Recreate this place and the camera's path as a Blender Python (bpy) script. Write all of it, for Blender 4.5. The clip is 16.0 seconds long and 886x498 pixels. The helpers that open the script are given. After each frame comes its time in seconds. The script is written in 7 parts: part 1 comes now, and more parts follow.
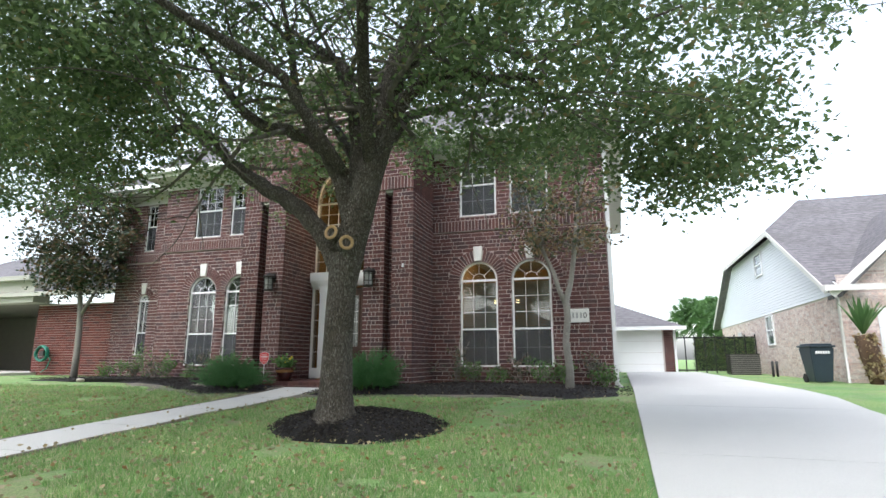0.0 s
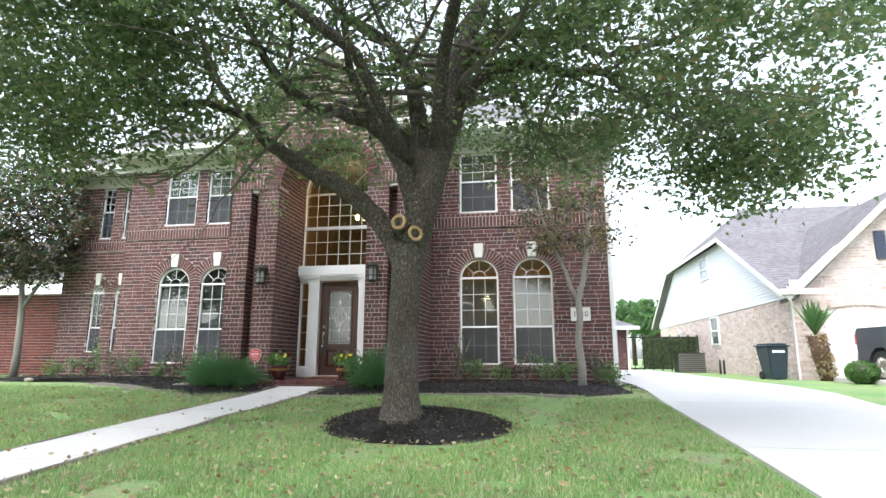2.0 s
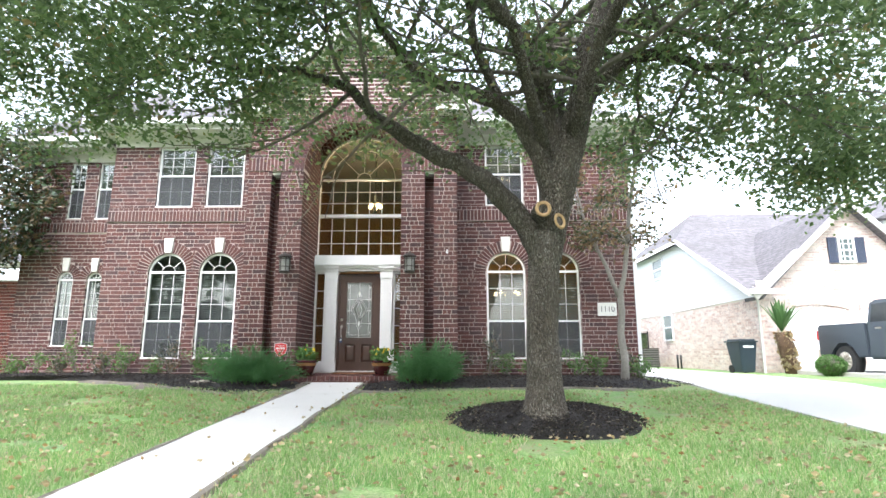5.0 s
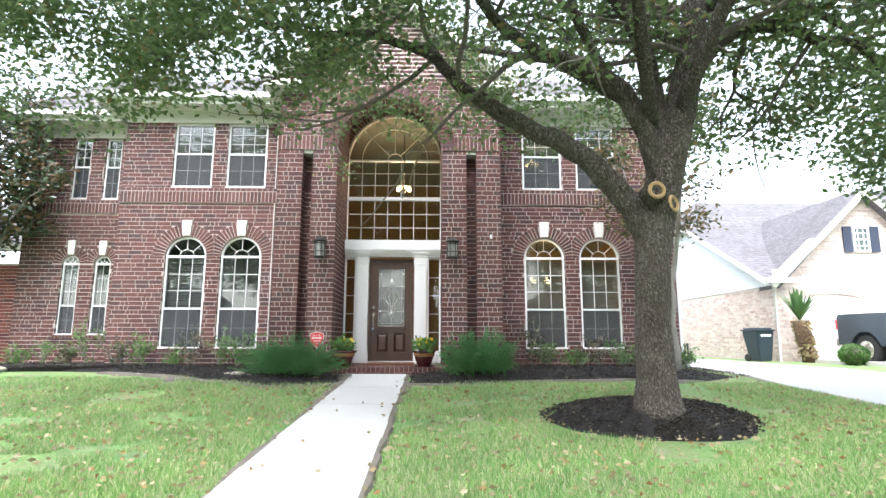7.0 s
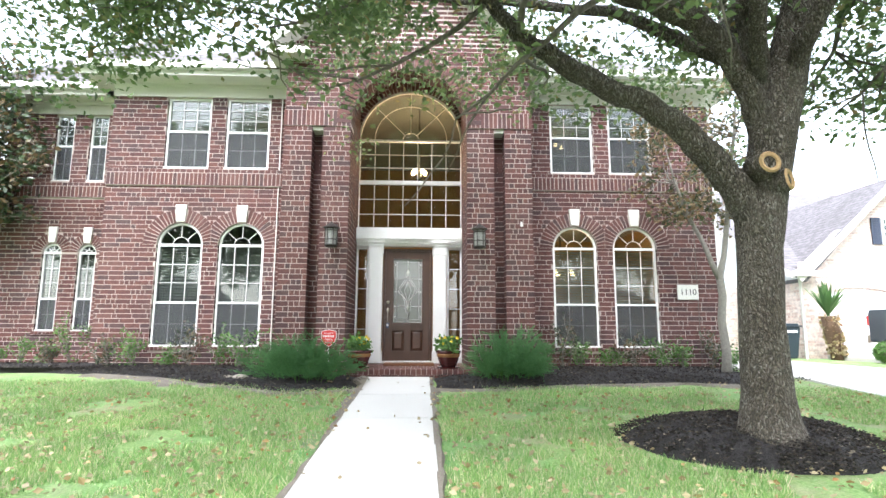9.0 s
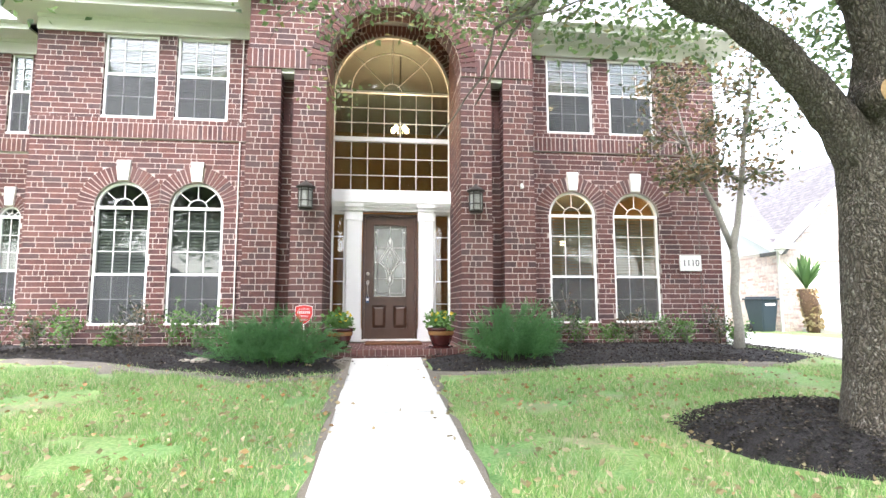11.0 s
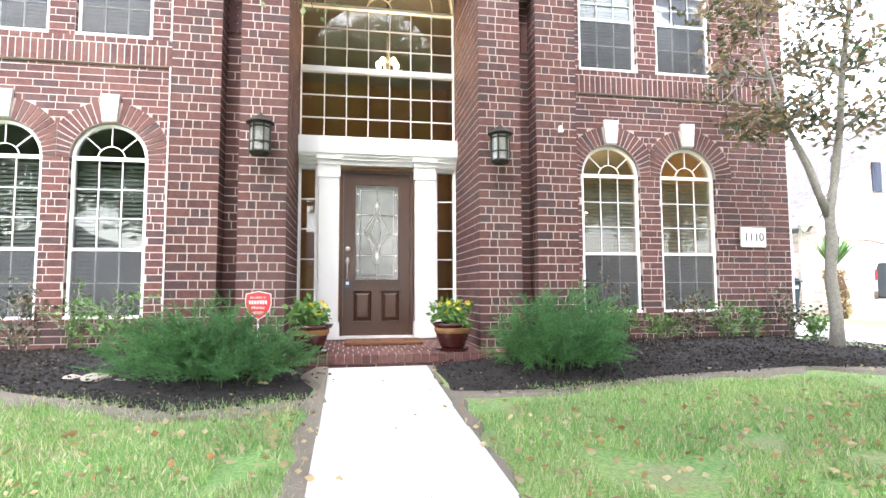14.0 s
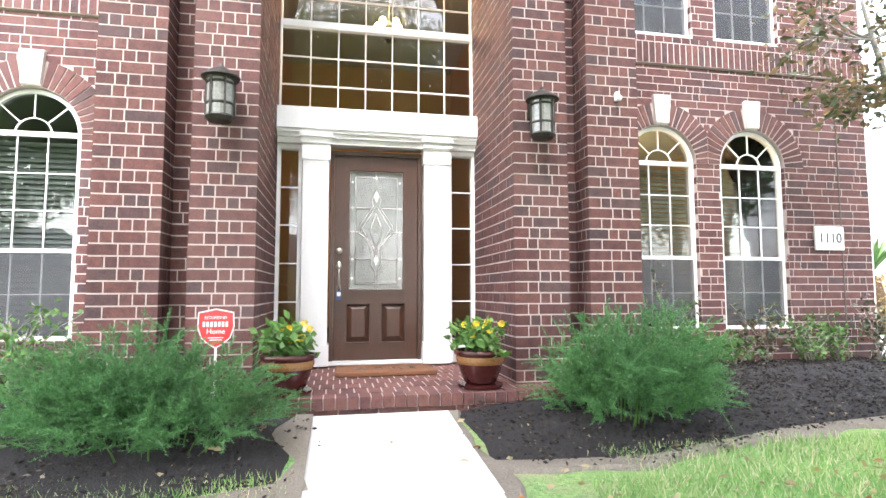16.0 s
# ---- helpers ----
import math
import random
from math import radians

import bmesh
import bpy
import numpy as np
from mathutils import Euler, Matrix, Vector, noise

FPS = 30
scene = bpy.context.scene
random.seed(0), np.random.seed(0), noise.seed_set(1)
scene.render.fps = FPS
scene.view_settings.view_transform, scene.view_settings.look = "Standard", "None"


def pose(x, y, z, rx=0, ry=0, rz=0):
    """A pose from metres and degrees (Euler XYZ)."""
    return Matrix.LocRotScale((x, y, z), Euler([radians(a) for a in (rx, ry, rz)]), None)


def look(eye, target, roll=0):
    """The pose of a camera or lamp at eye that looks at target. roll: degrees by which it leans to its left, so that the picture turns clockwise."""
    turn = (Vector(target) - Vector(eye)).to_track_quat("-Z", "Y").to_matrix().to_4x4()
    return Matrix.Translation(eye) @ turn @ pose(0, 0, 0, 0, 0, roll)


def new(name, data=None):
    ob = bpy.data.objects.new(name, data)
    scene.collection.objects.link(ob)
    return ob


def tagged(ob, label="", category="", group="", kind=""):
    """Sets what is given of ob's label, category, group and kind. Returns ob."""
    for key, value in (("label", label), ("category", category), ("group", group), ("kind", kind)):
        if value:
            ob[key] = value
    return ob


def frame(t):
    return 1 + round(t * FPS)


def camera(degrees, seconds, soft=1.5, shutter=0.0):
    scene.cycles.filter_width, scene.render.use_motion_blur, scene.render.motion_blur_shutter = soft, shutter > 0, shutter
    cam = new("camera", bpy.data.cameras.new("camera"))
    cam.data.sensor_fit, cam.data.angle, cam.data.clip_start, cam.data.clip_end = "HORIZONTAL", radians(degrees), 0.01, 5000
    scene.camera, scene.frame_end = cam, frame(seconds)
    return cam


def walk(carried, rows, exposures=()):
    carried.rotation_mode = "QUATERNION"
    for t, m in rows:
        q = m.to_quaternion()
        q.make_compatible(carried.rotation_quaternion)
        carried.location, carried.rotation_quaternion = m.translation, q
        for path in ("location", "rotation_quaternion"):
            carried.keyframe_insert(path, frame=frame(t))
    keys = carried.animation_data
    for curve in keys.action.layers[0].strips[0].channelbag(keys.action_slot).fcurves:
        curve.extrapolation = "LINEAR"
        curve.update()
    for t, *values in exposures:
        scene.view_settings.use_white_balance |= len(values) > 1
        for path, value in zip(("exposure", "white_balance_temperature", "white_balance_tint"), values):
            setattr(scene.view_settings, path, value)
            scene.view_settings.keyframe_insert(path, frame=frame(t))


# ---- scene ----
EXPOSURES = [(0, 0.03, 6050, 10), (1.5, 0.35, 6050, 10), (3, 0.78, 6050, 12), (8, 1.0, 6050, 10), (11, 1.42, 6200, 14), (13, 1.5, 6200, 15), (16, 1.85, 6200, 15)]
SKY, SUN = 0.15, 1.0
cam = camera(78.0, 16.0)
PATH = [
    (0, (6.015, -11.633, 0.609), (5.419, -9.765, 1.003), -0.0),
    (0.5, (5.615, -11.661, 0.593), (5.081, -9.776, 0.996), 0.1),
    (1, (5.185, -11.699, 0.573), (4.75, -9.789, 0.975), 0.1),
    (1.5, (4.775, -11.735, 0.586), (4.382, -9.815, 0.983), 0.0),
    (2, (4.41, -11.803, 0.588), (4.07, -9.871, 0.978), 0.1),
    (2.5, (4.032, -11.817, 0.546), (3.75, -9.874, 0.926), 0.1),
    (3, (3.627, -11.764, 0.552), (3.372, -9.815, 0.921), 0.1),
    (5.5, (1.659, -11.718, 0.543), (1.674, -9.755, 0.922), 0.1),
    (6, (1.357, -11.582, 0.573), (1.398, -9.618, 0.947), 0.2),
    (6.5, (1.04, -11.398, 0.573), (1.08, -9.432, 0.938), 0.2),
    (7, (0.785, -11.22, 0.61), (0.828, -9.248, 0.94), 0.1),
    (7.5, (0.624, -10.97, 0.626), (0.666, -8.993, 0.929), 0.1),
    (8, (0.505, -10.73, 0.715), (0.543, -8.753, 1.016), 0.1),
    (10.5, (-0.098, -9.38, 0.714), (0.09, -7.412, 1.016), 0.1),
    (11, (-0.201, -9.107, 0.716), (0.031, -7.132, 0.928), -0.1),
    (11.5, (-0.346, -8.72, 0.708), (-0.061, -6.748, 0.882), -0.3),
    (12, (-0.404, -8.384, 0.674), (-0.118, -6.412, 0.847), -0.2),
    (12.5, (-0.418, -8.018, 0.706), (-0.107, -6.049, 0.867), -0.3),
    (13, (-0.402, -7.657, 0.715), (-0.079, -5.69, 0.871), -0.2),
    (13.5, (-0.381, -7.302, 0.749), (-0.052, -5.335, 0.9), -0.2),
    (14, (-0.378, -6.883, 0.77), (-0.035, -4.918, 0.916), -0.2),
    (14.5, (-0.368, -6.53, 0.767), (-0.001, -4.57, 0.915), -0.1),
    (15, (-0.366, -6.136, 0.816), (0.004, -4.176, 0.964), -0.1),
    (15.5, (-0.369, -5.789, 0.836), (0.004, -3.83, 0.983), 0.0),
    (16, (-0.398, -5.469, 0.872), (-0.019, -3.511, 1.026), -0.1),
]
walk(cam, [(t, look(eye, target, roll)) for t, eye, target, roll in PATH], EXPOSURES)

# ---- light: an overcast sky ----
world = bpy.data.worlds.new("sky")
scene.world = world
world.use_nodes = True
wn = world.node_tree
sky = wn.nodes.new("ShaderNodeTexSky")
sky.sky_type, sky.sun_disc = "NISHITA", False
sky.sun_elevation, sky.sun_rotation = radians(50), radians(200)
sky.dust_density, sky.air_density = 3.0, 1.2
grey = wn.nodes.new("ShaderNodeHueSaturation")
grey.inputs["Saturation"].default_value = 0.35
grey.inputs["Value"].default_value = 3.0
wn.links.new(sky.outputs[0], grey.inputs["Color"])
wn.links.new(grey.outputs[0], wn.nodes["Background"].inputs["Color"])
wn.nodes["Background"].inputs["Strength"].default_value = SKY
sun = bpy.data.lights.new("sun", "SUN")
sun.energy, sun.angle, sun.color = SUN, radians(30), (1.0, 0.985, 0.97)
new("sun", sun).matrix_basis = look((0, 0, 0), (0.25, 0.48, -1.0))


# ---- small helpers ----
def mat_new(name):
    m = bpy.data.materials.new(name)
    m.use_nodes = True
    nt = m.node_tree
    return m, nt, nt.nodes["Principled BSDF"]


def node(nt, kind, **values):
    n = nt.nodes.new(kind)
    for key, value in values.items():
        n.inputs[key.replace("_", " ")].default_value = value
    return n


def ramp(nt, source, stops):
    r = nt.nodes.new("ShaderNodeValToRGB")
    e = r.color_ramp.elements
    while len(e) < len(stops):
        e.new(0.5)
    for i, (p, c) in enumerate(stops):
        e[i].position, e[i].color = p, (*c, 1)
    nt.links.new(source, r.inputs["Fac"])
    return r.outputs["Color"]


def coords(nt, scale=(1, 1, 1)):
    g = nt.nodes.new("ShaderNodeNewGeometry")
    m = nt.nodes.new("ShaderNodeMapping")
    m.inputs["Scale"].default_value = scale
    nt.links.new(g.outputs["Position"], m.inputs["Vector"])
    return m.outputs["Vector"]


def noise_tex(nt, vec, scale, detail=3, rough=0.55):
    n = node(nt, "ShaderNodeTexNoise", Scale=scale, Detail=detail, Roughness=rough)
    nt.links.new(vec, n.inputs["Vector"])
    return n.outputs["Fac"]


def mixc(nt, fac, a, b, mode="MIX"):
    m = nt.nodes.new("ShaderNodeMix")
    m.data_type, m.blend_type = "RGBA", mode
    for sock, v in ((m.inputs[0], fac), (m.inputs[6], a), (m.inputs[7], b)):
        if isinstance(v, (int, float)):
            sock.default_value = v
        elif isinstance(v, tuple):
            sock.default_value = (*v, 1)
        else:
            nt.links.new(v, sock)
    return m.outputs[2]


def bump(nt, bsdf, height, strength, distance):
    b = node(nt, "ShaderNodeBump", Strength=strength, Distance=distance)
    nt.links.new(height, b.inputs["Height"])
    nt.links.new(b.outputs["Normal"], bsdf.inputs["Normal"])


def island(nt):
    """A random number for each piece, loose or joined."""
    g = nt.nodes.new("ShaderNodeNewGeometry")
    o = nt.nodes.new("ShaderNodeObjectInfo")
    a = nt.nodes.new("ShaderNodeMath")
    a.operation = "ADD"
    f = nt.nodes.new("ShaderNodeMath")
    f.operation = "FRACT"
    nt.links.new(g.outputs["Random Per Island"], a.inputs[0])
    nt.links.new(o.outputs["Random"], a.inputs[1])
    nt.links.new(a.outputs[0], f.inputs[0])
    return f.outputs[0]


def plain(name, c1, c2, rough=0.6, scale=4.0, fine=60.0, bumpy=0.15, metal=0.0, dist=0.004, stretch=(1, 1, 1), mottle=0.35):
    m, nt, b = mat_new(name)
    v = coords(nt, stretch)
    big, small = noise_tex(nt, v, scale, 4), noise_tex(nt, v, fine, 3)
    c = mixc(nt, big, c1, c2)
    c = mixc(nt, mottle, c, ramp(nt, small, [(0.3, tuple(x * 0.7 for x in c1)), (0.7, tuple(min(1, x * 1.25) for x in c2))]))
    nt.links.new(c, b.inputs["Base Color"])
    b.inputs["Roughness"].default_value, b.inputs["Metallic"].default_value = rough, metal
    bump(nt, b, small, bumpy, dist)
    return m


def brick_mat(name, stops, grime=(0.6, 0.55, 0.5)):
    m, nt, b = mat_new(name)
    v = coords(nt)
    r = island(nt)
    base = ramp(nt, r, stops)
    fine = noise_tex(nt, v, 90, 4, 0.7)
    big = noise_tex(nt, v, 1.3, 4)
    c = mixc(nt, 0.7, base, ramp(nt, fine, [(0.28, (0.35, 0.33, 0.34)), (0.55, (1, 1, 1)), (0.8, (1.25, 1.12, 1.08))]), "MULTIPLY")
    blotch = noise_tex(nt, v, 14, 4, 0.65)
    c = mixc(nt, 0.75, c, ramp(nt, blotch, [(0.3, (0.55, 0.56, 0.62)), (0.52, (1, 1, 1)), (0.75, (1.35, 1.2, 1.15))]), "MULTIPLY")
    c = mixc(nt, ramp(nt, big, [(0.5, (0, 0, 0)), (0.75, (0.22, 0.22, 0.22))]), c, grime)
    nt.links.new(c, b.inputs["Base Color"])
    b.inputs["Roughness"].default_value = 0.85
    b.inputs["Specular IOR Level"].default_value = 0.3
    bump(nt, b, fine, 0.5, 0.004)
    return m


def glass_mat(name, tint=(0.9, 0.95, 0.93), rough=0.0, clear=0.75):
    m, nt, b = mat_new(name)
    nt.nodes.remove(b)
    out = nt.nodes["Material Output"]
    t = node(nt, "ShaderNodeBsdfTransparent")
    t.inputs["Color"].default_value = (*[c * clear for c in tint], 1)
    g = node(nt, "ShaderNodeBsdfGlossy", Roughness=rough)
    g.inputs["Color"].default_value = (1, 1, 1, 1)
    fr = node(nt, "ShaderNodeFresnel", IOR=1.55)
    wob = noise_tex(nt, coords(nt), 2.2, 1)
    bp = node(nt, "ShaderNodeBump", Strength=0.12, Distance=0.02)
    nt.links.new(wob, bp.inputs["Height"])
    nt.links.new(bp.outputs["Normal"], g.inputs["Normal"])
    mx = nt.nodes.new("ShaderNodeMixShader")
    nt.links.new(fr.outputs[0], mx.inputs[0])
    nt.links.new(t.outputs[0], mx.inputs[1])
    nt.links.new(g.outputs[0], mx.inputs[2])
    nt.links.new(mx.outputs[0], out.inputs["Surface"])
    return m


def glow_mat(name, color, strength):
    m, nt, b = mat_new(name)
    b.inputs["Base Color"].default_value = (*color, 1)
    b.inputs["Emission Color"].default_value = (*color, 1)
    b.inputs["Emission Strength"].default_value = strength
    return m


def leaf_mat(name, stops, rough=0.45, trans=0.25):
    m, nt, b = mat_new(name)
    r = island(nt)
    c = ramp(nt, r, stops)
    v = coords(nt)
    c = mixc(nt, 0.5, c, ramp(nt, noise_tex(nt, v, 1.2, 3), [(0.3, (0.6, 0.62, 0.6)), (0.7, (1.25, 1.2, 1.0))]), "MULTIPLY")
    nt.links.new(c, b.inputs["Base Color"])
    b.inputs["Roughness"].default_value = rough
    tr = node(nt, "ShaderNodeBsdfTranslucent")
    nt.links.new(c, tr.inputs["Color"])
    mx = nt.nodes.new("ShaderNodeMixShader")
    mx.inputs[0].default_value = trans
    nt.links.new(b.outputs[0], mx.inputs[1])
    nt.links.new(tr.outputs[0], mx.inputs[2])
    nt.links.new(mx.outputs[0], nt.nodes["Material Output"].inputs["Surface"])
    return m


MORTAR = plain("mortar", (0.40, 0.335, 0.305), (0.50, 0.43, 0.395), 0.9, 2, 120, 0.4)
BRICK = brick_mat("dark red brick", [(0.0, (0.082, 0.038, 0.036)), (0.3, (0.112, 0.049, 0.044)), (0.55, (0.135, 0.060, 0.052)), (0.78, (0.10, 0.048, 0.046)), (0.9, (0.070, 0.042, 0.043)), (1.0, (0.086, 0.050, 0.049))], (0.20, 0.135, 0.125))
BRICK_RED = brick_mat("weathered red brick", [(0.0, (0.12, 0.034, 0.027)), (0.5, (0.16, 0.046, 0.036)), (0.8, (0.085, 0.028, 0.025)), (1.0, (0.06, 0.026, 0.025))], (0.2, 0.09, 0.07))
BRICK_TAN = brick_mat("pink tan brick", [(0.0, (0.56, 0.43, 0.37)), (0.4, (0.68, 0.56, 0.49)), (0.85, (0.74, 0.66, 0.60)), (1.0, (0.50, 0.35, 0.30))], (0.66, 0.59, 0.54))
PAVER = brick_mat("red porch brick", [(0.0, (0.12, 0.055, 0.048)), (0.6, (0.17, 0.078, 0.066)), (0.85, (0.10, 0.045, 0.045)), (1.0, (0.16, 0.09, 0.08))], (0.35, 0.2, 0.15))
WHITE = plain("white paint", (0.74, 0.74, 0.73), (0.80, 0.80, 0.79), 0.45, 3, 50, 0.05, mottle=0.06)
CREAM = plain("cream soffit paint", (0.60, 0.58, 0.54), (0.68, 0.66, 0.62), 0.6, mottle=0.1)
# cream for beam and eave next door, tree shade mixed into the colour
BEAM = plain("cream paint dimmed for tree shade", (0.34, 0.33, 0.27), (0.42, 0.41, 0.35), 0.7, mottle=0.1)
# beige darkened so the colour itself carries the shade under the porch
SHADE = plain("beige render with porch shade", (0.13, 0.12, 0.10), (0.17, 0.16, 0.13), 0.8, mottle=0.1)
STONE = plain("cast stone", (0.66, 0.64, 0.60), (0.76, 0.74, 0.70), 0.8, 5, 90, 0.25)
GLASS = glass_mat("window glass", (0.9, 0.95, 0.93), 0.0, 0.7)
WOOD = plain("dark stained door wood", (0.036, 0.016, 0.010), (0.075, 0.033, 0.018), 0.35, 2.5, 22, 0.12, stretch=(12, 12, 1))
CONCRETE = plain("pale concrete", (0.50, 0.49, 0.46), (0.60, 0.585, 0.55), 0.85, 1.2, 150, 0.2)
JOINT = plain("dark joint", (0.10, 0.09, 0.08), (0.16, 0.14, 0.12), 0.9)
def shingle_mat():
    m, nt, b = mat_new("weathered shingles")
    v = coords(nt)
    wv = node(nt, "ShaderNodeTexWave", Scale=2.9, Distortion=0.35)
    wv.bands_direction, wv.wave_profile = "Z", "SAW"
    nt.links.new(v, wv.inputs["Vector"])
    tab = noise_tex(nt, coords(nt, (5, 5, 14)), 1.0, 2)
    c = ramp(nt, tab, [(0.35, (0.115, 0.108, 0.113)), (0.65, (0.185, 0.172, 0.178))])
    c = mixc(nt, 1.0, c, ramp(nt, wv.outputs["Fac"], [(0.0, (0.62, 0.62, 0.62)), (0.25, (1, 1, 1)), (1.0, (1.08, 1.08, 1.08))]), "MULTIPLY")
    c = mixc(nt, ramp(nt, noise_tex(nt, v, 0.7, 4), [(0.45, (0, 0, 0)), (0.7, (0.4, 0.4, 0.4))]), c, (0.09, 0.085, 0.08))
    nt.links.new(c, b.inputs["Base Color"])
    b.inputs["Roughness"].default_value = 0.95
    bump(nt, b, wv.outputs["Fac"], 0.5, 0.02)
    return m


SHINGLE = shingle_mat()
INNER = plain("tan interior wall", (0.46, 0.27, 0.10), (0.52, 0.31, 0.12), 0.8)
INNER_PALE = plain("pale interior wall", (0.38, 0.38, 0.33), (0.45, 0.45, 0.4), 0.8)
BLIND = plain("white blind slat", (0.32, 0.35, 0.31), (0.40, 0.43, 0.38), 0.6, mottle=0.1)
BLACK = plain("black metal", (0.018, 0.018, 0.018), (0.035, 0.034, 0.033), 0.45, metal=0.3)
LANTERN = plain("weathered bronze", (0.03, 0.028, 0.025), (0.07, 0.062, 0.055), 0.5, 9, 60, 0.3, metal=0.6)
FROST = plain("seeded glass", (0.16, 0.16, 0.15), (0.30, 0.30, 0.28), 0.15, 14, 60, 0.3)
CHROME = plain("satin nickel", (0.5, 0.47, 0.42), (0.62, 0.58, 0.52), 0.3, metal=0.9)
POT = plain("oxblood glazed clay", (0.035, 0.008, 0.008), (0.065, 0.014, 0.012), 0.18, 6, 40, 0.1)
POT_BAND = plain("ochre glazed band", (0.20, 0.10, 0.035), (0.28, 0.14, 0.05), 0.25)
SOIL = plain("potting soil", (0.02, 0.015, 0.01), (0.04, 0.03, 0.02), 0.95)
MAT_COIR = plain("brown coir", (0.13, 0.055, 0.026), (0.19, 0.085, 0.04), 0.95, 8, 200, 0.8)
MULCH = plain("black mulch", (0.008, 0.007, 0.008), (0.035, 0.030, 0.030), 0.95, 30, 90, 1.0, dist=0.03, mottle=0.6)
CHIP = leaf_mat("mulch chip", [(0.0, (0.008, 0.007, 0.006)), (0.7, (0.03, 0.024, 0.02)), (0.93, (0.06, 0.045, 0.035)), (1.0, (0.2, 0.17, 0.14))], 0.95, 0.0)
BARK = plain("grey brown bark", (0.09, 0.078, 0.062), (0.19, 0.17, 0.14), 0.95, 6, 26, 1.0, dist=0.04, stretch=(1, 1, 0.25))
BARK_PALE = plain("mottled grey bark", (0.13, 0.12, 0.10), (0.30, 0.28, 0.25), 0.9, 9, 50, 0.5)
CUT = plain("sawn wood", (0.30, 0.19, 0.09), (0.42, 0.29, 0.15), 0.85)
OAK_LEAF = leaf_mat("oak leaf", [(0.0, (0.085, 0.14, 0.055)), (0.5, (0.15, 0.22, 0.09)), (0.9, (0.22, 0.30, 0.13)), (1.0, (0.28, 0.21, 0.09))], 0.4, 0.5)
MAGNOLIA = leaf_mat("magnolia leaf", [(0.0, (0.025, 0.045, 0.018)), (0.55, (0.045, 0.075, 0.030)), (0.75, (0.13, 0.085, 0.04)), (1.0, (0.17, 0.11, 0.055))], 0.3, 0.15)
MAGNOLIA_DRY = leaf_mat("browning magnolia leaf", [(0.0, (0.05, 0.075, 0.035)), (0.35, (0.09, 0.11, 0.05)), (0.6, (0.20, 0.14, 0.08)), (1.0, (0.32, 0.23, 0.13))], 0.35, 0.35)
FEATHER = leaf_mat("feathery foliage", [(0.0, (0.04, 0.13, 0.04)), (0.6, (0.085, 0.23, 0.075)), (1.0, (0.16, 0.35, 0.13))], 0.6, 0.25)
GREEN = leaf_mat("flower foliage", [(0.0, (0.06, 0.15, 0.03)), (1.0, (0.13, 0.26, 0.06))], 0.5, 0.3)
PALM = leaf_mat("palm leaf", [(0.0, (0.07, 0.15, 0.05)), (1.0, (0.14, 0.25, 0.09))], 0.5, 0.3)
YELLOW = leaf_mat("yellow petal", [(0.0, (0.75, 0.50, 0.02)), (1.0, (0.85, 0.65, 0.03))], 0.6, 0.3)
DRY = leaf_mat("dry leaf", [(0.0, (0.26, 0.20, 0.10)), (0.6, (0.42, 0.36, 0.24)), (0.9, (0.36, 0.26, 0.12)), (1.0, (0.30, 0.14, 0.05))], 0.8, 0.1)
GRASS = leaf_mat("grass blade", [(0.0, (0.13, 0.29, 0.08)), (0.4, (0.24, 0.42, 0.13)), (0.66, (0.36, 0.50, 0.20)), (0.84, (0.52, 0.53, 0.31)), (1.0, (0.68, 0.60, 0.44))], 0.7, 0.3)
RED = plain("red enamel", (0.55, 0.03, 0.03), (0.62, 0.045, 0.04), 0.35)
BIN = plain("dark blue plastic", (0.018, 0.03, 0.042), (0.03, 0.045, 0.06), 0.45)
TRUCK = plain("blue grey car paint", (0.10, 0.12, 0.15), (0.12, 0.14, 0.17), 0.25, metal=0.5)
TYRE = plain("tyre rubber", (0.015, 0.015, 0.015), (0.03, 0.03, 0.03), 0.85)
SIDING = plain("white siding", (0.70, 0.71, 0.73), (0.78, 0.79, 0.81), 0.6)
SHUTTER = plain("navy shutter", (0.03, 0.04, 0.07), (0.045, 0.055, 0.09), 0.6)
HOSE = plain("green hose rubber", (0.01, 0.16, 0.11), (0.02, 0.22, 0.15), 0.4)
TRUNK_PALM = plain("sago trunk", (0.06, 0.035, 0.02), (0.14, 0.085, 0.05), 0.95, 20, 60, 1.0, dist=0.03)
BULB = glow_mat("lit bulb", (1.0, 0.72, 0.34), 14.0)
def screen_mat():
    m, nt, b = mat_new("insect screen")
    b.inputs["Base Color"].default_value = (0.045, 0.048, 0.052, 1)
    b.inputs["Roughness"].default_value = 0.7
    t = nt.nodes.new("ShaderNodeBsdfTransparent")
    mx = nt.nodes.new("ShaderNodeMixShader")
    mx.inputs[0].default_value = 0.45
    nt.links.new(t.outputs[0], mx.inputs[1])
    nt.links.new(b.outputs[0], mx.inputs[2])
    nt.links.new(mx.outputs[0], nt.nodes["Material Output"].inputs["Surface"])
    return m


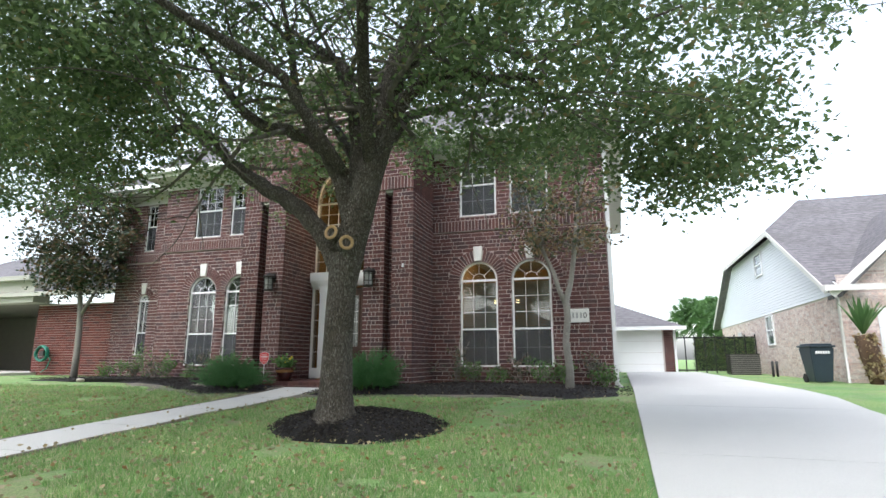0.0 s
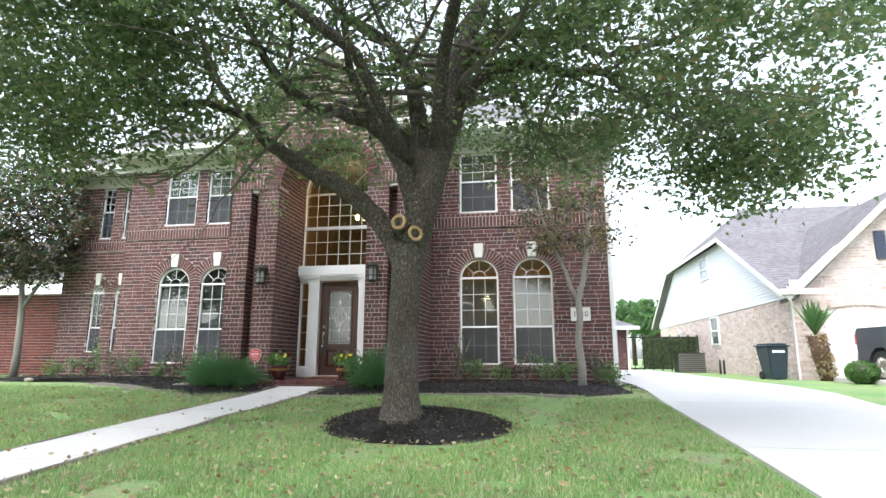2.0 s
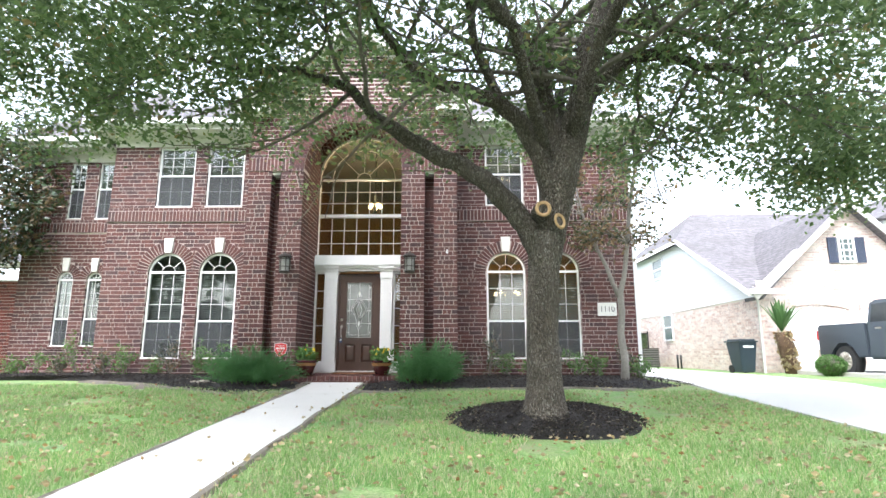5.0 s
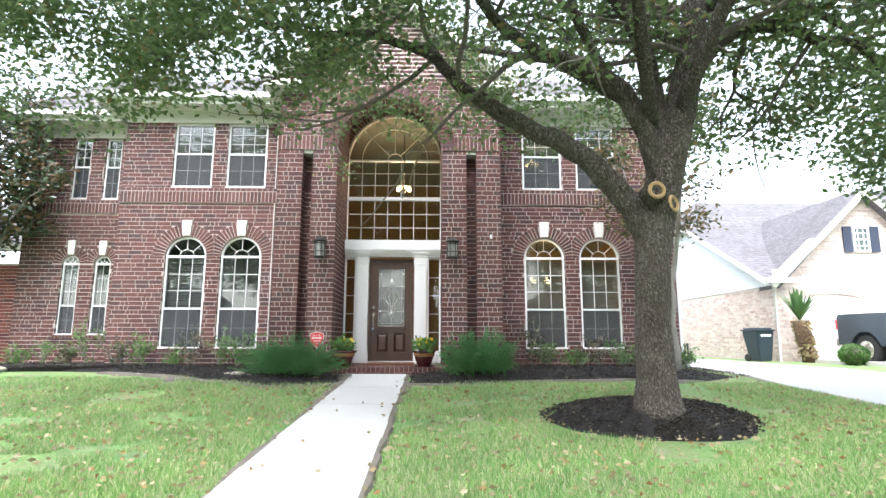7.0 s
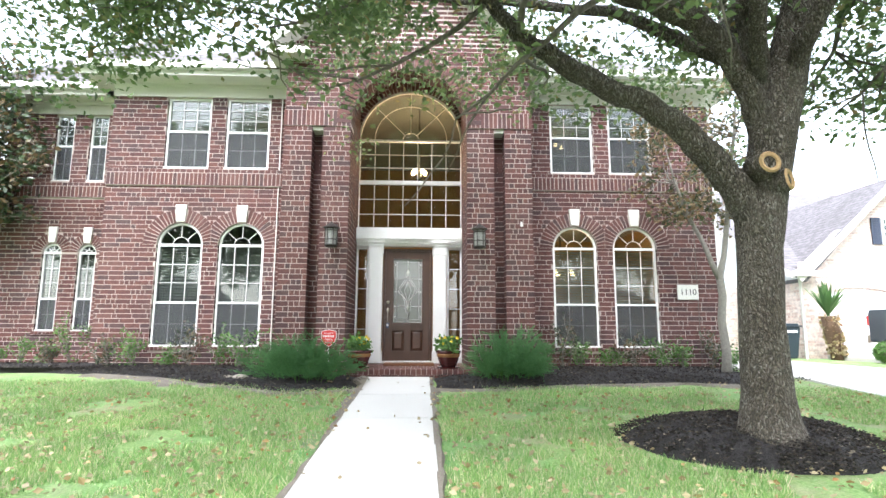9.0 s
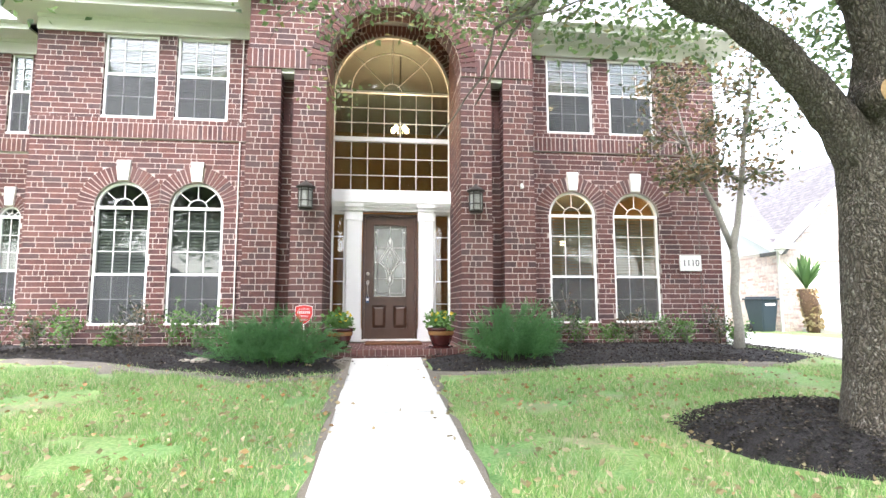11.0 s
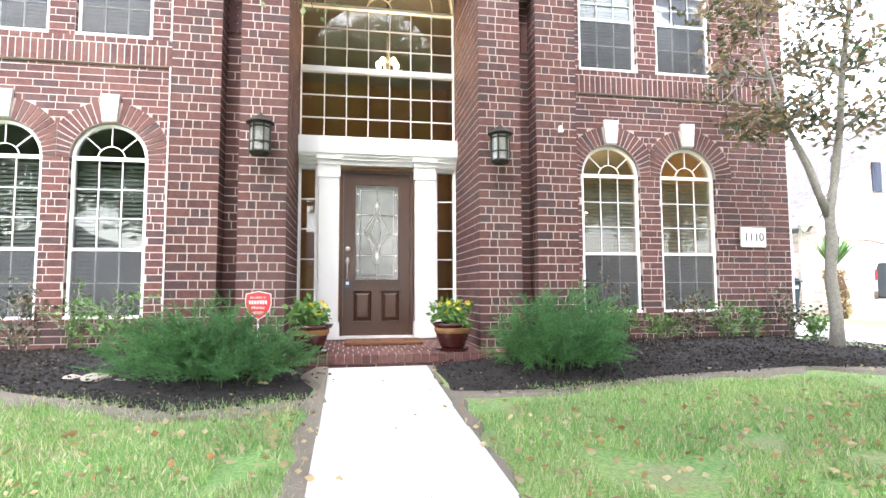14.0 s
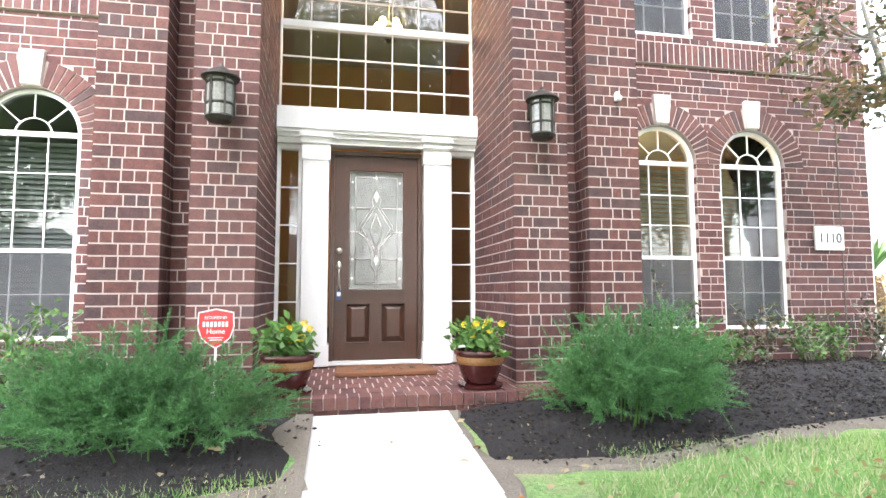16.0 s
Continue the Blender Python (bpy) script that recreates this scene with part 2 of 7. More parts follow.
def bark_mat():
    m, nt, b = mat_new("ridged oak bark")
    v = coords(nt, (1, 1, 0.22))
    w = coords(nt)
    ridge = node(nt, "ShaderNodeTexVoronoi", Scale=52.0)
    ridge.feature = "DISTANCE_TO_EDGE"
    n = nt.nodes.new("ShaderNodeMix")
    n.data_type = "VECTOR"
    n.inputs[0].default_value = 0.09
    nz = node(nt, "ShaderNodeTexNoise", Scale=9.0, Detail=3.0)
    nt.links.new(w, nz.inputs["Vector"])
    nt.links.new(v, n.inputs[4])
    nt.links.new(nz.outputs["Color"], n.inputs[5])
    nt.links.new(n.outputs[1], ridge.inputs["Vector"])
    d = ridge.outputs["Distance"]
    c = ramp(nt, d, [(0.0, (0.04, 0.033, 0.026)), (0.12, (0.105, 0.09, 0.07)), (0.4, (0.18, 0.16, 0.13))])
    lich = ramp(nt, noise_tex(nt, coords(nt, (1, 1, 0.5)), 55, 4, 0.75), [(0.56, (0, 0, 0)), (0.63, (0.85, 0.85, 0.85))])
    c = mixc(nt, lich, c, (0.30, 0.29, 0.26))
    big = ramp(nt, noise_tex(nt, w, 2.5, 3), [(0.35, (0.72, 0.68, 0.62)), (0.7, (1.15, 1.15, 1.15))])
    c = mixc(nt, 1.0, c, big, "MULTIPLY")
    nt.links.new(c, b.inputs["Base Color"])
    b.inputs["Roughness"].default_value = 0.95
    bump(nt, b, d, 1.0, 0.06)
    return m


SCREEN = screen_mat()
BARK_OAK = bark_mat()
DARK = plain("dark interior floor", (0.05, 0.035, 0.025), (0.08, 0.055, 0.04), 0.6)


def ground_mat():
    m, nt, b = mat_new("lawn soil and turf")
    v = coords(nt)
    c = mixc(nt, ramp(nt, noise_tex(nt, v, 45, 4), [(0.35, (0, 0, 0)), (0.65, (1, 1, 1))]), (0.14, 0.27, 0.085), (0.29, 0.40, 0.165))
    dry = ramp(nt, noise_tex(nt, v, 1.6, 5, 0.65), [(0.5, (0, 0, 0)), (0.68, (0.75, 0.75, 0.75))])
    c = mixc(nt, dry, c, (0.32, 0.28, 0.21))
    patch = ramp(nt, noise_tex(nt, v, 0.45, 3), [(0.35, (0.75, 0.95, 0.8)), (0.65, (1.25, 1.1, 1.0))])
    c = mixc(nt, 1.0, c, patch, "MULTIPLY")
    nt.links.new(c, b.inputs["Base Color"])
    b.inputs["Roughness"].default_value = 0.95
    bump(nt, b, noise_tex(nt, v, 60, 4), 1.0, 0.03)
    return m


SOILMAT = plain("bare grey soil", (0.13, 0.11, 0.085), (0.24, 0.21, 0.17), 0.95, 3, 80, 1.0, dist=0.015)
LAWN = ground_mat()
PI = math.pi


def box(bm, x0, x1, y0, y1, z0, z1):
    vs = [bm.verts.new((x, y, z)) for x in (x0, x1) for y in (y0, y1) for z in (z0, z1)]
    for f in ((0, 1, 3, 2), (4, 6, 7, 5), (0, 4, 5, 1), (2, 3, 7, 6), (0, 2, 6, 4), (1, 5, 7, 3)):
        bm.faces.new([vs[i] for i in f])
    return vs


def hexa(bm, xa, xb, y0, y1, la, lb, ha, hb):
    """A block whose bottom and top slope from side to side."""
    p = [(xa, y0, la), (xb, y0, lb), (xb, y0, hb), (xa, y0, ha), (xa, y1, la), (xb, y1, lb), (xb, y1, hb), (xa, y1, ha)]
    v = [bm.verts.new(q) for q in p]
    for f in ((0, 1, 2, 3), (5, 4, 7, 6), (0, 3, 7, 4), (1, 5, 6, 2), (3, 2, 6, 7), (0, 4, 5, 1)):
        bm.faces.new([v[i] for i in f])


def prism(bm, pts, y0, y1):
    """An outline in x and z, made thick from y0 to y1."""
    a = [bm.verts.new((x, y0, z)) for x, z in pts]
    b = [bm.verts.new((x, y1, z)) for x, z in pts]
    n = len(pts)
    bm.faces.new(a)
    bm.faces.new(b[::-1])
    for i in range(n):
        bm.faces.new((a[i], b[i], b[(i + 1) % n], a[(i + 1) % n]))


def lathe(bm, rings, n=16, cx=0.0, cy=0.0, wob=0.0):
    """Rings of (radius, z) turned about an upright axis."""
    rows = []
    for r, z in rings:
        rows.append([bm.verts.new((cx + r * math.cos(2 * PI * k / n), cy + r * math.sin(2 * PI * k / n), z)) for k in range(n)])
    for a, b in zip(rows, rows[1:]):
        for k in range(n):
            bm.faces.new((a[k], a[(k + 1) % n], b[(k + 1) % n], b[k]))
    bm.faces.new(rows[0][::-1])
    bm.faces.new(rows[-1])


def tube(bm, pts, radii, n=8, rough=0.0):
    """A tapered tube along points."""
    rows = []
    prev = None
    for i, p in enumerate(pts):
        p = Vector(p)
        d = Vector(pts[min(i + 1, len(pts) - 1)]) - Vector(pts[max(i - 1, 0)])
        d = d.normalized() if d.length > 1e-6 else Vector((0, 0, 1))
        u = (prev - d * prev.dot(d)) if prev is not None else d.orthogonal()
        u = u.normalized() if u.length > 1e-4 else d.orthogonal().normalized()
        prev = u
        w = d.cross(u)
        row = []
        for k in range(n):
            a = 2 * PI * k / n
            r = radii[i] * (1 + rough * noise.noise(p * 3 + Vector((math.cos(a) * 2, math.sin(a) * 2, 0))))
            row.append(bm.verts.new(p + u * (r * math.cos(a)) + w * (r * math.sin(a))))
        rows.append(row)
    for a, b in zip(rows, rows[1:]):
        for k in range(n):
            f = bm.faces.new((a[k], a[(k + 1) % n], b[(k + 1) % n], b[k]))
            f.smooth = True
    bm.faces.new(rows[0][::-1])
    bm.faces.new(rows[-1])


def done(name, bm, mat, parent=None, label="", normals=True):
    if normals:
        bmesh.ops.recalc_face_normals(bm, faces=bm.faces)
    me = bpy.data.meshes.new(name)
    bm.to_mesh(me)
    bm.free()
    me.materials.append(mat)
    ob = new(name, me)
    ob.parent = parent
    if label:
        tagged(ob, label)
    return ob


def part(name, bm, mat, parent, label=""):
    return done(name, bm, mat, parent, label)


def structure(name, bm, mat, label, parent=None, category=""):
    ob = done(name, bm, mat, parent)
    return tagged(ob, label, category, kind="structure")


def thing(name, label, category, at=(0, 0, 0), group="", rz=0.0):
    ob = new(name)
    ob.matrix_basis = pose(*at, 0, 0, rz)
    return tagged(ob, label, category, group)


def boxes(name, rows, mat, parent, label=""):
    bm = bmesh.new()
    for r in rows:
        box(bm, *r)
    return part(name, bm, mat, parent, label)


def arrays(name, verts, faces, mat, parent=None, label=""):
    me = bpy.data.meshes.new(name)
    me.from_pydata(verts, [], faces)
    me.materials.append(mat)
    ob = new(name, me)
    ob.parent = parent
    if label:
        tagged(ob, label)
    return ob


def ground_z(x, y):
    """Height of the lot: level at the house, falling to the street."""
    pts = [(-60, -0.85), (-15, -0.8), (-12, -0.62), (-8, -0.35), (-6.4, -0.25), (-2.8, -0.07), (-1.65, 0.02), (0, 0.05), (60, 0.05)]
    for (a, za), (b, zb) in zip(pts, pts[1:]):
        if y <= b:
            z = za + (zb - za) * max(0, (y - a)) / (b - a)
            break
    else:
        z = 0.05
    if x > 5.9:
        z -= 0.08 * min(1, (x - 5.9) / 2)
    return z


def leaves(name, centres, per, spread, size, mat, parent, label="", seed=1, droop=0.0, aspect=0.45, flat=0.6):
    """Small folded leaves scattered about centres, as one mesh."""
    rng = np.random.default_rng(seed)
    c = np.repeat(np.array(centres, float), per, axis=0)
    n = len(c)
    c = c + rng.normal(0, 1, (n, 3)) * np.array(spread)
    d = rng.normal(0, 1, (n, 3)) * np.array((1, 1, flat))
    d[:, 2] -= droop
    d /= np.linalg.norm(d, axis=1)[:, None]
    s = np.cross(d, rng.normal(0, 1, (n, 3)))
    s /= np.linalg.norm(s, axis=1)[:, None]
    k = size * rng.uniform(0.6, 1.3, (n, 1))
    a = c
    b = c + d * k
    up = np.cross(d, s)
    m1 = c + d * k * 0.5 + s * k * aspect + up * k * 0.08
    m2 = c + d * k * 0.5 - s * k * aspect + up * k * 0.08
    verts = np.stack([a, m1, b, m2], axis=1).reshape(-1, 3)
    i = np.arange(n) * 4
    faces = np.stack([i, i + 1, i + 2, i + 3], axis=1)
    ob = arrays(name, verts.tolist(), faces.tolist(), mat, parent, label)
    ob["kind"] = "stuff"
    return ob


# ---- the lot ----
def build_ground():
    bm = bmesh.new()
    xs = [-300, -120, -60] + [-30 + 1.0 * i for i in range(61)] + [60, 120, 300]
    ys = [-300, -120, -60, -30] + [-20 + 0.5 * i for i in range(60)] + [15, 25, 60, 120, 400]
    grid = [[bm.verts.new((x, y, ground_z(x, y) + (0.025 * noise.noise((x * 0.9, y * 0.9, 0)) if abs(x) < 30 and -20 < y < 9 else 0))) for x in xs] for y in ys]
    for a, b in zip(grid, grid[1:]):
        for i in range(len(xs) - 1):
            f = bm.faces.new((a[i], a[i + 1], b[i + 1], b[i]))
            f.smooth = True
    return structure("ground", bm, LAWN, "green lawn with dry patches sloping to the street", category="lawn")


def slab(name, quads, label, category, lift=0.03, mat=None):
    """Concrete poured in bays; each bay is a strip that follows the ground."""
    bm = bmesh.new()
    for (x0a, x1a, ya), (x0b, x1b, yb) in quads:
        n = max(1, int(abs(yb - ya) / 0.5))
        for k in range(n):
            p, q = k / n, (k + 1) / n
            y0, y1 = ya + (yb - ya) * p, ya + (yb - ya) * q
            l0, l1 = x0a + (x0b - x0a) * p, x0a + (x0b - x0a) * q
            r0, r1 = x1a + (x1b - x1a) * p, x1a + (x1b - x1a) * q
            top = [(l0, y0), (r0, y0), (r1, y1), (l1, y1)]
            v = [bm.verts.new((x, y, ground_z(min(x, 5.9), y) + lift)) for x, y in top]
            w = [bm.verts.new((x, y, ground_z(min(x, 5.9), y) - 0.12)) for x, y in top]
            bm.faces.new(v)
            for i in range(4):
                bm.faces.new((v[i], w[i], w[(i + 1) % 4], v[(i + 1) % 4]))
    return structure(name, bm, mat or CONCRETE, label, category=category)


def build_paving():
    g = 0.006
    ys = [-1.67, -3.1, -4.55, -6.0, -7.45, -8.9, -10.35, -11.8, -13.2]
    for a, b in zip(ys, ys[1:]):
        slab("walkway", [((-0.55, 0.37, b + g), (-0.55, 0.37, a - g))], "pale concrete front walk bay", "path")
    slab("joint", [((-0.53, 0.35, -13.2), (-0.53, 0.35, -1.67))], "dark joint under the front walk", "path", 0.012, JOINT)
    dy = [14.0, 10.5, 7, 3.5, 0.5, -2.8, -6.1, -9.4, -12.7]
    for a, b in zip(dy, dy[1:]):
        slab("driveway", [((6.2, 9.1, b + g), (6.2, 9.1, a - g))], "pale concrete driveway bay", "driveway", 0.02)
    slab("joint", [((6.22, 9.08, -12.7), (6.22, 9.08, 14))], "dark joint under the driveway", "driveway", 0.004, JOINT)
    slab("neighbour_driveway", [((12.3, 18.8, -13.2), (12.3, 18.8, 5.9))], "pale concrete drive of the next house", "driveway", 0.02)
    slab("sidewalk", [((-40, 40, -14.9), (-40, 40, -13.3))], "concrete sidewalk along the street", "pavement", 0.02)
    bm = bmesh.new()
    box(bm, -60, 60, -25, -16.5, -0.95, -0.80 + 0.012)
    structure("road", bm, plain("asphalt", (0.045, 0.045, 0.047), (0.07, 0.07, 0.07), 0.9, 3, 120, 0.5), "grey asphalt street", category="road")


def mulch_bed(name, outline, height, label, seed, chips=1500, centre=None):
    """A low heap of bark mulch inside an outline."""
    rng = random.Random(seed)
    cx = sum(p[0] for p in outline) / len(outline)
    cy = sum(p[1] for p in outline) / len(outline)
    if centre:
        cx, cy = centre
    bm = bmesh.new()
    rows = []
    n = 8
    fine = []
    for (xa, ya), (xb, yb) in zip(outline, outline[1:] + outline[:1]):
        m = max(1, int(math.hypot(xb - xa, yb - ya) / 0.12))
        fine += [(xa + (xb - xa) * i / m, ya + (yb - ya) * i / m) for i in range(m)]
    for k in range(n + 1):
        f = 1 - k / n * 0.97
        row = []
        for x, y in fine:
            px, py = cx + (x - cx) * f, cy + (y - cy) * f
            edge = 0.05 * noise.noise((px * 4, py * 4, 3)) if k == 0 else 0
            px, py = px + edge, py + edge
            h = height * (1 - f ** 2.2) ** 0.8 + (0.03 * noise.noise((px * 7, py * 7, 1)) + 0.02 if k > 1 else (0.0 if k else -0.03))
            row.append(bm.verts.new((px, py, ground_z(px, py) + h + 0.01)))
        rows.append(row)
    for a, b in zip(rows, rows[1:]):
        for i in range(len(fine)):
            bm.faces.new((a[i], a[(i + 1) % len(fine)], b[(i + 1) % len(fine)], b[i])).smooth = True
    bm.faces.new(rows[-1])
    bed = structure(name, bm, MULCH, label, category="mulch")
    pts = []
    for _ in range(chips):
        i = rng.randrange(len(fine))
        f = math.sqrt(rng.random()) * 1.02
        px, py = cx + (fine[i][0] - cx) * f, cy + (fine[i][1] - cy) * f
        if abs(px + 0.09) < 0.56 and rng.random() < 0.96:
            continue
        h = height * max(0.0, 1 - f ** 2.2) ** 0.8 + 0.045
        pts.append((px, py, ground_z(px, py) + h))
    leaves("mulch_chips", pts, 3, (0.03, 0.03, 0.006), 0.03, CHIP, bed, "loose shredded bark chips", seed, 0, 0.25, 0.15)
    return bed


def soil_edge(name, line, width, seed):
    """A worn strip of bare soil along a line."""
    bm = bmesh.new()
    rows = []
    fine = []
    for (xa, ya), (xb, yb) in zip(line, line[1:]):
        m = max(1, int(math.hypot(xb - xa, yb - ya) / 0.1))
        fine += [(xa + (xb - xa) * i / m, ya + (yb - ya) * i / m, (yb - ya), -(xb - xa)) for i in range(m)]
    for x, y, dx, dy in fine:
        L = math.hypot(dx, dy)
        w = width * (0.75 + 0.9 * noise.noise((x * 2.3 + seed, y * 2.3, 0)))
        row = []
        for k in range(4):
            px, py = x + dx / L * w * (k / 3), y + dy / L * w * (k / 3)
            lift = 0.03 - (0.045 if k == 3 else 0)
            row.append(bm.verts.new((px, py, ground_z(px, py) + 0.025 * noise.noise((px * 0.9, py * 0.9, 0)) + lift)))
        rows.append(row)
    for a, b in zip(rows, rows[1:]):
        for k in range(3):
            bm.faces.new((a[k], a[k + 1], b[k + 1], b[k]))
    structure(name, bm, SOILMAT, "worn strip of bare grey soil", category="soil")


def build_beds():
    soil_edge("soil_edge", [(-0.54, -1.66), (-0.54, -3.2), (-0.54, -4.6)], 0.22, 9)
    soil_edge("soil_edge", [(0.36, -1.66), (0.36, -3.9)], -0.16, 10)
    soil_edge("soil_edge", [(-0.54, -4.5), (-0.54, -12.5)], 0.075, 1)
    soil_edge("soil_edge", [(0.36, -3.8), (0.36, -12.5)], -0.08, 2)
    soil_edge("soil_edge", [(-0.54, -2.7), (-1.5, -2.9), (-2.5, -2.4), (-3.6, -1.75), (-5.0, -1.15)], -0.34, 3)
    soil_edge("soil_edge", [(0.36, -2.55), (1.3, -2.65), (2.5, -2.35), (4.0, -2.15), (5.2, -2.4)], 0.2, 4)
    left = [(-0.5, -1.62), (-0.52, -2.75), (-1.5, -2.95), (-2.5, -2.45), (-3.6, -1.7), (-5.0, -1.1), (-6.2, -0.75), (-8.0, -0.8), (-9.6, -0.5), (-9.6, 1.0), (-8.36, 1.0), (-8.36, 0.8), (-5.8, 0.75), (-5.7, -0.12), (-2.5, -0.12), (-2.3, -0.95), (-1.35, -1.4), (-1.3, -1.7)]
    right = [(0.32, -1.62), (0.34, -2.6), (1.3, -2.7), (2.5, -2.4), (4.0, -2.2), (5.2, -2.45), (6.1, -1.9), (6.1, -0.12), (2.5, -0.12), (2.3, -0.95), (1.45, -1.4), (1.3, -1.7)]
    mulch_bed("mulch_bed", left, 0.07, "black bark mulch bed along the brick wall", 5, 5000, (-3.4, -0.8))
    mulch_bed("mulch_bed", right, 0.07, "black bark mulch bed beside the porch", 6, 4500, (2.9, -1.1))
    ring = []
    for k in range(28):
        a = 2 * PI * k / 28
        ring.append((3.0 + 1.04 * math.cos(a) * (1 + 0.05 * math.sin(3 * a)), -5.55 + 0.86 * math.sin(a)))
    mulch_bed("mulch_ring", ring, 0.2, "round mound of black mulch at the foot of the oak", 7, 3500, (2.97, -5.7))


# ---- brickwork ----
COURSE, BED = 0.0865, 0.0115
MESHES = {}


def brick_mesh(w, h, mat, deep=0.03):
    key = (round(w, 3), round(h, 3), mat.name)
    if key not in MESHES:
        bm = bmesh.new()
        box(bm, -w / 2, w / 2, -0.002, deep, -h / 2, h / 2)
        me = bpy.data.meshes.new("brick")
        bm.to_mesh(me)
        bm.free()
        me.materials.append(mat)
        MESHES[key] = me
    return MESHES[key]


LATER = []  # pieces that are made last


def lay(rects, frm, parent, near=None, mat=None, limit=300):
    """Lay bricks (u0, u1, v0, v1) on a face: near ones singly, the rest joined."""
    LATER.append((rects, frm, parent, near, mat or BRICK, limit))


def lay_all():
    rng = random.Random(11)
    for rects, frm, parent, near, mat, limit in LATER:
        single, verts, faces = 0, [], []
        if near:
            rects = sorted(rects, key=lambda r: abs((r[0] + r[1]) / 2 - near[0]) + abs((r[2] + r[3]) / 2 - near[1]))
        for u0, u1, v0, v1 in rects:
            jut = rng.uniform(-0.0035, -0.001)
            if near and single < limit:
                single += 1
                ob = new("brick", brick_mesh(u1 - u0, v1 - v0, mat))
                ob.parent = parent
                ob.matrix_basis = frm @ Matrix.Translation(((u0 + u1) / 2, -jut, (v0 + v1) / 2))
            else:
                base = len(verts)
                t = rng.uniform(-0.0015, 0.0015)
                for x in (u0, u1):
                    for y in (-jut - 0.002, 0.02):
                        for z in (v0 + t, v1 + t):
                            verts.append(tuple(frm @ Vector((x, y, z))))
                faces += [tuple(base + i for i in f) for f in ((0, 1, 3, 2), (4, 6, 7, 5), (0, 4, 5, 1), (2, 3, 7, 6), (0, 2, 6, 4), (1, 5, 7, 3))]
        if faces:
            ob = arrays("brickwork", verts, faces, mat, parent)
            ob["kind"] = "stuff"


def blocked(openings, z):
    out = []
    for o in openings:
        r = o.get("ring", 0)
        if o["z0"] - 0.075 < z < o["zs"]:
            out.append((o["x0"], o["x1"]))
        elif o["zs"] <= z and o.get("arch"):
            R = (o["x1"] - o["x0"]) / 2 + r
            if z < o["zs"] + R:
                h = math.sqrt(R * R - (z - o["zs"]) ** 2)
                c = (o["x0"] + o["x1"]) / 2
                out.append((c - h, c + h))
    return sorted(out)


def courses(u0, u1, z0, z1, openings=(), bond="run", skip=(), seed=0, ln=0.262, hd=0.075):
    """Brick courses on a face, cut round its openings."""
    rng = random.Random(seed)
    rects = []
    k0 = int(math.floor(z0 / COURSE))
    for k in range(k0, int(z1 / COURSE) + 1):
        a, b = max(z0, k * COURSE), min(z1, (k + 1) * COURSE - BED)
        if b - a < 0.02 or any(s <= (a + b) / 2 <= e for s, e in skip):
            continue
        gaps = blocked(openings, (a + b) / 2)
        j = 0.011
        # the cuts of the course, none close to an end
        if bond == "run":
            x = u0 - (0 if k % 2 else ln * 0.5) - rng.choice((0, 0.03, 0.06))
        else:
            x = u0 - (0.0 if k % 2 else ln * 0.5 + hd + j) - rng.choice((0, 0, 0.02, 0.04, hd + j))
        n = 0
        cuts = []
        while x < u1:
            if bond == "run":
                x += (ln if rng.random() > 0.3 else hd) + j
            else:
                x += (ln, hd, hd)[n % 3] + j
                n += 1
            if u0 + 0.05 < x < u1 - 0.045:
                cuts.append(x)
        for s0, e0 in zip([u0 + j] + cuts, cuts + [u1 + j]):
            segs = [(s0 - j if s0 == u0 + j else s0, e0 - j)]
            for g0, g1 in gaps:
                nxt = []
                for s, e in segs:
                    if e <= g0 or s >= g1:
                        nxt.append((s, e))
                    else:
                        if s < g0:
                            nxt.append((s, g0 - 0.004))
                        if e > g1:
                            nxt.append((g1 + 0.004, e))
                segs = nxt
            rects += [(s, e, a, b) for s, e in segs if e - s > 0.025]
    return rects


def soldiers(u0, u1, z0, z1, w=0.066):
    n = max(1, round((u1 - u0) / (w + 0.011)))
    p = (u1 - u0) / n
    return [(u0 + i * p + 0.006, u0 + (i + 1) * p - 0.006, z0 + 0.005, z1 - 0.005) for i in range(n)]


def front(y):
    return Matrix.Translation((0, y, 0))


def side_right(x):
    """A face that looks to +x; u runs along y."""
    return Matrix(((0, -1, 0, x), (1, 0, 0, 0), (0, 0, 1, 0), (0, 0, 0, 1)))


def side_left(x):
    """A face that looks to -x; u runs along -y."""
    return Matrix(((0, 1, 0, x), (-1, 0, 0, 0), (0, 0, 1, 0), (0, 0, 0, 1)))


def wall_with_holes(name, x0, x1, z0, z1, y, deep, openings, label, parent=None, mat=None):
    """The mortar and backing of a wall, with real openings."""
    bm = bmesh.new()
    xs = {x0, x1}
    for o in openings:
        if o.get("arch"):
            c, R = (o["x0"] + o["x1"]) / 2, (o["x1"] - o["x0"]) / 2
            xs |= {round(c - R * math.cos(PI * i / 14), 4) for i in range(15)}
        xs |= {o["x0"], o["x1"]}
    xs = sorted(xs)
    for a, b in zip(xs, xs[1:]):
        mid = (a + b) / 2
        inside = sorted((o for o in openings if o["x0"] < mid < o["x1"]), key=lambda o: o["z0"])
        la = lb = z0
        for o in inside:
            hexa(bm, a, b, y, y + deep, la, lb, o["z0"], o["z0"])
            la = lb = o["zs"]
            if o.get("arch"):
                c, R = (o["x0"] + o["x1"]) / 2, (o["x1"] - o["x0"]) / 2
                la += math.sqrt(max(0, R * R - (a - c) ** 2))
                lb += math.sqrt(max(0, R * R - (b - c) ** 2))
        hexa(bm, a, b, y, y + deep, la, lb, z1, z1)
    return structure(name, bm, mat or MORTAR, label, parent, "wall")


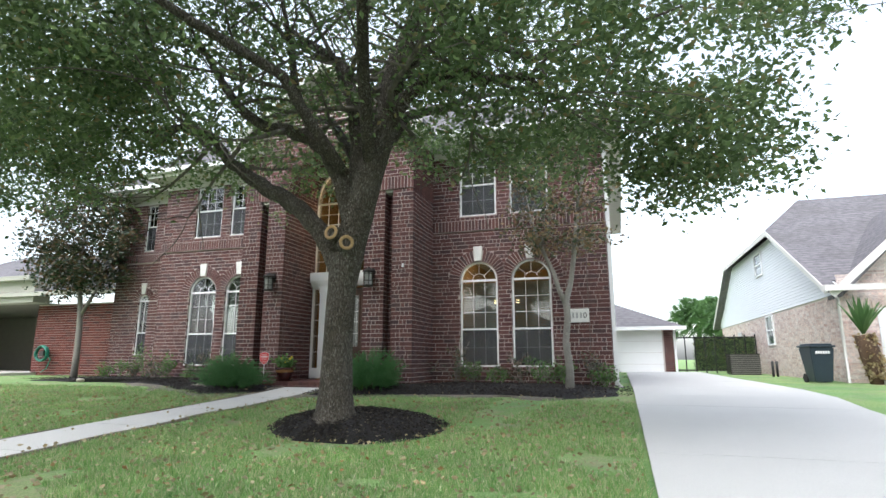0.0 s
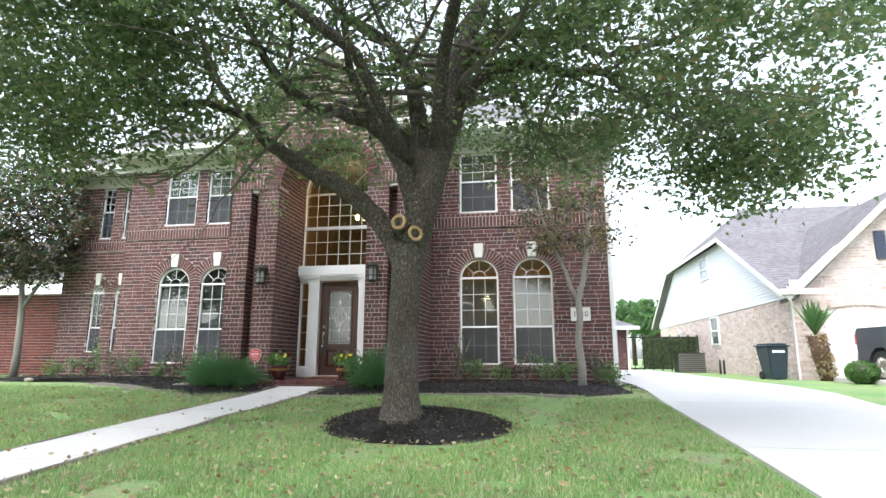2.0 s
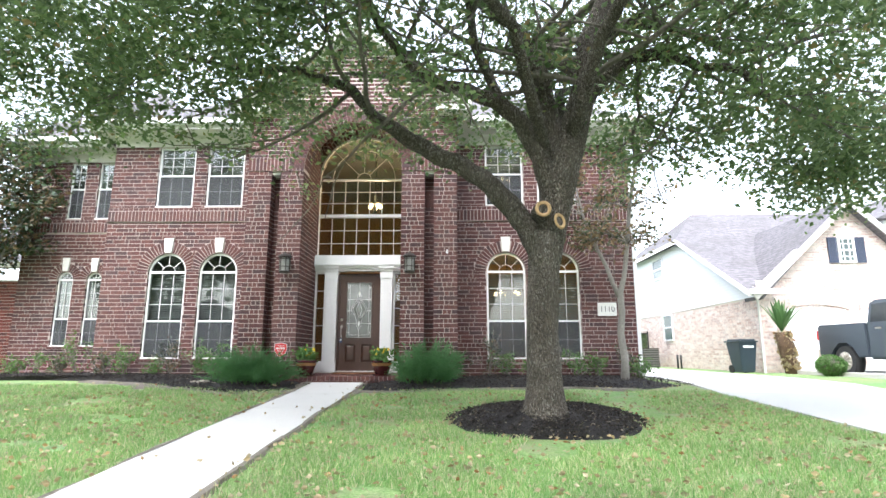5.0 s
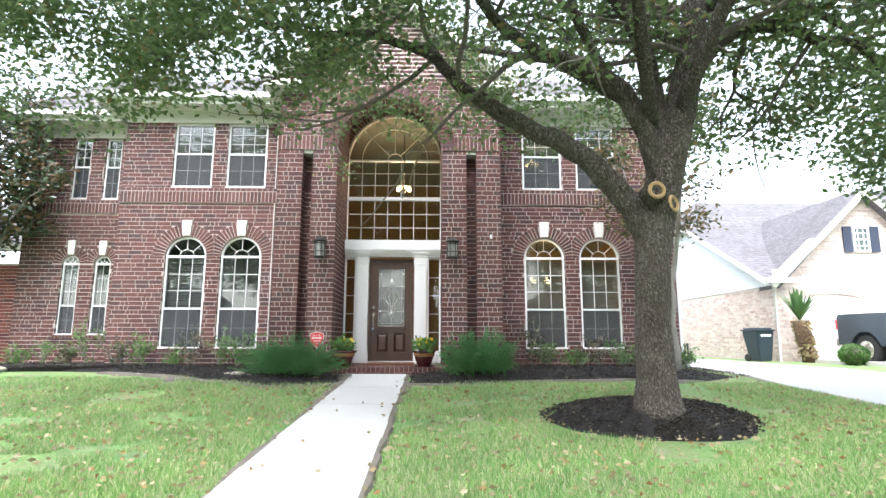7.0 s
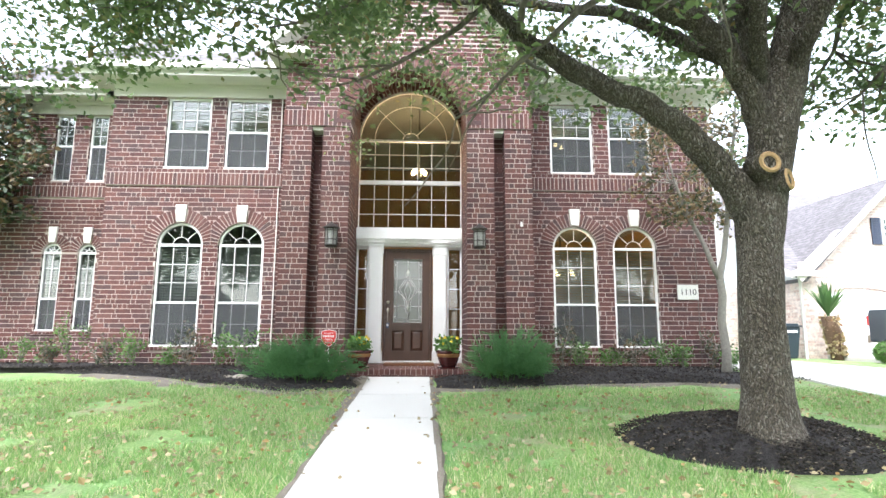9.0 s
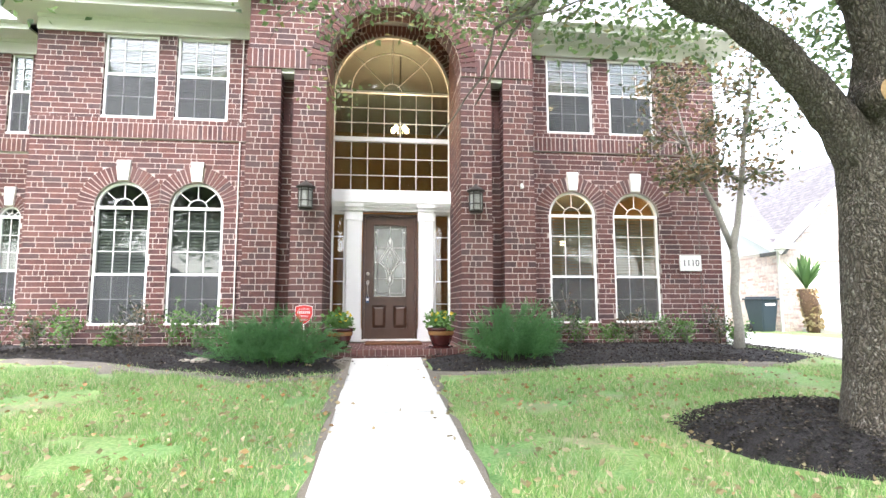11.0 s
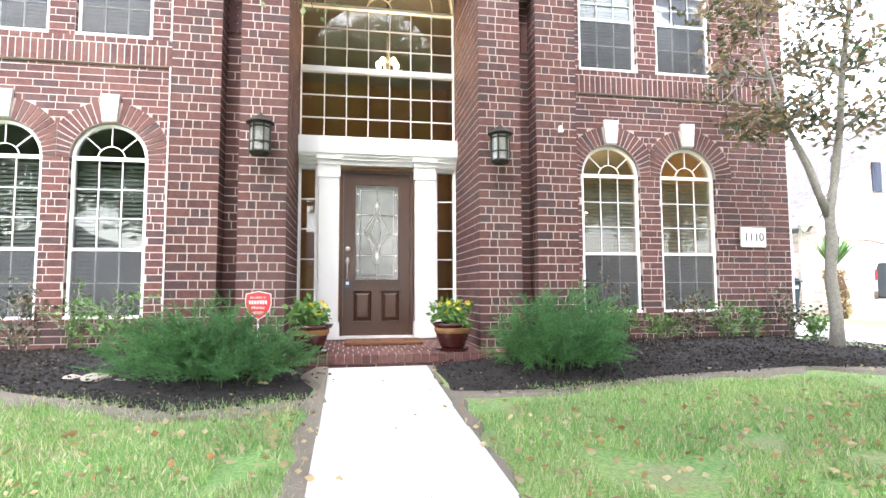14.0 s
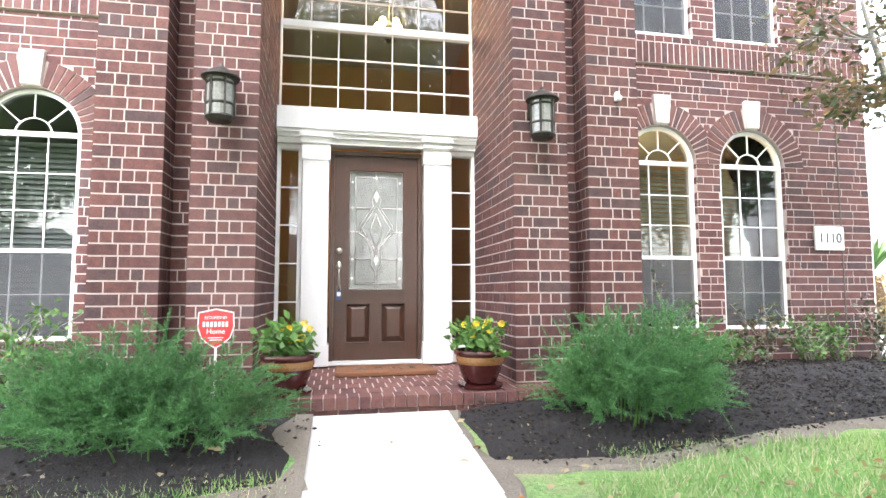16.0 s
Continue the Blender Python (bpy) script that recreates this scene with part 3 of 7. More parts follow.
def clip_x(pts, lim):
    """Cut an outline off at two upright lines."""
    for side, at in ((1, lim[0]), (-1, lim[1])):
        out = []
        for (xa, za), (xb, zb) in zip(pts, pts[1:] + pts[:1]):
            ia, ib = (xa - at) * side >= 0, (xb - at) * side >= 0
            if ia:
                out.append((xa, za))
            if ia != ib:
                f = (at - xa) / (xb - xa)
                out.append((at, za + (zb - za) * f))
        pts = out
        if len(pts) < 3:
            return []
    return pts


def arch_ring(cx, zs, r0, r1, y, parent, n=21, deep=0.06, key=True, jut=0.008, name="arch_brick", lim=(-99, 99)):
    """Voussoirs of a round arch, one by one."""
    for i in range(n):
        a0, a1 = PI * i / n + 0.006 / r1 * 1.0, PI * (i + 1) / n - 0.006 / r1
        if key and abs((a0 + a1) / 2 - PI / 2) < 0.13:
            continue
        bm = bmesh.new()
        g = 0.004 / r0
        pts = [(r0, a0 + g), (r1, a0), (r1, a1), (r0, a1 - g)]
        pts = clip_x([(cx + r * math.cos(t), zs + r * math.sin(t)) for r, t in pts], lim)
        if len(pts) < 3:
            bm.free()
            continue
        prism(bm, pts, y - jut, y + deep)
        part(name, bm, BRICK, parent)


# ---- windows ----
def window(x0, x1, z0, z1, yw, arch=False, rail=None, cols=3, rows=(3, 2), blinds=True, label="", slim=False):
    """A double-hung window, white frame, muntins, blinds; z1 is the top or the arch's spring."""
    y = yw + 0.075
    win = new("window")
    tagged(win, label, "window", kind="structure")
    f = 0.028 if slim else 0.034
    cx, R = (x0 + x1) / 2, (x1 - x0) / 2
    rows_ = [(x0, x0 + f, y - 0.03, y + 0.05, z0, z1), (x1 - f, x1, y - 0.03, y + 0.05, z0, z1), (x0 - 0.01, x1 + 0.01, y - 0.055, y + 0.05, z0 - 0.005, z0 + f * 0.8)]
    if not arch:
        rows_.append((x0 + f, x1 - f, y - 0.03, y + 0.05, z1 - f, z1))
    boxes("window_frame", rows_, WHITE, win, "white vinyl frame")
    boxes("meeting_rail", [(x0 + f, x1 - f, y - 0.028, y + 0.03, rail - 0.018, rail + 0.016)], WHITE, win)
    mw = 0.0045
    n = cols
    for za, zb, nr, nm in ((z0 + f, rail - 0.025, rows[1], "lower_muntins"), (rail + 0.022, z1 - 0.02, rows[0], "upper_muntins")):
        ms = []
        for i in range(1, n):
            x = x0 + f + (x1 - x0 - 2 * f) * i / n
            ms.append((x - mw, x + mw, y - 0.012, y + 0.004, za, zb))
        for j in range(1, nr):
            z = za + (zb - za) * j / nr
            ms.append((x0 + f, x1 - f, y - 0.0135, y + 0.0025, z - mw, z + mw))
        if ms:
            boxes(nm, ms, WHITE, win)
    bm = bmesh.new()
    box(bm, x0 + f * 0.5, x1 - f * 0.5, y + 0.008, y + 0.013, z0 + 0.01, z1)
    pane = part("pane", bm, GLASS, win)
    pane.visible_shadow = False
    boxes("insect_screen", [(x0 + f, x1 - f, y - 0.022, y - 0.021, z0 + f, rail - 0.025)], SCREEN, win, "dark fine insect screen").visible_shadow = False
    if arch:
        bm = bmesh.new()
        m = 18
        for i in range(m):
            a0, a1 = PI * i / m, PI * (i + 1) / m
            prism(bm, [(cx + r * math.cos(a), z1 + r * math.sin(a)) for r, a in ((R - f, a0), (R, a0), (R, a1), (R - f, a1))], y - 0.03, y + 0.05)
        part("arch_frame", bm, WHITE, win)
        boxes("transom_bar", [(x0 + f, x1 - f, y - 0.028, y + 0.03, z1 - 0.022, z1 + 0.022)], WHITE, win)
        bm = bmesh.new()
        r2 = R * 0.37
        for i in range(12):
            a0, a1 = PI * i / 12, PI * (i + 1) / 12
            prism(bm, [(cx + r * math.cos(a), z1 + r * math.sin(a)) for r, a in ((r2 - mw, a0), (r2 + mw, a0), (r2 + mw, a1), (r2 - mw, a1))], y - 0.012, y + 0.004)
        for a in (PI * 0.24, PI * 0.5, PI * 0.76):
            dx, dz = math.cos(a), math.sin(a)
            prism(bm, [(cx + dx * r2 - dz * s * mw, z1 + dz * r2 + dx * s * mw) for s in (1, -1)] + [(cx + dx * (R - f) - dz * s * mw, z1 + dz * (R - f) + dx * s * mw) for s in (-1, 1)], y - 0.011, y + 0.005)
        part("sunburst_muntins", bm, WHITE, win)
        bm = bmesh.new()
        prism(bm, [(cx + (R - 0.01) * math.cos(PI * i / 16), z1 + 0.001 + (R - 0.01) * math.sin(PI * i / 16)) for i in range(17)], y + 0.008, y + 0.013)
        p = part("arch_pane", bm, GLASS, win)
        p.visible_shadow = False
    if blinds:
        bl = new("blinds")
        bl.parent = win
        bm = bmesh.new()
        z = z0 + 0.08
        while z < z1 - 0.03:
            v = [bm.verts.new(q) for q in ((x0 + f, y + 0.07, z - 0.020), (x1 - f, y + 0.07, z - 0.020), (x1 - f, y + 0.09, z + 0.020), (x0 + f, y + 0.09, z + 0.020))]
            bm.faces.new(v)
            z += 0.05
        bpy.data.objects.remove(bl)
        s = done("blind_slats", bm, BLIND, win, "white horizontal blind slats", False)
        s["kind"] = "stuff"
    return win


YW = -0.05
WINGS_L = [(-4.66, -3.82), (-3.54, -2.70)]
WINGS_R = [(2.71, 3.56), (3.86, 4.71)]
FAR_L = [(-7.36, -6.98), (-6.66, -6.30)]
YF = 0.92
TOP = 5.5


def keystone(cx, z0, z1, y, w=0.11):
    k = thing("keystone", "pale cast stone keystone over an arched window", "keystone", (cx, y, z0), "keystones")
    bm = bmesh.new()
    h = z1 - z0
    prism(bm, [(-w * 0.78, 0), (w * 0.78, 0), (w * 1.05, h), (-w * 1.05, h)], -0.045, 0.05)
    bmesh.ops.bevel(bm, geom=bm.edges[:], offset=0.006, segments=1, affect="EDGES")
    part("stone", bm, STONE, k)


def wing(name, xl, xr, y, wins, seed, z_base, near, big=True):
    """One brick bay of the front: openings, bands, arches, windows."""
    op, hi = [], 5.16
    w0, ws, wr, b0, b1, u0 = (0.45, 2.30, 1.24, 3.42, 3.73, 3.77) if big else (0.72, 2.27, 1.35, 3.40, 3.70, 3.75)
    for a, b in wins:
        op.append(dict(x0=a, x1=b, z0=w0, zs=ws, arch=True, ring=0.255 if big else 0.21))
        op.append(dict(x0=a, x1=b, z0=u0, zs=hi))
    w = wall_with_holes(name, xl, xr, -0.3, TOP, y + 0.003, 0.22, op, "dark red brick front wall with pale mortar joints")
    rects = courses(xl, xr, z_base, b0 - 0.012, op, "run", (), seed) + courses(xl, xr, b1 + 0.02, TOP, op, "run", (), seed + 50)
    lay(rects, front(y), w, near)
    band = structure("brick_band", bmesh.new(), MORTAR, "projecting soldier course of dark red brick", category="brick band")
    bm = bmesh.new()
    box(bm, xl, xr, y - 0.027, y + 0.02, b0, b1)
    bm.to_mesh(band.data)
    bm.free()
    lay(soldiers(xl, xr, b0 + 0.0, b1 - 0.065), front(y - 0.03), band, near)
    lay(soldiers(xl, xr, b1 - 0.062, b1 + 0.012, 0.1), front(y - 0.031), band)
    for o in op:
        jam = [(y + 0.004, y + 0.10 - 0.03, q[2], q[3]) for q in courses(0, 0.3, o["z0"], o["zs"])[::1] if q[0] == 0]
        lay(jam, side_right(o["x0"] + 0.0005), w)
        lay([(-q[1], -q[0], q[2], q[3]) for q in jam], side_left(o["x1"] - 0.0005), w)
    ring = 0.25 if big else 0.2
    for a, b in wins:
        sill = thing("window_sill", "rowlock brick sill under a window", "sill", ((a + b) / 2, y, w0), "sills")
        bm = bmesh.new()
        box(bm, -(b - a) / 2 - 0.03, (b - a) / 2 + 0.03, -0.02, 0.16, -0.075, -0.006)
        part("mortar_bed", bm, MORTAR, sill)
        lay(soldiers(-(b - a) / 2 - 0.03, (b - a) / 2 + 0.03, -0.075, -0.002), front(-0.03), sill)
        arch = thing("brick_arch", "round brick arch over a window", "arch", (0, 0, 0), "window arches")
        cx, R = (a + b) / 2, (b - a) / 2
        mid = (wins[0][1] + wins[1][0]) / 2
        lim = (-99, mid - 0.005) if cx < mid else (mid + 0.005, 99)
        arch_ring(cx, ws, R + 0.004, R + ring, y, arch, 25 if big else 15, lim=lim)
        bm = bmesh.new()
        rim = [(R * math.cos(PI * i / 16), R * math.sin(PI * i / 16)) for i in range(17)]
        out = [((R + ring) * math.cos(PI * i / 16), (R + ring) * math.sin(PI * i / 16)) for i in range(16, -1, -1)]
        prism(bm, [(min(max(cx + a2, lim[0] - 0.004), lim[1] + 0.004), ws + c2) for a2, c2 in out[::-1] + rim[::-1]], y - 0.001, y + 0.02)
        part("mortar_bed", bm, MORTAR, arch)
        keystone(cx, ws + R + 0.01, ws + R + 0.33, y, 0.1 if big else 0.085)
        lab = "arched white double-hung window with sunburst muntins and blinds" if big else "narrow arched white window with blinds"
        window(a + 0.01, b - 0.01, w0, ws, y, True, wr, 3 if big else 2, (3, 2) if big else (3, 2), True, lab, not big)
        window(a + 0.01, b - 0.01, u0, hi, y, False, 4.50, 3 if big else 2, (3, 2), True, "white double-hung upstairs window with blinds", not big)
    return w


# ---- the middle of the front ----
YA, YB, YS = -1.34, -1.34, -1.08
XI = 0.98  # half the width of the entry recess
SPR = 4.20


def pillar(name, xl, xr, y, yback, z1, seed, near):
    bm = bmesh.new()
    box(bm, xl + 0.003, xr - 0.003, y + 0.003, yback, -0.25, z1)
    p = structure(name, bm, MORTAR, "projecting dark red brick pillar with pale joints", category="pillar")
    lay(courses(xl, xr, -0.1, z1, (), "flem", (), seed, 0.205), front(y), p, near)
    s = 1 if xl > 0 else -1
    # both returns
    lay(courses(y + 0.01, yback, -0.1, z1, (), "flem", (), seed + 1, 0.205), side_right(xr), p)
    lay(courses(-yback, -y - 0.01, -0.1, z1, (), "flem", (), seed + 2, 0.205), side_left(xl), p)
    return p


def build_middle():
    for s in (-1, 1):
        a = sorted((s * 2.08, s * 1.62))
        b = sorted((s * 1.44, s * XI))
        pillar("outer_pillar", a[0], a[1], YA, YW + 0.2, 4.14, 20 + s, (sum(a) / 2, 1.8))
        pillar("inner_pillar", b[0], b[1], YB, 0.05, 4.14, 30 + s, (sum(b) / 2, 1.6))
        n = sorted((s * 1.62, s * 1.44))
        bm = bmesh.new()
        box(bm, n[0] - 0.02, n[1] + 0.02, YS + 0.003, YW + 0.2, -0.25, 4.14)
        w = structure("niche_wall", bm, MORTAR, "recessed dark red brick between two pillars", category="wall")
        lay(courses(n[0], n[1], -0.1, 4.12, (), "run", (), 41 + s), front(YS), w)
        bm = bmesh.new()
        for r in soldiers(n[0], n[1], 3.43, 3.73):
            box(bm, r[0], r[1], YS - 0.015, YS + 0.02, r[2], r[3])
        part("soldier_brick", bm, BRICK, w)["kind"] = "stuff"
        if s < 0:
            bm = bmesh.new()
            box(bm, -2.488, -2.472, YW - 0.03, YW + 0.03, 0.1, TOP)
            structure("expansion_joint", bm, CREAM, "pale vertical expansion joint", category="joint")
        bm = bmesh.new()
        box(bm, n[0] + 0.004, n[1] - 0.004, YB + 0.03, YS, 4.08, 4.138)
        structure("niche_head", bm, CREAM, "pale flat head over a niche", category="trim")
        band = sorted((s * 2.10, s * (XI + 0.003)))
        bm = bmesh.new()
        box(bm, band[0] + 0.01, band[1] - 0.01, YB - 0.013, YB + 0.02, 4.142, 4.418)
        top = structure("upper_band", bm, MORTAR, "soldier course of dark red brick over the pillars", category="brick band")
        lay(soldiers(band[0], band[1], 4.14, 4.42), front(YB - 0.016), top, (s * 1.2, 4.3), limit=40)
        if s > 0:
            lay(soldiers(YB, 0.0, 4.14, 4.42), side_right(2.09), top)
        else:
            lay(soldiers(0.0, -YB, 4.14, 4.42), side_left(-2.09), top)
    # arch wall: an arched opening in the front of the block, a deep recess behind it
    bm = bmesh.new()
    W, zt, rise, back = 2.072, TOP + 0.1, 1.5, YB + 0.42
    n = 24
    for i in range(n):
        a0, a1 = PI * i / n, PI * (i + 1) / n
        xa, xb = XI * math.cos(a1), XI * math.cos(a0)
        hexa(bm, xa, xb, YB + 0.003, back, SPR + XI * math.sin(a1), SPR + XI * math.sin(a0), zt, zt)
    for x0, x1 in ((-W, -XI), (XI, W)):
        box(bm, x0, x1, YB + 0.003, 0.0, 4.14, zt)
    prism(bm, [(-W, zt), (W, zt), (0, zt + rise)], YB + 0.003, YB + 0.3)
    aw = structure("arch_wall", bm, MORTAR, "brick entry gable with a tall round arch", category="wall")
    op = [dict(x0=-XI, x1=XI, z0=-1, zs=SPR, arch=True, ring=0.25)]
    rects = courses(-W, W, 4.43, zt, op, "run", (), 55)
    for k in range(int(rise / COURSE)):
        z = zt + k * COURSE
        h = W * (1 - (z + COURSE - zt) / rise)
        if h > 0.1:
            rects += courses(-h, h, z, z + COURSE - BED, (), "run", (), 60 + k)
    lay(rects, front(YB), aw, (0, 5.0))
    lay(courses(YB, 0.0, 4.43, zt, (), "run", (), 56), side_right(2.08), aw)
    lay(courses(0.0, -YB, 4.43, zt, (), "run", (), 57), side_left(-2.08), aw)
    lay(courses(back, -0.02, 4.15, zt, (), "flem", (), 58, 0.205), side_right(-XI + 0.004), aw)
    lay(courses(0.02, -back, 4.15, zt, (), "flem", (), 59, 0.205), side_left(XI - 0.004), aw)
    bm = bmesh.new()
    box(bm, -XI - 0.1, XI + 0.1, back - 0.02, 0.0, zt + 0.003, zt + 0.06)
    structure("recess_ceiling", bm, CREAM, "cream painted ceiling of the entry recess", category="ceiling")
    # inner skin of the arch and of the passage
    ring = thing("entry_arch", "large round arch of dark red brick over the entry", "arch")
    arch_ring(0, SPR, XI + 0.003, XI + 0.245, YB, ring, 44, 0.12, key=False, jut=0.022)
    bm = bmesh.new()
    m = 26
    for i in range(m):
        a0, a1 = PI * i / m, PI * (i + 1) / m
        for j in range(10):
            ya, yb = YB + 0.02 + j * 0.134, YB + 0.02 + j * 0.134 + 0.124
            if j > 2:
                continue
            q = 0.005
            pts = [((XI - 0.003) * math.cos(t), SPR + (XI - 0.003) * math.sin(t)) for t in (a0 + q, a1 - q)]
            v = [bm.verts.new((pts[i2][0], yy, pts[i2][1])) for i2, yy in ((0, ya), (1, ya), (1, yb), (0, yb))]
            w = [bm.verts.new((pts[i2][0] * 1.02, yy, SPR + (pts[i2][1] - SPR) * 1.02)) for i2, yy in ((0, ya), (1, ya), (1, yb), (0, yb))]
            bm.faces.new(v)
            for c in range(4):
                bm.faces.new((v[c], v[(c + 1) % 4], w[(c + 1) % 4], w[c]))
    o = part("arch_soffit", bm, BRICK, ring, "brick lining of the arch")
    o["kind"] = "stuff"
    # back wall of the entry recess
    op = [dict(x0=-1.0, x1=1.0, z0=0.17, zs=4.40, arch=True, ring=0.0)]
    bw = wall_with_holes("entry_back_wall", -1.42, 1.42, 0.0, 6.0, -0.012, 0.25, op, "dark red brick behind the entry arch")
    lay(courses(-1.05, 1.05, 0.17, 5.42, [dict(x0=-1.0, x1=1.0, z0=0.17, zs=4.40, arch=True, ring=0.125)], "flem", (), 77, 0.2), front(-0.02), bw)
    lay(soldiers(-1.0, 1.0, 5.43, 5.585), front(-0.022), bw)
    inner = thing("window_arch", "dark red brick arch over the tall entry window", "arch")
    arch_ring(0, 4.40, 1.004, 1.12, -0.02, inner, 46, 0.03, key=False, jut=0.006)
    build_entry()


def build_entry():
    win = new("window_entry")
    tagged(win, "tall arched white entry window with many small panes over the front door", "window", kind="structure")
    y = 0.05
    f = 0.035
    boxes("window_frame", [(-1.0, -1.0 + f, y - 0.05, y + 0.04, 2.62, 4.40), (1.0 - f, 1.0, y - 0.05, y + 0.04, 2.62, 4.40), (-0.96, 0.96, y - 0.055, y + 0.04, 3.52, 3.59), (-0.96, 0.96, y - 0.05, y + 0.03, 2.60, 2.645), (-0.96, 0.96, y - 0.045, y + 0.03, 4.375, 4.41)], WHITE, win, "white painted frame")
    mw = 0.007
    ms = []
    for za, zb in ((2.645, 3.52), (3.59, 4.375)):
        for i in range(1, 7):
            x = -0.96 + 1.92 * i / 7
            ms.append((x - mw, x + mw, y - 0.014, y + 0.002, za, zb))
        for j in (1, 2):
            z = za + (zb - za) * j / 3
            ms.append((-0.96, 0.96, y - 0.0155, y + 0.0005, z - mw, z + mw))
    boxes("muntins", ms, CREAM, win, "thin cream muntins")
    bm = bmesh.new()
    for i in range(28):
        a0, a1 = PI * i / 28, PI * (i + 1) / 28
        for ra, rb, w in ((1.0 - f, 1.0, 0.05), (0.70 - mw, 0.70 + mw, 0.014)):
            prism(bm, [(r * math.cos(a), 4.40 + r * math.sin(a)) for r, a in ((ra, a0), (rb, a0), (rb, a1), (ra, a1))], y - w, y + 0.003)
    for k in range(1, 4):
        a = PI * k / 4
        dx, dz = math.cos(a), math.sin(a)
        prism(bm, [(dx * r - dz * s * mw, 4.40 + dz * r + dx * s * mw) for r, s in ((0.16, 1), (0.16, -1), (0.97, -1), (0.97, 1))], y - 0.013, y + 0.003)
    for i in range(12):
        a0, a1 = PI * i / 12, PI * (i + 1) / 12
        prism(bm, [(r * math.cos(a), 4.40 + r * math.sin(a)) for r, a in ((0.16 - mw, a0), (0.16 + mw, a0), (0.16 + mw, a1), (0.16 - mw, a1))], y - 0.012, y + 0.003)
    part("fan_muntins", bm, CREAM, win, "fan of cream muntins")
    bm = bmesh.new()
    box(bm, -0.98, 0.98, y + 0.006, y + 0.012, 2.62, 4.40)
    prism(bm, [(0.98 * math.cos(PI * i / 24), 4.401 + 0.98 * math.sin(PI * i / 24)) for i in range(25)], y + 0.006, y + 0.012)
    p = part("pane", bm, GLASS, win)
    p.visible_shadow = False
    # header and surround
    sur = structure("door_surround", bmesh.new(), WHITE, "white painted entry surround with fluted columns", category="door frame")
    bm = bmesh.new()
    box(bm, -XI + 0.003, XI - 0.003, -0.21, 0.06, 2.425, 2.635)
    bm.to_mesh(sur.data)
    bm.free()
    for i, (xo, yf, za, zb) in enumerate(((XI - 0.004, -0.19, 2.392, 2.428), (XI - 0.005, -0.165, 2.352, 2.394), (XI - 0.006, -0.13, 2.30, 2.354))):
        boxes("moulding", [(-xo, xo, yf, 0.06, za, zb)], WHITE, sur)
    for s in (-1, 1):
        a, b = sorted((s * 0.455 - 0.02, s * 0.725 - 0.02))
        rows = [(a + 0.012, b - 0.012, -0.14, 0.06, 0.36, 2.30)]
        rows.append((a - 0.005, b + 0.005, -0.16, 0.06, 0.17, 0.37))
        rows += [(a, b, -0.155, 0.06, 2.14, 2.299), (a - 0.012, b + 0.012, -0.176, 0.0, 2.296, 2.353), (a - 0.022, b + 0.022, -0.203, 0.0, 2.353, 2.40)]
        n = 7
        for i in range(n):
            x = a + 0.03 + (b - a - 0.06) * (i + 0.5) / n
            rows.append((x - 0.011, x + 0.011, -0.149, -0.13, 0.40, 2.12))
        boxes("column", rows, WHITE, sur, "fluted white column")
        a, b = sorted((s * 0.725 - 0.02, s * 0.985))
        light = new("sidelight")
        light.parent = sur
        bpy.data.objects.remove(light)
        fr = boxes("sidelight_frame", [(a + 0.0, a + 0.035, -0.06, 0.05, 0.17, 2.30), (b - 0.035, b, -0.06, 0.05, 0.17, 2.30), (a + 0.035, b - 0.035, -0.06, 0.05, 2.255, 2.30), (a + 0.035, b - 0.035, -0.055, 0.05, 0.17, 0.40), (a + 0.05, b - 0.05, -0.07, -0.05, 0.22, 0.36)], WHITE, sur, "white sidelight frame")
        boxes("sidelight_muntins", [(a + 0.035, b - 0.035, -0.02, 0.0, 0.40 + 1.855 * k / 5 - 0.006, 0.40 + 1.855 * k / 5 + 0.006) for k in range(1, 5)], WHITE, fr)
        bm = bmesh.new()
        box(bm, a + 0.03, b - 0.03, 0.004, 0.01, 0.39, 2.27)
        p = part("pane", bm, GLASS, fr)
        p.visible_shadow = False
    build_door()


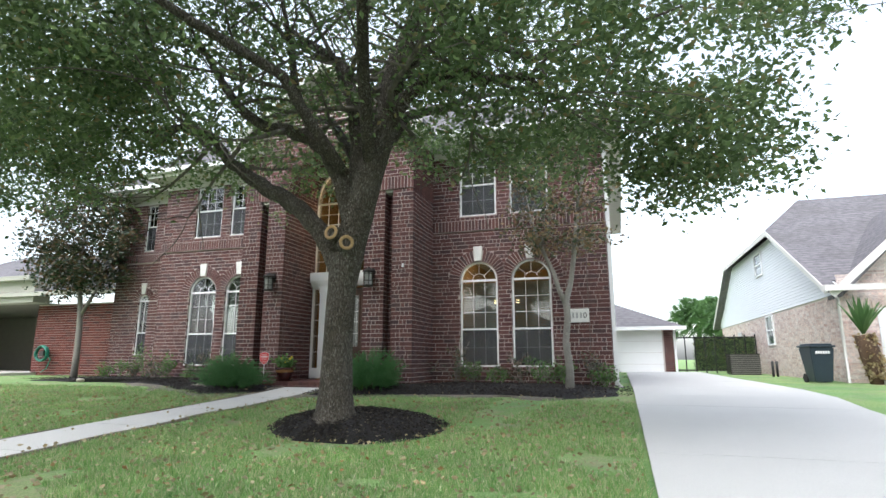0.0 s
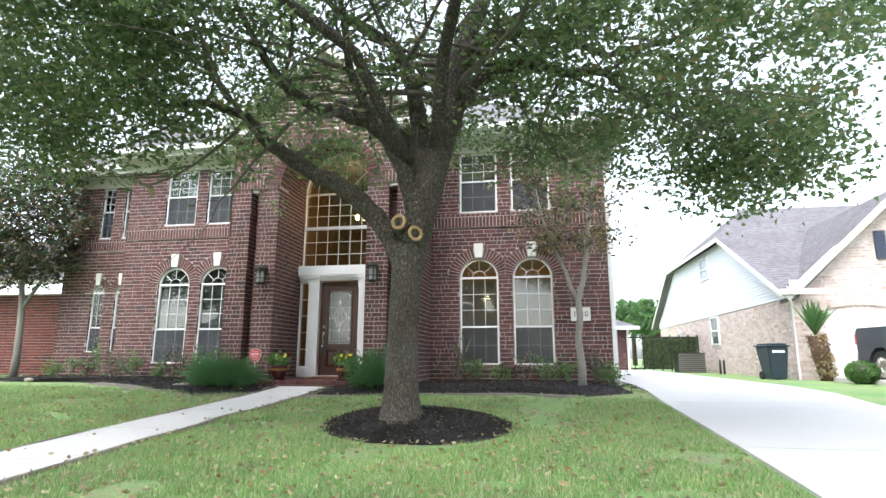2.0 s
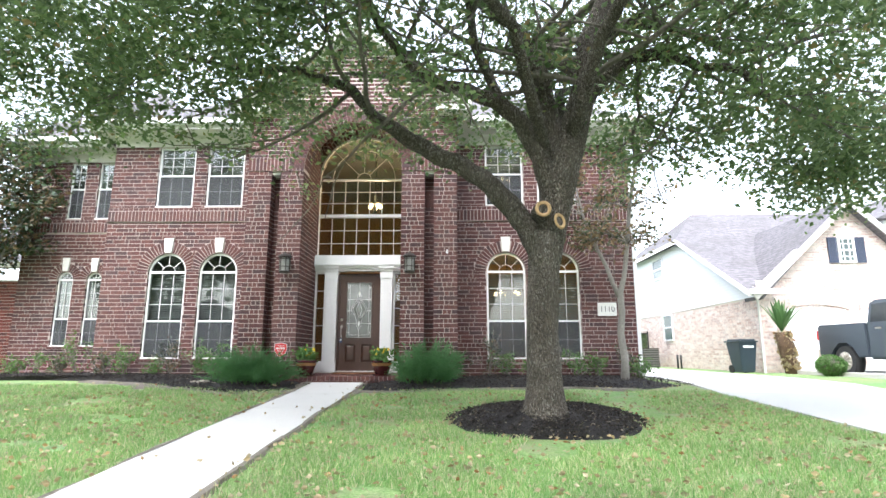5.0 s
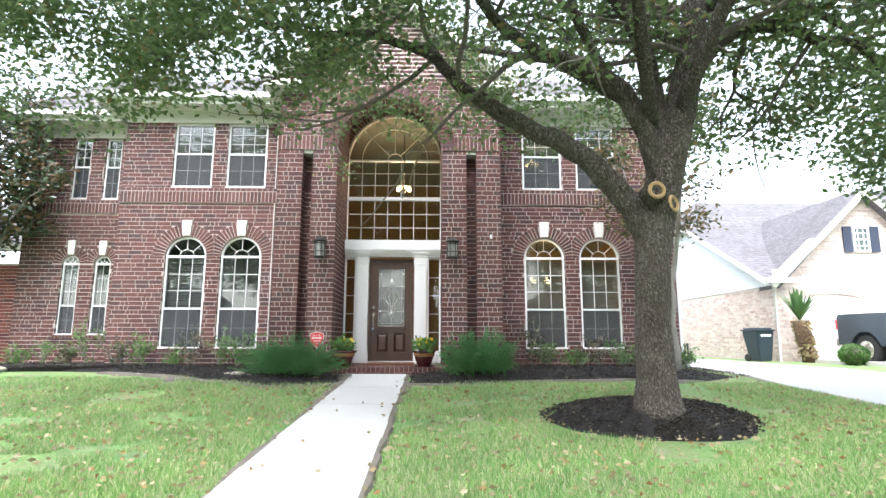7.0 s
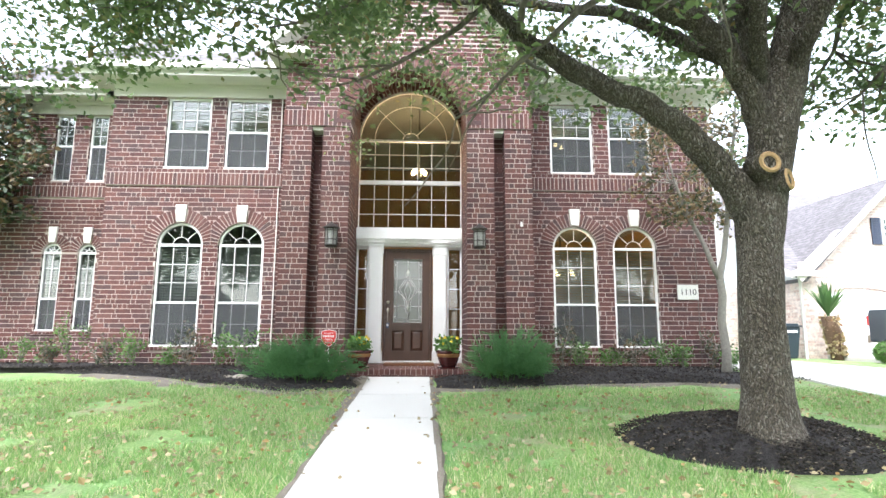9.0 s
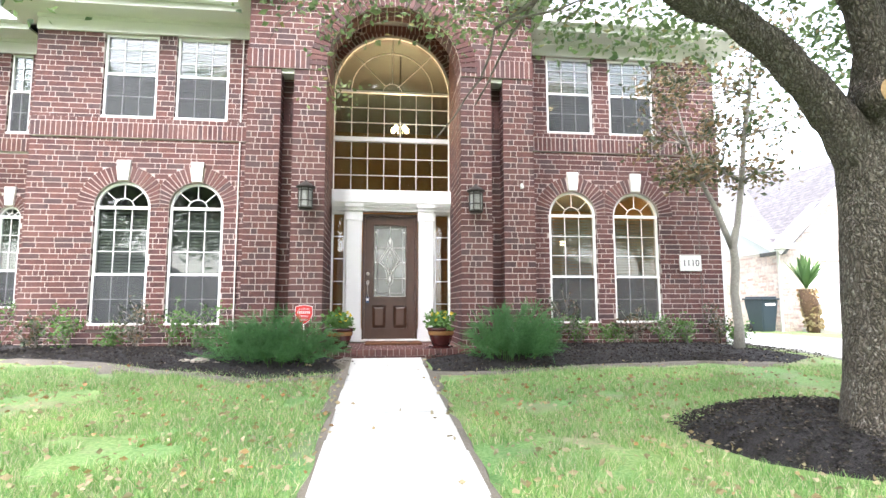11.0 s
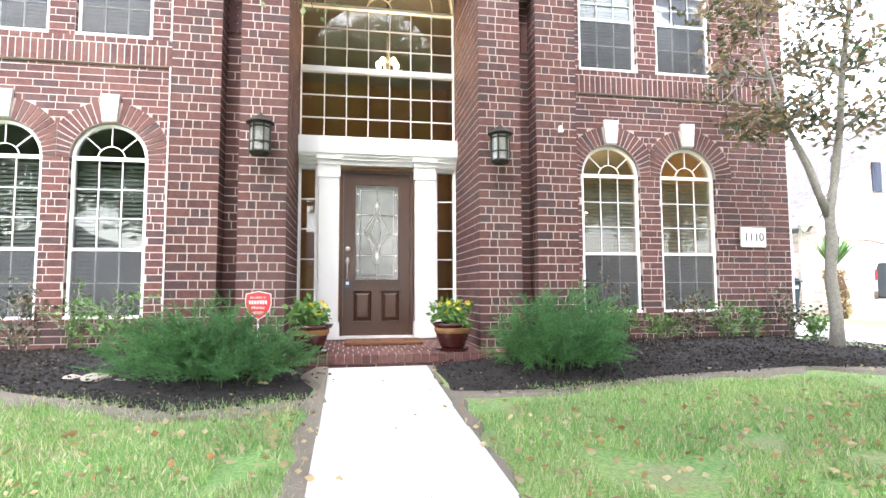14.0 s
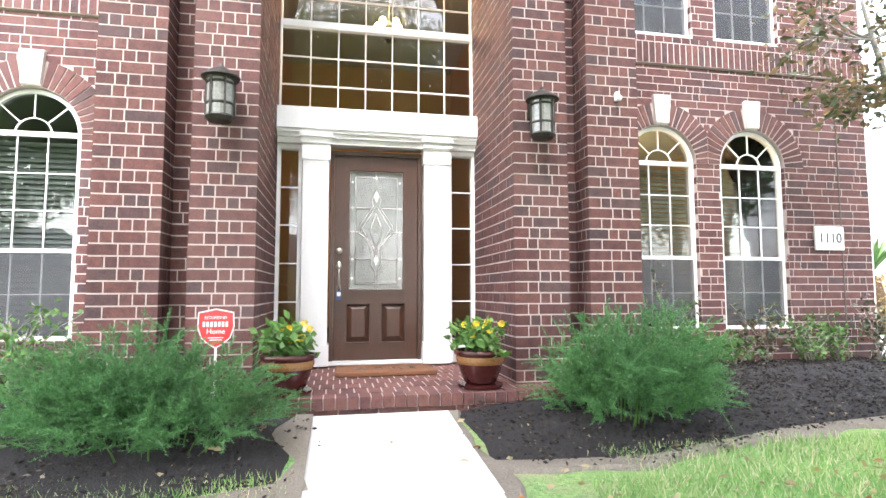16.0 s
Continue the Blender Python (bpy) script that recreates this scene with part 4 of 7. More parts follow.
def build_door():
    d = new("door_1")
    tagged(d, "closed dark stained wooden front door with a leaded glass light", "door", kind="structure")
    d.matrix_basis = pose(-0.02, -0.01, 0.19)
    H = 2.03
    boxes("door_frame", [(-0.452, -0.415, -0.04, 0.07, -0.0, H + 0.04), (0.415, 0.452, -0.04, 0.07, -0.0, H + 0.04), (-0.415, 0.415, -0.04, 0.07, H, H + 0.04)], WOOD, d, "dark stained jamb")
    gx, g0, g1 = 0.265, 0.70, 1.88
    boxes("leaf", [(-0.412, -gx - 0.03, -0.01, 0.035, 0.015, H), (gx + 0.03, 0.412, -0.01, 0.035, 0.015, H), (-gx - 0.03, gx + 0.03, -0.01, 0.035, g1 + 0.03, H), (-gx - 0.03, gx + 0.03, -0.0095, 0.035, 0.58, g0 - 0.03), (-gx - 0.03, gx + 0.03, -0.0095, 0.035, 0.015, 0.17), (-0.045, 0.045, -0.0097, 0.034, 0.17, 0.58), (-gx - 0.03, gx + 0.03, 0.018, 0.03, 0.165, 0.585)], WOOD, d)
    for s in (-1, 1):
        a, b = sorted((s * 0.065, s * 0.28))
        bm = bmesh.new()
        lo = [bm.verts.new(q) for q in ((a, 0.017, 0.195), (b, 0.017, 0.195), (b, 0.017, 0.555), (a, 0.017, 0.555))]
        hi = [bm.verts.new(q) for q in ((a + 0.045, -0.004, 0.24), (b - 0.045, -0.004, 0.24), (b - 0.045, -0.004, 0.51), (a + 0.045, -0.004, 0.51))]
        bm.faces.new(hi)
        for q in range(4):
            bm.faces.new((lo[q], lo[(q + 1) % 4], hi[(q + 1) % 4], hi[q]))
        part("raised_panel", bm, WOOD, d)
    for s in (-1, 1):
        a, b = sorted((s * 0.045, s * 0.30))
        boxes("panel_moulding", [(a, a + 0.016, -0.022, 0.017, 0.17, 0.58), (b - 0.016, b, -0.022, 0.017, 0.17, 0.58), (a + 0.016, b - 0.016, -0.022, 0.017, 0.17, 0.186), (a + 0.016, b - 0.016, -0.022, 0.017, 0.564, 0.58)], WOOD, d)
    boxes("glass_moulding", [(-gx - 0.035, -gx, -0.03, 0.0, g0 - 0.035, g1 + 0.035), (gx, gx + 0.035, -0.03, 0.0, g0 - 0.035, g1 + 0.035), (-gx, gx, -0.03, 0.0, g1, g1 + 0.035), (-gx, gx, -0.03, 0.0, g0 - 0.035, g0)], WOOD, d)
    glass = boxes("leaded_glass", [(-gx, gx, 0.006, 0.012, g0, g1)], TEXTURED, d, "textured glass")
    glass.visible_shadow = False
    bm = bmesh.new()

    def came(pts, r=0.0045):
        tube(bm, [(x, 0.0, z) for x, z in pts], [r] * len(pts), 5)
    cz = (g0 + g1) / 2
    for e in (0.0, 0.055):
        x, za, zb = gx - e - 0.004, g0 + e + 0.004, g1 - e - 0.004
        came([(-x, za), (x, za), (x, zb), (-x, zb), (-x, za)])
    for z in (cz - 0.29, cz - 0.02, cz + 0.22):
        came([(-gx, z), (-0.14 if abs(z - cz) < 0.1 else -0.05, z)])
        came([(gx, z), (0.14 if abs(z - cz) < 0.1 else 0.05, z)])
    came([(0, g0), (0, cz - 0.42)])
    came([(0, g1), (0, cz + 0.40)])
    for s in (-1, 1):
        came([(0, cz + 0.24), (s * 0.14, cz + 0.02), (0, cz - 0.24)])
        came([(0, cz + 0.17), (s * 0.06, cz + 0.0), (0, cz - 0.2)], 0.006)
        came([(0, cz + 0.40), (s * 0.045, cz + 0.30), (s * 0.03, cz + 0.24), (s * 0.16, cz + 0.05), (s * 0.17, cz - 0.03)])
        came([(s * 0.17, cz - 0.03), (s * 0.09, cz - 0.09), (s * 0.05, cz - 0.24), (s * 0.05, cz - 0.34), (0, cz - 0.44)])
        came([(s * 0.12, cz - 0.08), (s * 0.03, cz - 0.17), (0, cz - 0.33)], 0.006)
    for x, z in ((0, cz + 0.33), (0, cz - 0.30)):
        lathe_pts = [(x - 0.022, z), (x, z + 0.06), (x + 0.022, z), (x, z - 0.06)]
        prism(bm, lathe_pts, -0.006, 0.002)
    for s in (-1, 1):
        for z in (g0 + 0.11, cz - 0.29, cz - 0.02, cz + 0.22, g1 - 0.11):
            prism(bm, [(s * (gx - 0.03) - 0.014, z), (s * (gx - 0.03), z + 0.014), (s * (gx - 0.03) + 0.014, z), (s * (gx - 0.03), z - 0.014)], -0.005, 0.002)
    part("lead_came", bm, plain("polished lead", (0.62, 0.62, 0.6), (0.8, 0.8, 0.78), 0.3, metal=0.7), d, "silvery leaded diamond pattern")
    bm = bmesh.new()
    bmesh.ops.create_uvsphere(bm, u_segments=14, v_segments=8, radius=0.032, matrix=Matrix.Translation((-0.36, -0.03, 1.075)) @ Matrix.Diagonal((1, 0.6, 1, 1)))
    part("deadbolt", bm, CHROME, d, "round satin nickel deadbolt")
    bm = bmesh.new()
    bmesh.ops.create_uvsphere(bm, u_segments=14, v_segments=8, radius=0.034, matrix=Matrix.Translation((-0.36, -0.022, 0.93)) @ Matrix.Diagonal((0.8, 0.5, 1.3, 1)))
    tube(bm, [(-0.36, -0.025, 0.92), (-0.36, -0.07, 0.885), (-0.36, -0.078, 0.80), (-0.36, -0.05, 0.735), (-0.36, -0.012, 0.72)], [0.009, 0.01, 0.011, 0.01, 0.012], 8)
    part("door_handle", bm, CHROME, d, "satin nickel handle set")
    lock = boxes("key_box", [(-0.385, -0.335, -0.075, -0.045, 0.60, 0.69)], plain("blue plastic", (0.02, 0.06, 0.14), (0.03, 0.08, 0.18), 0.4), d, "blue lock box hanging from the handle")
    bm = bmesh.new()
    tube(bm, [(-0.375, -0.06, 0.69), (-0.37, -0.06, 0.74), (-0.35, -0.06, 0.74), (-0.345, -0.06, 0.69)], [0.004] * 4, 6)
    part("shackle", bm, CHROME, lock)
    boxes("label_plate", [(-0.378, -0.342, -0.077, -0.0751, 0.635, 0.675)], WHITE, lock)
    boxes("threshold", [(-0.45, 0.45, -0.07, 0.07, -0.02, 0.012)], WHITE, d, "pale threshold")


def textured():
    m, nt, b = mat_new("hammered glass")
    v = coords(nt)
    b.inputs["Base Color"].default_value = (0.55, 0.55, 0.50, 1)
    b.inputs["Roughness"].default_value = 0.12
    b.inputs["Metallic"].default_value = 0.15
    b.inputs["Specular IOR Level"].default_value = 0.8
    b.inputs["Coat Weight"].default_value = 0.6
    c = mixc(nt, noise_tex(nt, v, 2.2, 3), (0.07, 0.07, 0.055), (0.34, 0.36, 0.35))
    nt.links.new(c, b.inputs["Base Color"])
    bump(nt, b, noise_tex(nt, v, 70, 3), 0.8, 0.01)
    return m


TEXTURED = textured()


def text_part(name, words, size, mat, parent, at, gap=1.0):
    cu = bpy.data.curves.new(name, "FONT")
    cu.body, cu.size, cu.extrude, cu.align_x, cu.space_character = words, size, 0.0015, "CENTER", gap
    tmp = new("tmp", cu)
    me = bpy.data.meshes.new_from_object(tmp)
    bpy.data.objects.remove(tmp)
    me.materials.clear()
    me.materials.append(mat)
    ob = new(name, me)
    ob.parent = parent
    ob.matrix_basis = pose(*at, 90, 0, 0)
    return ob


def build_porch():
    bm = bmesh.new()
    box(bm, -1.36, 1.38, -1.62, 0.06, -0.2, 0.145)
    box(bm, -1.35, 1.37, -1.61, 0.06, 0.14, 0.149)
    p = structure("porch", bm, MORTAR, "low red brick porch with a rowlock edge", category="porch")
    paving = []
    for k in range(7):
        yk = -1.47 + k * 0.212
        for i in range(28):
            x0 = -1.36 + i * 0.1 + (0.05 if k % 2 else 0)
            paving.append((x0, min(x0 + 0.089, 1.38), yk, min(yk + 0.2, -0.02)))
    paving = [q for q in paving if q[1] - q[0] > 0.04]
    flat = Matrix(((1, 0, 0, 0), (0, 0, 1, 0), (0, -1, 0, 0.152), (0, 0, 0, 1)))
    lay(paving, flat, p, (0, -1.0), PAVER, 220)
    edge = [(-1.36 + i * 0.0805, -1.36 + i * 0.0805 + 0.071, -1.64, -1.48) for i in range(34)]
    lay(edge, flat @ Matrix.Translation((0, -0.002, 0)), p, (0, -1.5), PAVER)
    lay([(a, b, 0.075, 0.15) for a, b, _, _ in edge], front(-1.642), p, (0, 0.1), PAVER)
    lay(courses(-1.36, 1.38, -0.05, 0.07, (), "run", (), 3), front(-1.63), p, None, PAVER)
    mt = thing("doormat", "brown coir doormat lying on the brick porch", "doormat", (0.03, -0.52, 0.16))
    bm = bmesh.new()
    box(bm, -0.43, 0.43, -0.24, 0.24, -0.004, 0.03)
    bmesh.ops.bevel(bm, geom=bm.edges[:], offset=0.006, segments=1, affect="EDGES")
    part("coir_mat", bm, MAT_COIR, mt)
    bm = bmesh.new()
    bm.free()
    text = text_part("lettering", "HOME", 0.17, BLACK, mt, (0, -0.06, 0.0315), 1.3)
    text.rotation_euler = (0, 0, 0)
    tagged(text, "worn dark lettering")


def lantern(x, y, z):
    l = thing("wall_lantern", "weathered bronze wall lantern with seeded glass on brick", "lantern", (x, y, z), "wall lanterns")
    l.scale = (1.15, 1.15, 1.12)
    bm = bmesh.new()
    box(bm, -0.06, 0.06, -0.02, 0.0, -0.02, 0.16)
    tube(bm, [(0, -0.01, 0.10), (0, -0.09, 0.15), (0, -0.13, 0.13)], [0.012] * 3, 6)
    part("bracket", bm, LANTERN, l)
    bm = bmesh.new()
    lathe(bm, [(0.012, 0.17), (0.02, 0.15), (0.06, 0.125), (0.115, 0.085), (0.115, 0.075), (0.085, 0.07)], 14, 0, -0.13)
    part("cap", bm, LANTERN, l)
    bm = bmesh.new()
    lathe(bm, [(0.078, 0.07), (0.078, -0.17)], 14, 0, -0.13)
    part("glass", bm, FROST, l).visible_shadow = False
    bm = bmesh.new()
    for z0, z1 in ((0.03, 0.045), (-0.10, -0.085), (-0.185, -0.165), (0.06, 0.075)):
        lathe(bm, [(0.082, z0), (0.086, (z0 + z1) / 2), (0.082, z1)], 14, 0, -0.13)
    for k in range(6):
        a = 2 * PI * k / 6
        cx, cy = 0.083 * math.cos(a), -0.13 + 0.083 * math.sin(a)
        box(bm, cx - 0.006, cx + 0.006, cy - 0.006, cy + 0.006, -0.18, 0.07)
    lathe(bm, [(0.07, -0.20), (0.086, -0.18)], 14, 0, -0.13)
    part("cage", bm, LANTERN, l)


def roofs():
    ov = 0.45

    def roof(name, x0, x1, y0, y1, z, rise, label, mat=SHINGLE, ridge="x"):
        bm = bmesh.new()
        d = min(x1 - x0, y1 - y0) / 2
        if ridge == "x":
            r = [(x0 + d, (y0 + y1) / 2), (x1 - d, (y0 + y1) / 2)]
        else:
            r = [((x0 + x1) / 2, y0 + d), ((x0 + x1) / 2, y1 - d)]
        c = [bm.verts.new((x, y, z)) for x, y in ((x0, y0), (x1, y0), (x1, y1), (x0, y1))]
        t = [bm.verts.new((*q, z + rise)) for q in r]
        if ridge == "x":
            for f in ((c[0], c[1], t[1], t[0]), (c[1], c[2], t[1]), (c[2], c[3], t[0], t[1]), (c[3], c[0], t[0])):
                bm.faces.new(f)
        else:
            for f in ((c[0], c[1], t[0]), (c[1], c[2], t[1], t[0]), (c[2], c[3], t[1]), (c[3], c[0], t[0], t[1])):
                bm.faces.new(f)
        bm.faces.new(c[::-1])
        return structure(name, bm, mat, label, category="roof")
    z = 5.42
    roof("roof", -5.67 - ov, 5.86 + ov, YW - ov, 10.5, z + 0.22, 3.6, "grey shingle hip roof of the brick house")
    roof("roof", -8.3 - ov, -4, YF - ov, 9.8, z + 0.2, 2.4, "grey shingle side roof", ridge="y")
    for nm, x0, x1, y0, y1 in (("eave", -5.67 - ov, -2.09, YW - ov, 0.3), ("eave", 2.09, 5.86 + ov, YW - ov, 0.3), ("eave", -8.3 - ov, -5.67 - ov, YF - ov, YF + 0.3), ("eave", 5.7, 5.86 + ov, 0.3, 10.4)):
        bm = bmesh.new()
        box(bm, x0, x1, y0, y1, z, z + 0.03)
        box(bm, x0, x1, y0 - 0.03, y0, z - 0.02, z + 0.2)
        e = structure(nm, bm, CREAM, "cream painted eave and fascia under the roof", category="eave")
        bm = bmesh.new()
        box(bm, x0, x1, y0 - 0.15, y0 - 0.032, z + 0.08, z + 0.2)
        structure("gutter", bm, WHITE, "white rain gutter along the eave", category="gutter")
    for x0, x1, y in ((-5.67, -2.12, YW), (2.12, 5.86, YW), (-8.3, -5.68, YF)):
        bm = bmesh.new()
        box(bm, x0, x1, y - 0.035, y + 0.003, 5.17, z)
        box(bm, x0, x1, y - 0.06, y - 0.03, z - 0.06, z - 0.001)
        structure("frieze_board", bm, CREAM, "cream painted frieze board under the eave", category="trim")
    # gable roof of the middle block
    bm = bmesh.new()
    zt, W = TOP + 0.1, 2.09
    for s in (-1, 1):
        pts = [(0, zt + 1.56), (s * (W + 0.3), zt - 0.17), (s * (W + 0.3), zt - 0.07), (0, zt + 1.68)]
        prism(bm, pts if s > 0 else pts[::-1], YB - 0.3, 5.0)
    structure("gable_roof", bm, SHINGLE, "grey shingle gable over the entry", category="roof")
    bm = bmesh.new()
    for s in (-1, 1):
        pts = [(0, zt + 1.50), (s * (W + 0.29), zt - 0.23), (s * (W + 0.29), zt - 0.08), (0, zt + 1.67)]
        prism(bm, pts, YB - 0.34, YB - 0.302)
        pts = [(0, zt + 1.49), (s * (W + 0.29), zt - 0.24), (s * (W + 0.29), zt - 0.19), (0, zt + 1.54)]
        prism(bm, pts, YB - 0.30, YB + 0.0)
        a, b = sorted((s * 1.66, s * (W + 0.27)))
        box(bm, a, b, YB - 0.3, YB - 0.005, zt - 0.30, zt - 0.18)
        a, b = sorted((s * (W + 0.02), s * (W + 0.26)))
        box(bm, a, b, YB - 0.0, 0.0, zt - 0.30, zt - 0.2)
    structure("barge_board", bm, CREAM, "cream painted gable board", category="trim")


def build_house():
    wing("wall_front", -5.67, -2.07, YW, WINGS_L, 1, 0.0, (-3.2, 1.4))
    wing("wall_front", 2.07, 5.86, YW, WINGS_R, 2, 0.0, (3.2, 1.4))
    wing("wall_front", -8.3, -5.67, YF, FAR_L, 3, 0.0, (-6.9, 1.4), False)
    bm = bmesh.new()
    box(bm, -5.67 + 0.003, -5.4, YW + 0.01, YF + 0.2, -0.3, TOP)
    w = structure("return_wall", bm, MORTAR, "dark red brick return", category="wall")
    lay(courses(-YF, -YW, 0, TOP, (), "run", (), 8), side_left(-5.67), w)
    bm = bmesh.new()
    box(bm, 5.6, 5.86 - 0.003, 0.171, 10.0, -0.3, TOP)
    box(bm, -8.29, -8.05, YF + 0.23, 9.5, -0.3, TOP)
    box(bm, -8.3, 5.86, 10.0, 10.2, -0.3, TOP)
    w = structure("wall_side", bm, MORTAR, "brick side and back walls of the house", category="wall")
    lay(courses(YW, 10.0, 0, TOP, (), "run", (), 9), side_right(5.86), w)
    build_middle()
    build_porch()
    lantern(-1.22, YB, 2.285)
    lantern(1.17, YB, 2.285)
    roofs()
    # downpipe at the corner, white
    bm = bmesh.new()
    box(bm, 5.88, 5.96, 0.02, 0.10, 0.1, 5.4)
    prism(bm, [(5.88, 0.14), (5.96, 0.14), (6.10, -0.0), (6.02, -0.02)], 0.02, 0.10)
    d = structure("downpipe", bm, WHITE, "white downpipe at the house corner", category="pipe")
    # weep joint line on the wing by the house number
    bm = bmesh.new()
    box(bm, 5.44, 5.452, YW - 0.006, YW + 0.02, 0.0, 3.38)
    structure("expansion_joint", bm, JOINT, "dark vertical expansion joint", category="joint")
    num = thing("house_number_plate", "white plate with the house number on the brick wall", "sign", (5.25, YW - 0.004, 1.48))
    bm = bmesh.new()
    box(bm, -0.2, 0.2, -0.03, 0, -0.14, 0.14)
    bmesh.ops.bevel(bm, geom=bm.edges[:], offset=0.008, segments=1, affect="EDGES")
    part("plate", bm, STONE, num)
    text_part("digits", "1110", 0.16, BLACK, num, (0, -0.033, -0.05))
    # rooms
    rooms()


def chandelier(x, y, z, r, n, power, drop):
    c = thing("chandelier", "lit brass chandelier hanging from a ceiling", "chandelier", (x, y, z), "chandeliers")
    bm = bmesh.new()
    tube(bm, [(0, 0, 0), (0, 0, drop)], [0.012, 0.012], 6)
    lathe(bm, [(0.02, -0.12), (0.05, -0.06), (0.03, 0.02), (0.045, 0.08), (0.015, 0.14)], 10)
    for k in range(n):
        a = 2 * PI * k / n + 0.3
        tube(bm, [(0, 0, -0.05), (r * 0.5 * math.cos(a), r * 0.5 * math.sin(a), -0.10), (r * math.cos(a), r * math.sin(a), -0.02), (r * math.cos(a), r * math.sin(a), 0.03)], [0.008] * 4, 5)
    part("arms", bm, LANTERN, c)
    for k in range(n):
        a = 2 * PI * k / n + 0.3
        bm = bmesh.new()
        bmesh.ops.create_uvsphere(bm, u_segments=10, v_segments=7, radius=0.045, matrix=Matrix.Translation((r * math.cos(a), r * math.sin(a), 0.08)) @ Matrix.Diagonal((1, 1, 1.3, 1)))
        part("bulb", bm, BULB, c)
    lamp = bpy.data.lights.new("chandelier_light", "POINT")
    lamp.energy, lamp.color, lamp.shadow_soft_size = power, (1.0, 0.70, 0.38), 0.25
    o = new("chandelier_light", lamp)
    o.location = (x, y, z + 0.15)


def room(x0, x1, y0, y1, z0, z1, mat, label):
    bm = bmesh.new()
    t = 0.08
    box(bm, x0 - t, x0, y0, y1, z0, z1)
    box(bm, x1, x1 + t, y0, y1, z0, z1)
    box(bm, x0 - t, x1 + t, y1, y1 + t, z0, z1)
    structure("room_wall", bm, mat, label, category="wall")
    bm = bmesh.new()
    box(bm, x0 - t, x1 + t, y0, y1 + t, z0 - t, z0)
    structure("room_floor", bm, DARK, "dark floor of a room", category="floor")
    bm = bmesh.new()
    box(bm, x0 - t, x1 + t, y0, y1 + t, z1, z1 + t)
    structure("ceiling", bm, INNER_PALE, "pale ceiling of a room", category="ceiling")


def rooms():
    room(-1.9, 1.9, 0.25, 5.5, 0.17, 5.44, INNER, "tan plaster walls of the entrance hall")
    room(2.3, 5.5, 0.22, 4.5, 0.17, 3.2, INNER, "tan plaster walls of the dining room")
    room(-5.3, -2.2, 0.22, 5.0, 0.17, 3.2, INNER_PALE, "pale walls of the front room")
    room(2.3, 5.5, 0.22, 4.5, 3.4, 5.38, INNER_PALE, "pale walls of an upstairs room")
    room(-5.3, -2.2, 0.22, 5.0, 3.4, 5.38, INNER_PALE, "pale walls of an upstairs room")
    room(-8.0, -5.75, 1.2, 5.0, 0.17, 3.2, INNER_PALE, "pale walls of a side room")
    room(-8.0, -5.75, 1.2, 5.0, 3.4, 5.38, INNER_PALE, "pale walls of an upstairs side room")
    chandelier(0.16, 0.75, 3.9, 0.13, 5, 60, 1.5)
    chandelier(3.35, 1.9, 1.95, 0.3, 5, 60, 1.2)
    chandelier(3.3, 1.9, 4.9, 0.15, 3, 8, 0.4)
    chandelier(-3.0, 1.9, 4.9, 0.15, 3, 8, 0.4)


# ---- trees and plants ----
def grow(rng, start, direction, length, radius, depth, segs, tips, lift=0.25, curl=0.35):
    """A limb and its forks: lists of (points, radii) in segs, leafy places in tips."""
    pts, rad = [Vector(start)], [radius]
    d = Vector(direction).normalized()
    n = 5
    for i in range(n):
        d = (d + Vector((rng.gauss(0, curl), rng.gauss(0, curl), rng.gauss(0, curl * 0.6) + lift * 0.2)) * 0.5).normalized()
        pts.append(pts[-1] + d * (length / n))
        rad.append(radius * (1 - 0.75 * (i + 1) / n) + 0.003)
        if depth <= 1:
            tips.append(tuple(pts[-1]))
    segs.append((pts, rad))
    if depth > 0:
        for k in range(4 if depth > 1 else 3):
            i = rng.randint(2, n)
            side = Vector((rng.gauss(0, 1), rng.gauss(0, 1), rng.gauss(0, 0.5))).normalized()
            grow(rng, pts[i], d * 0.6 + side * 0.9, length * rng.uniform(0.45, 0.7), rad[i] * 0.6, depth - 1, segs, tips, lift, curl)


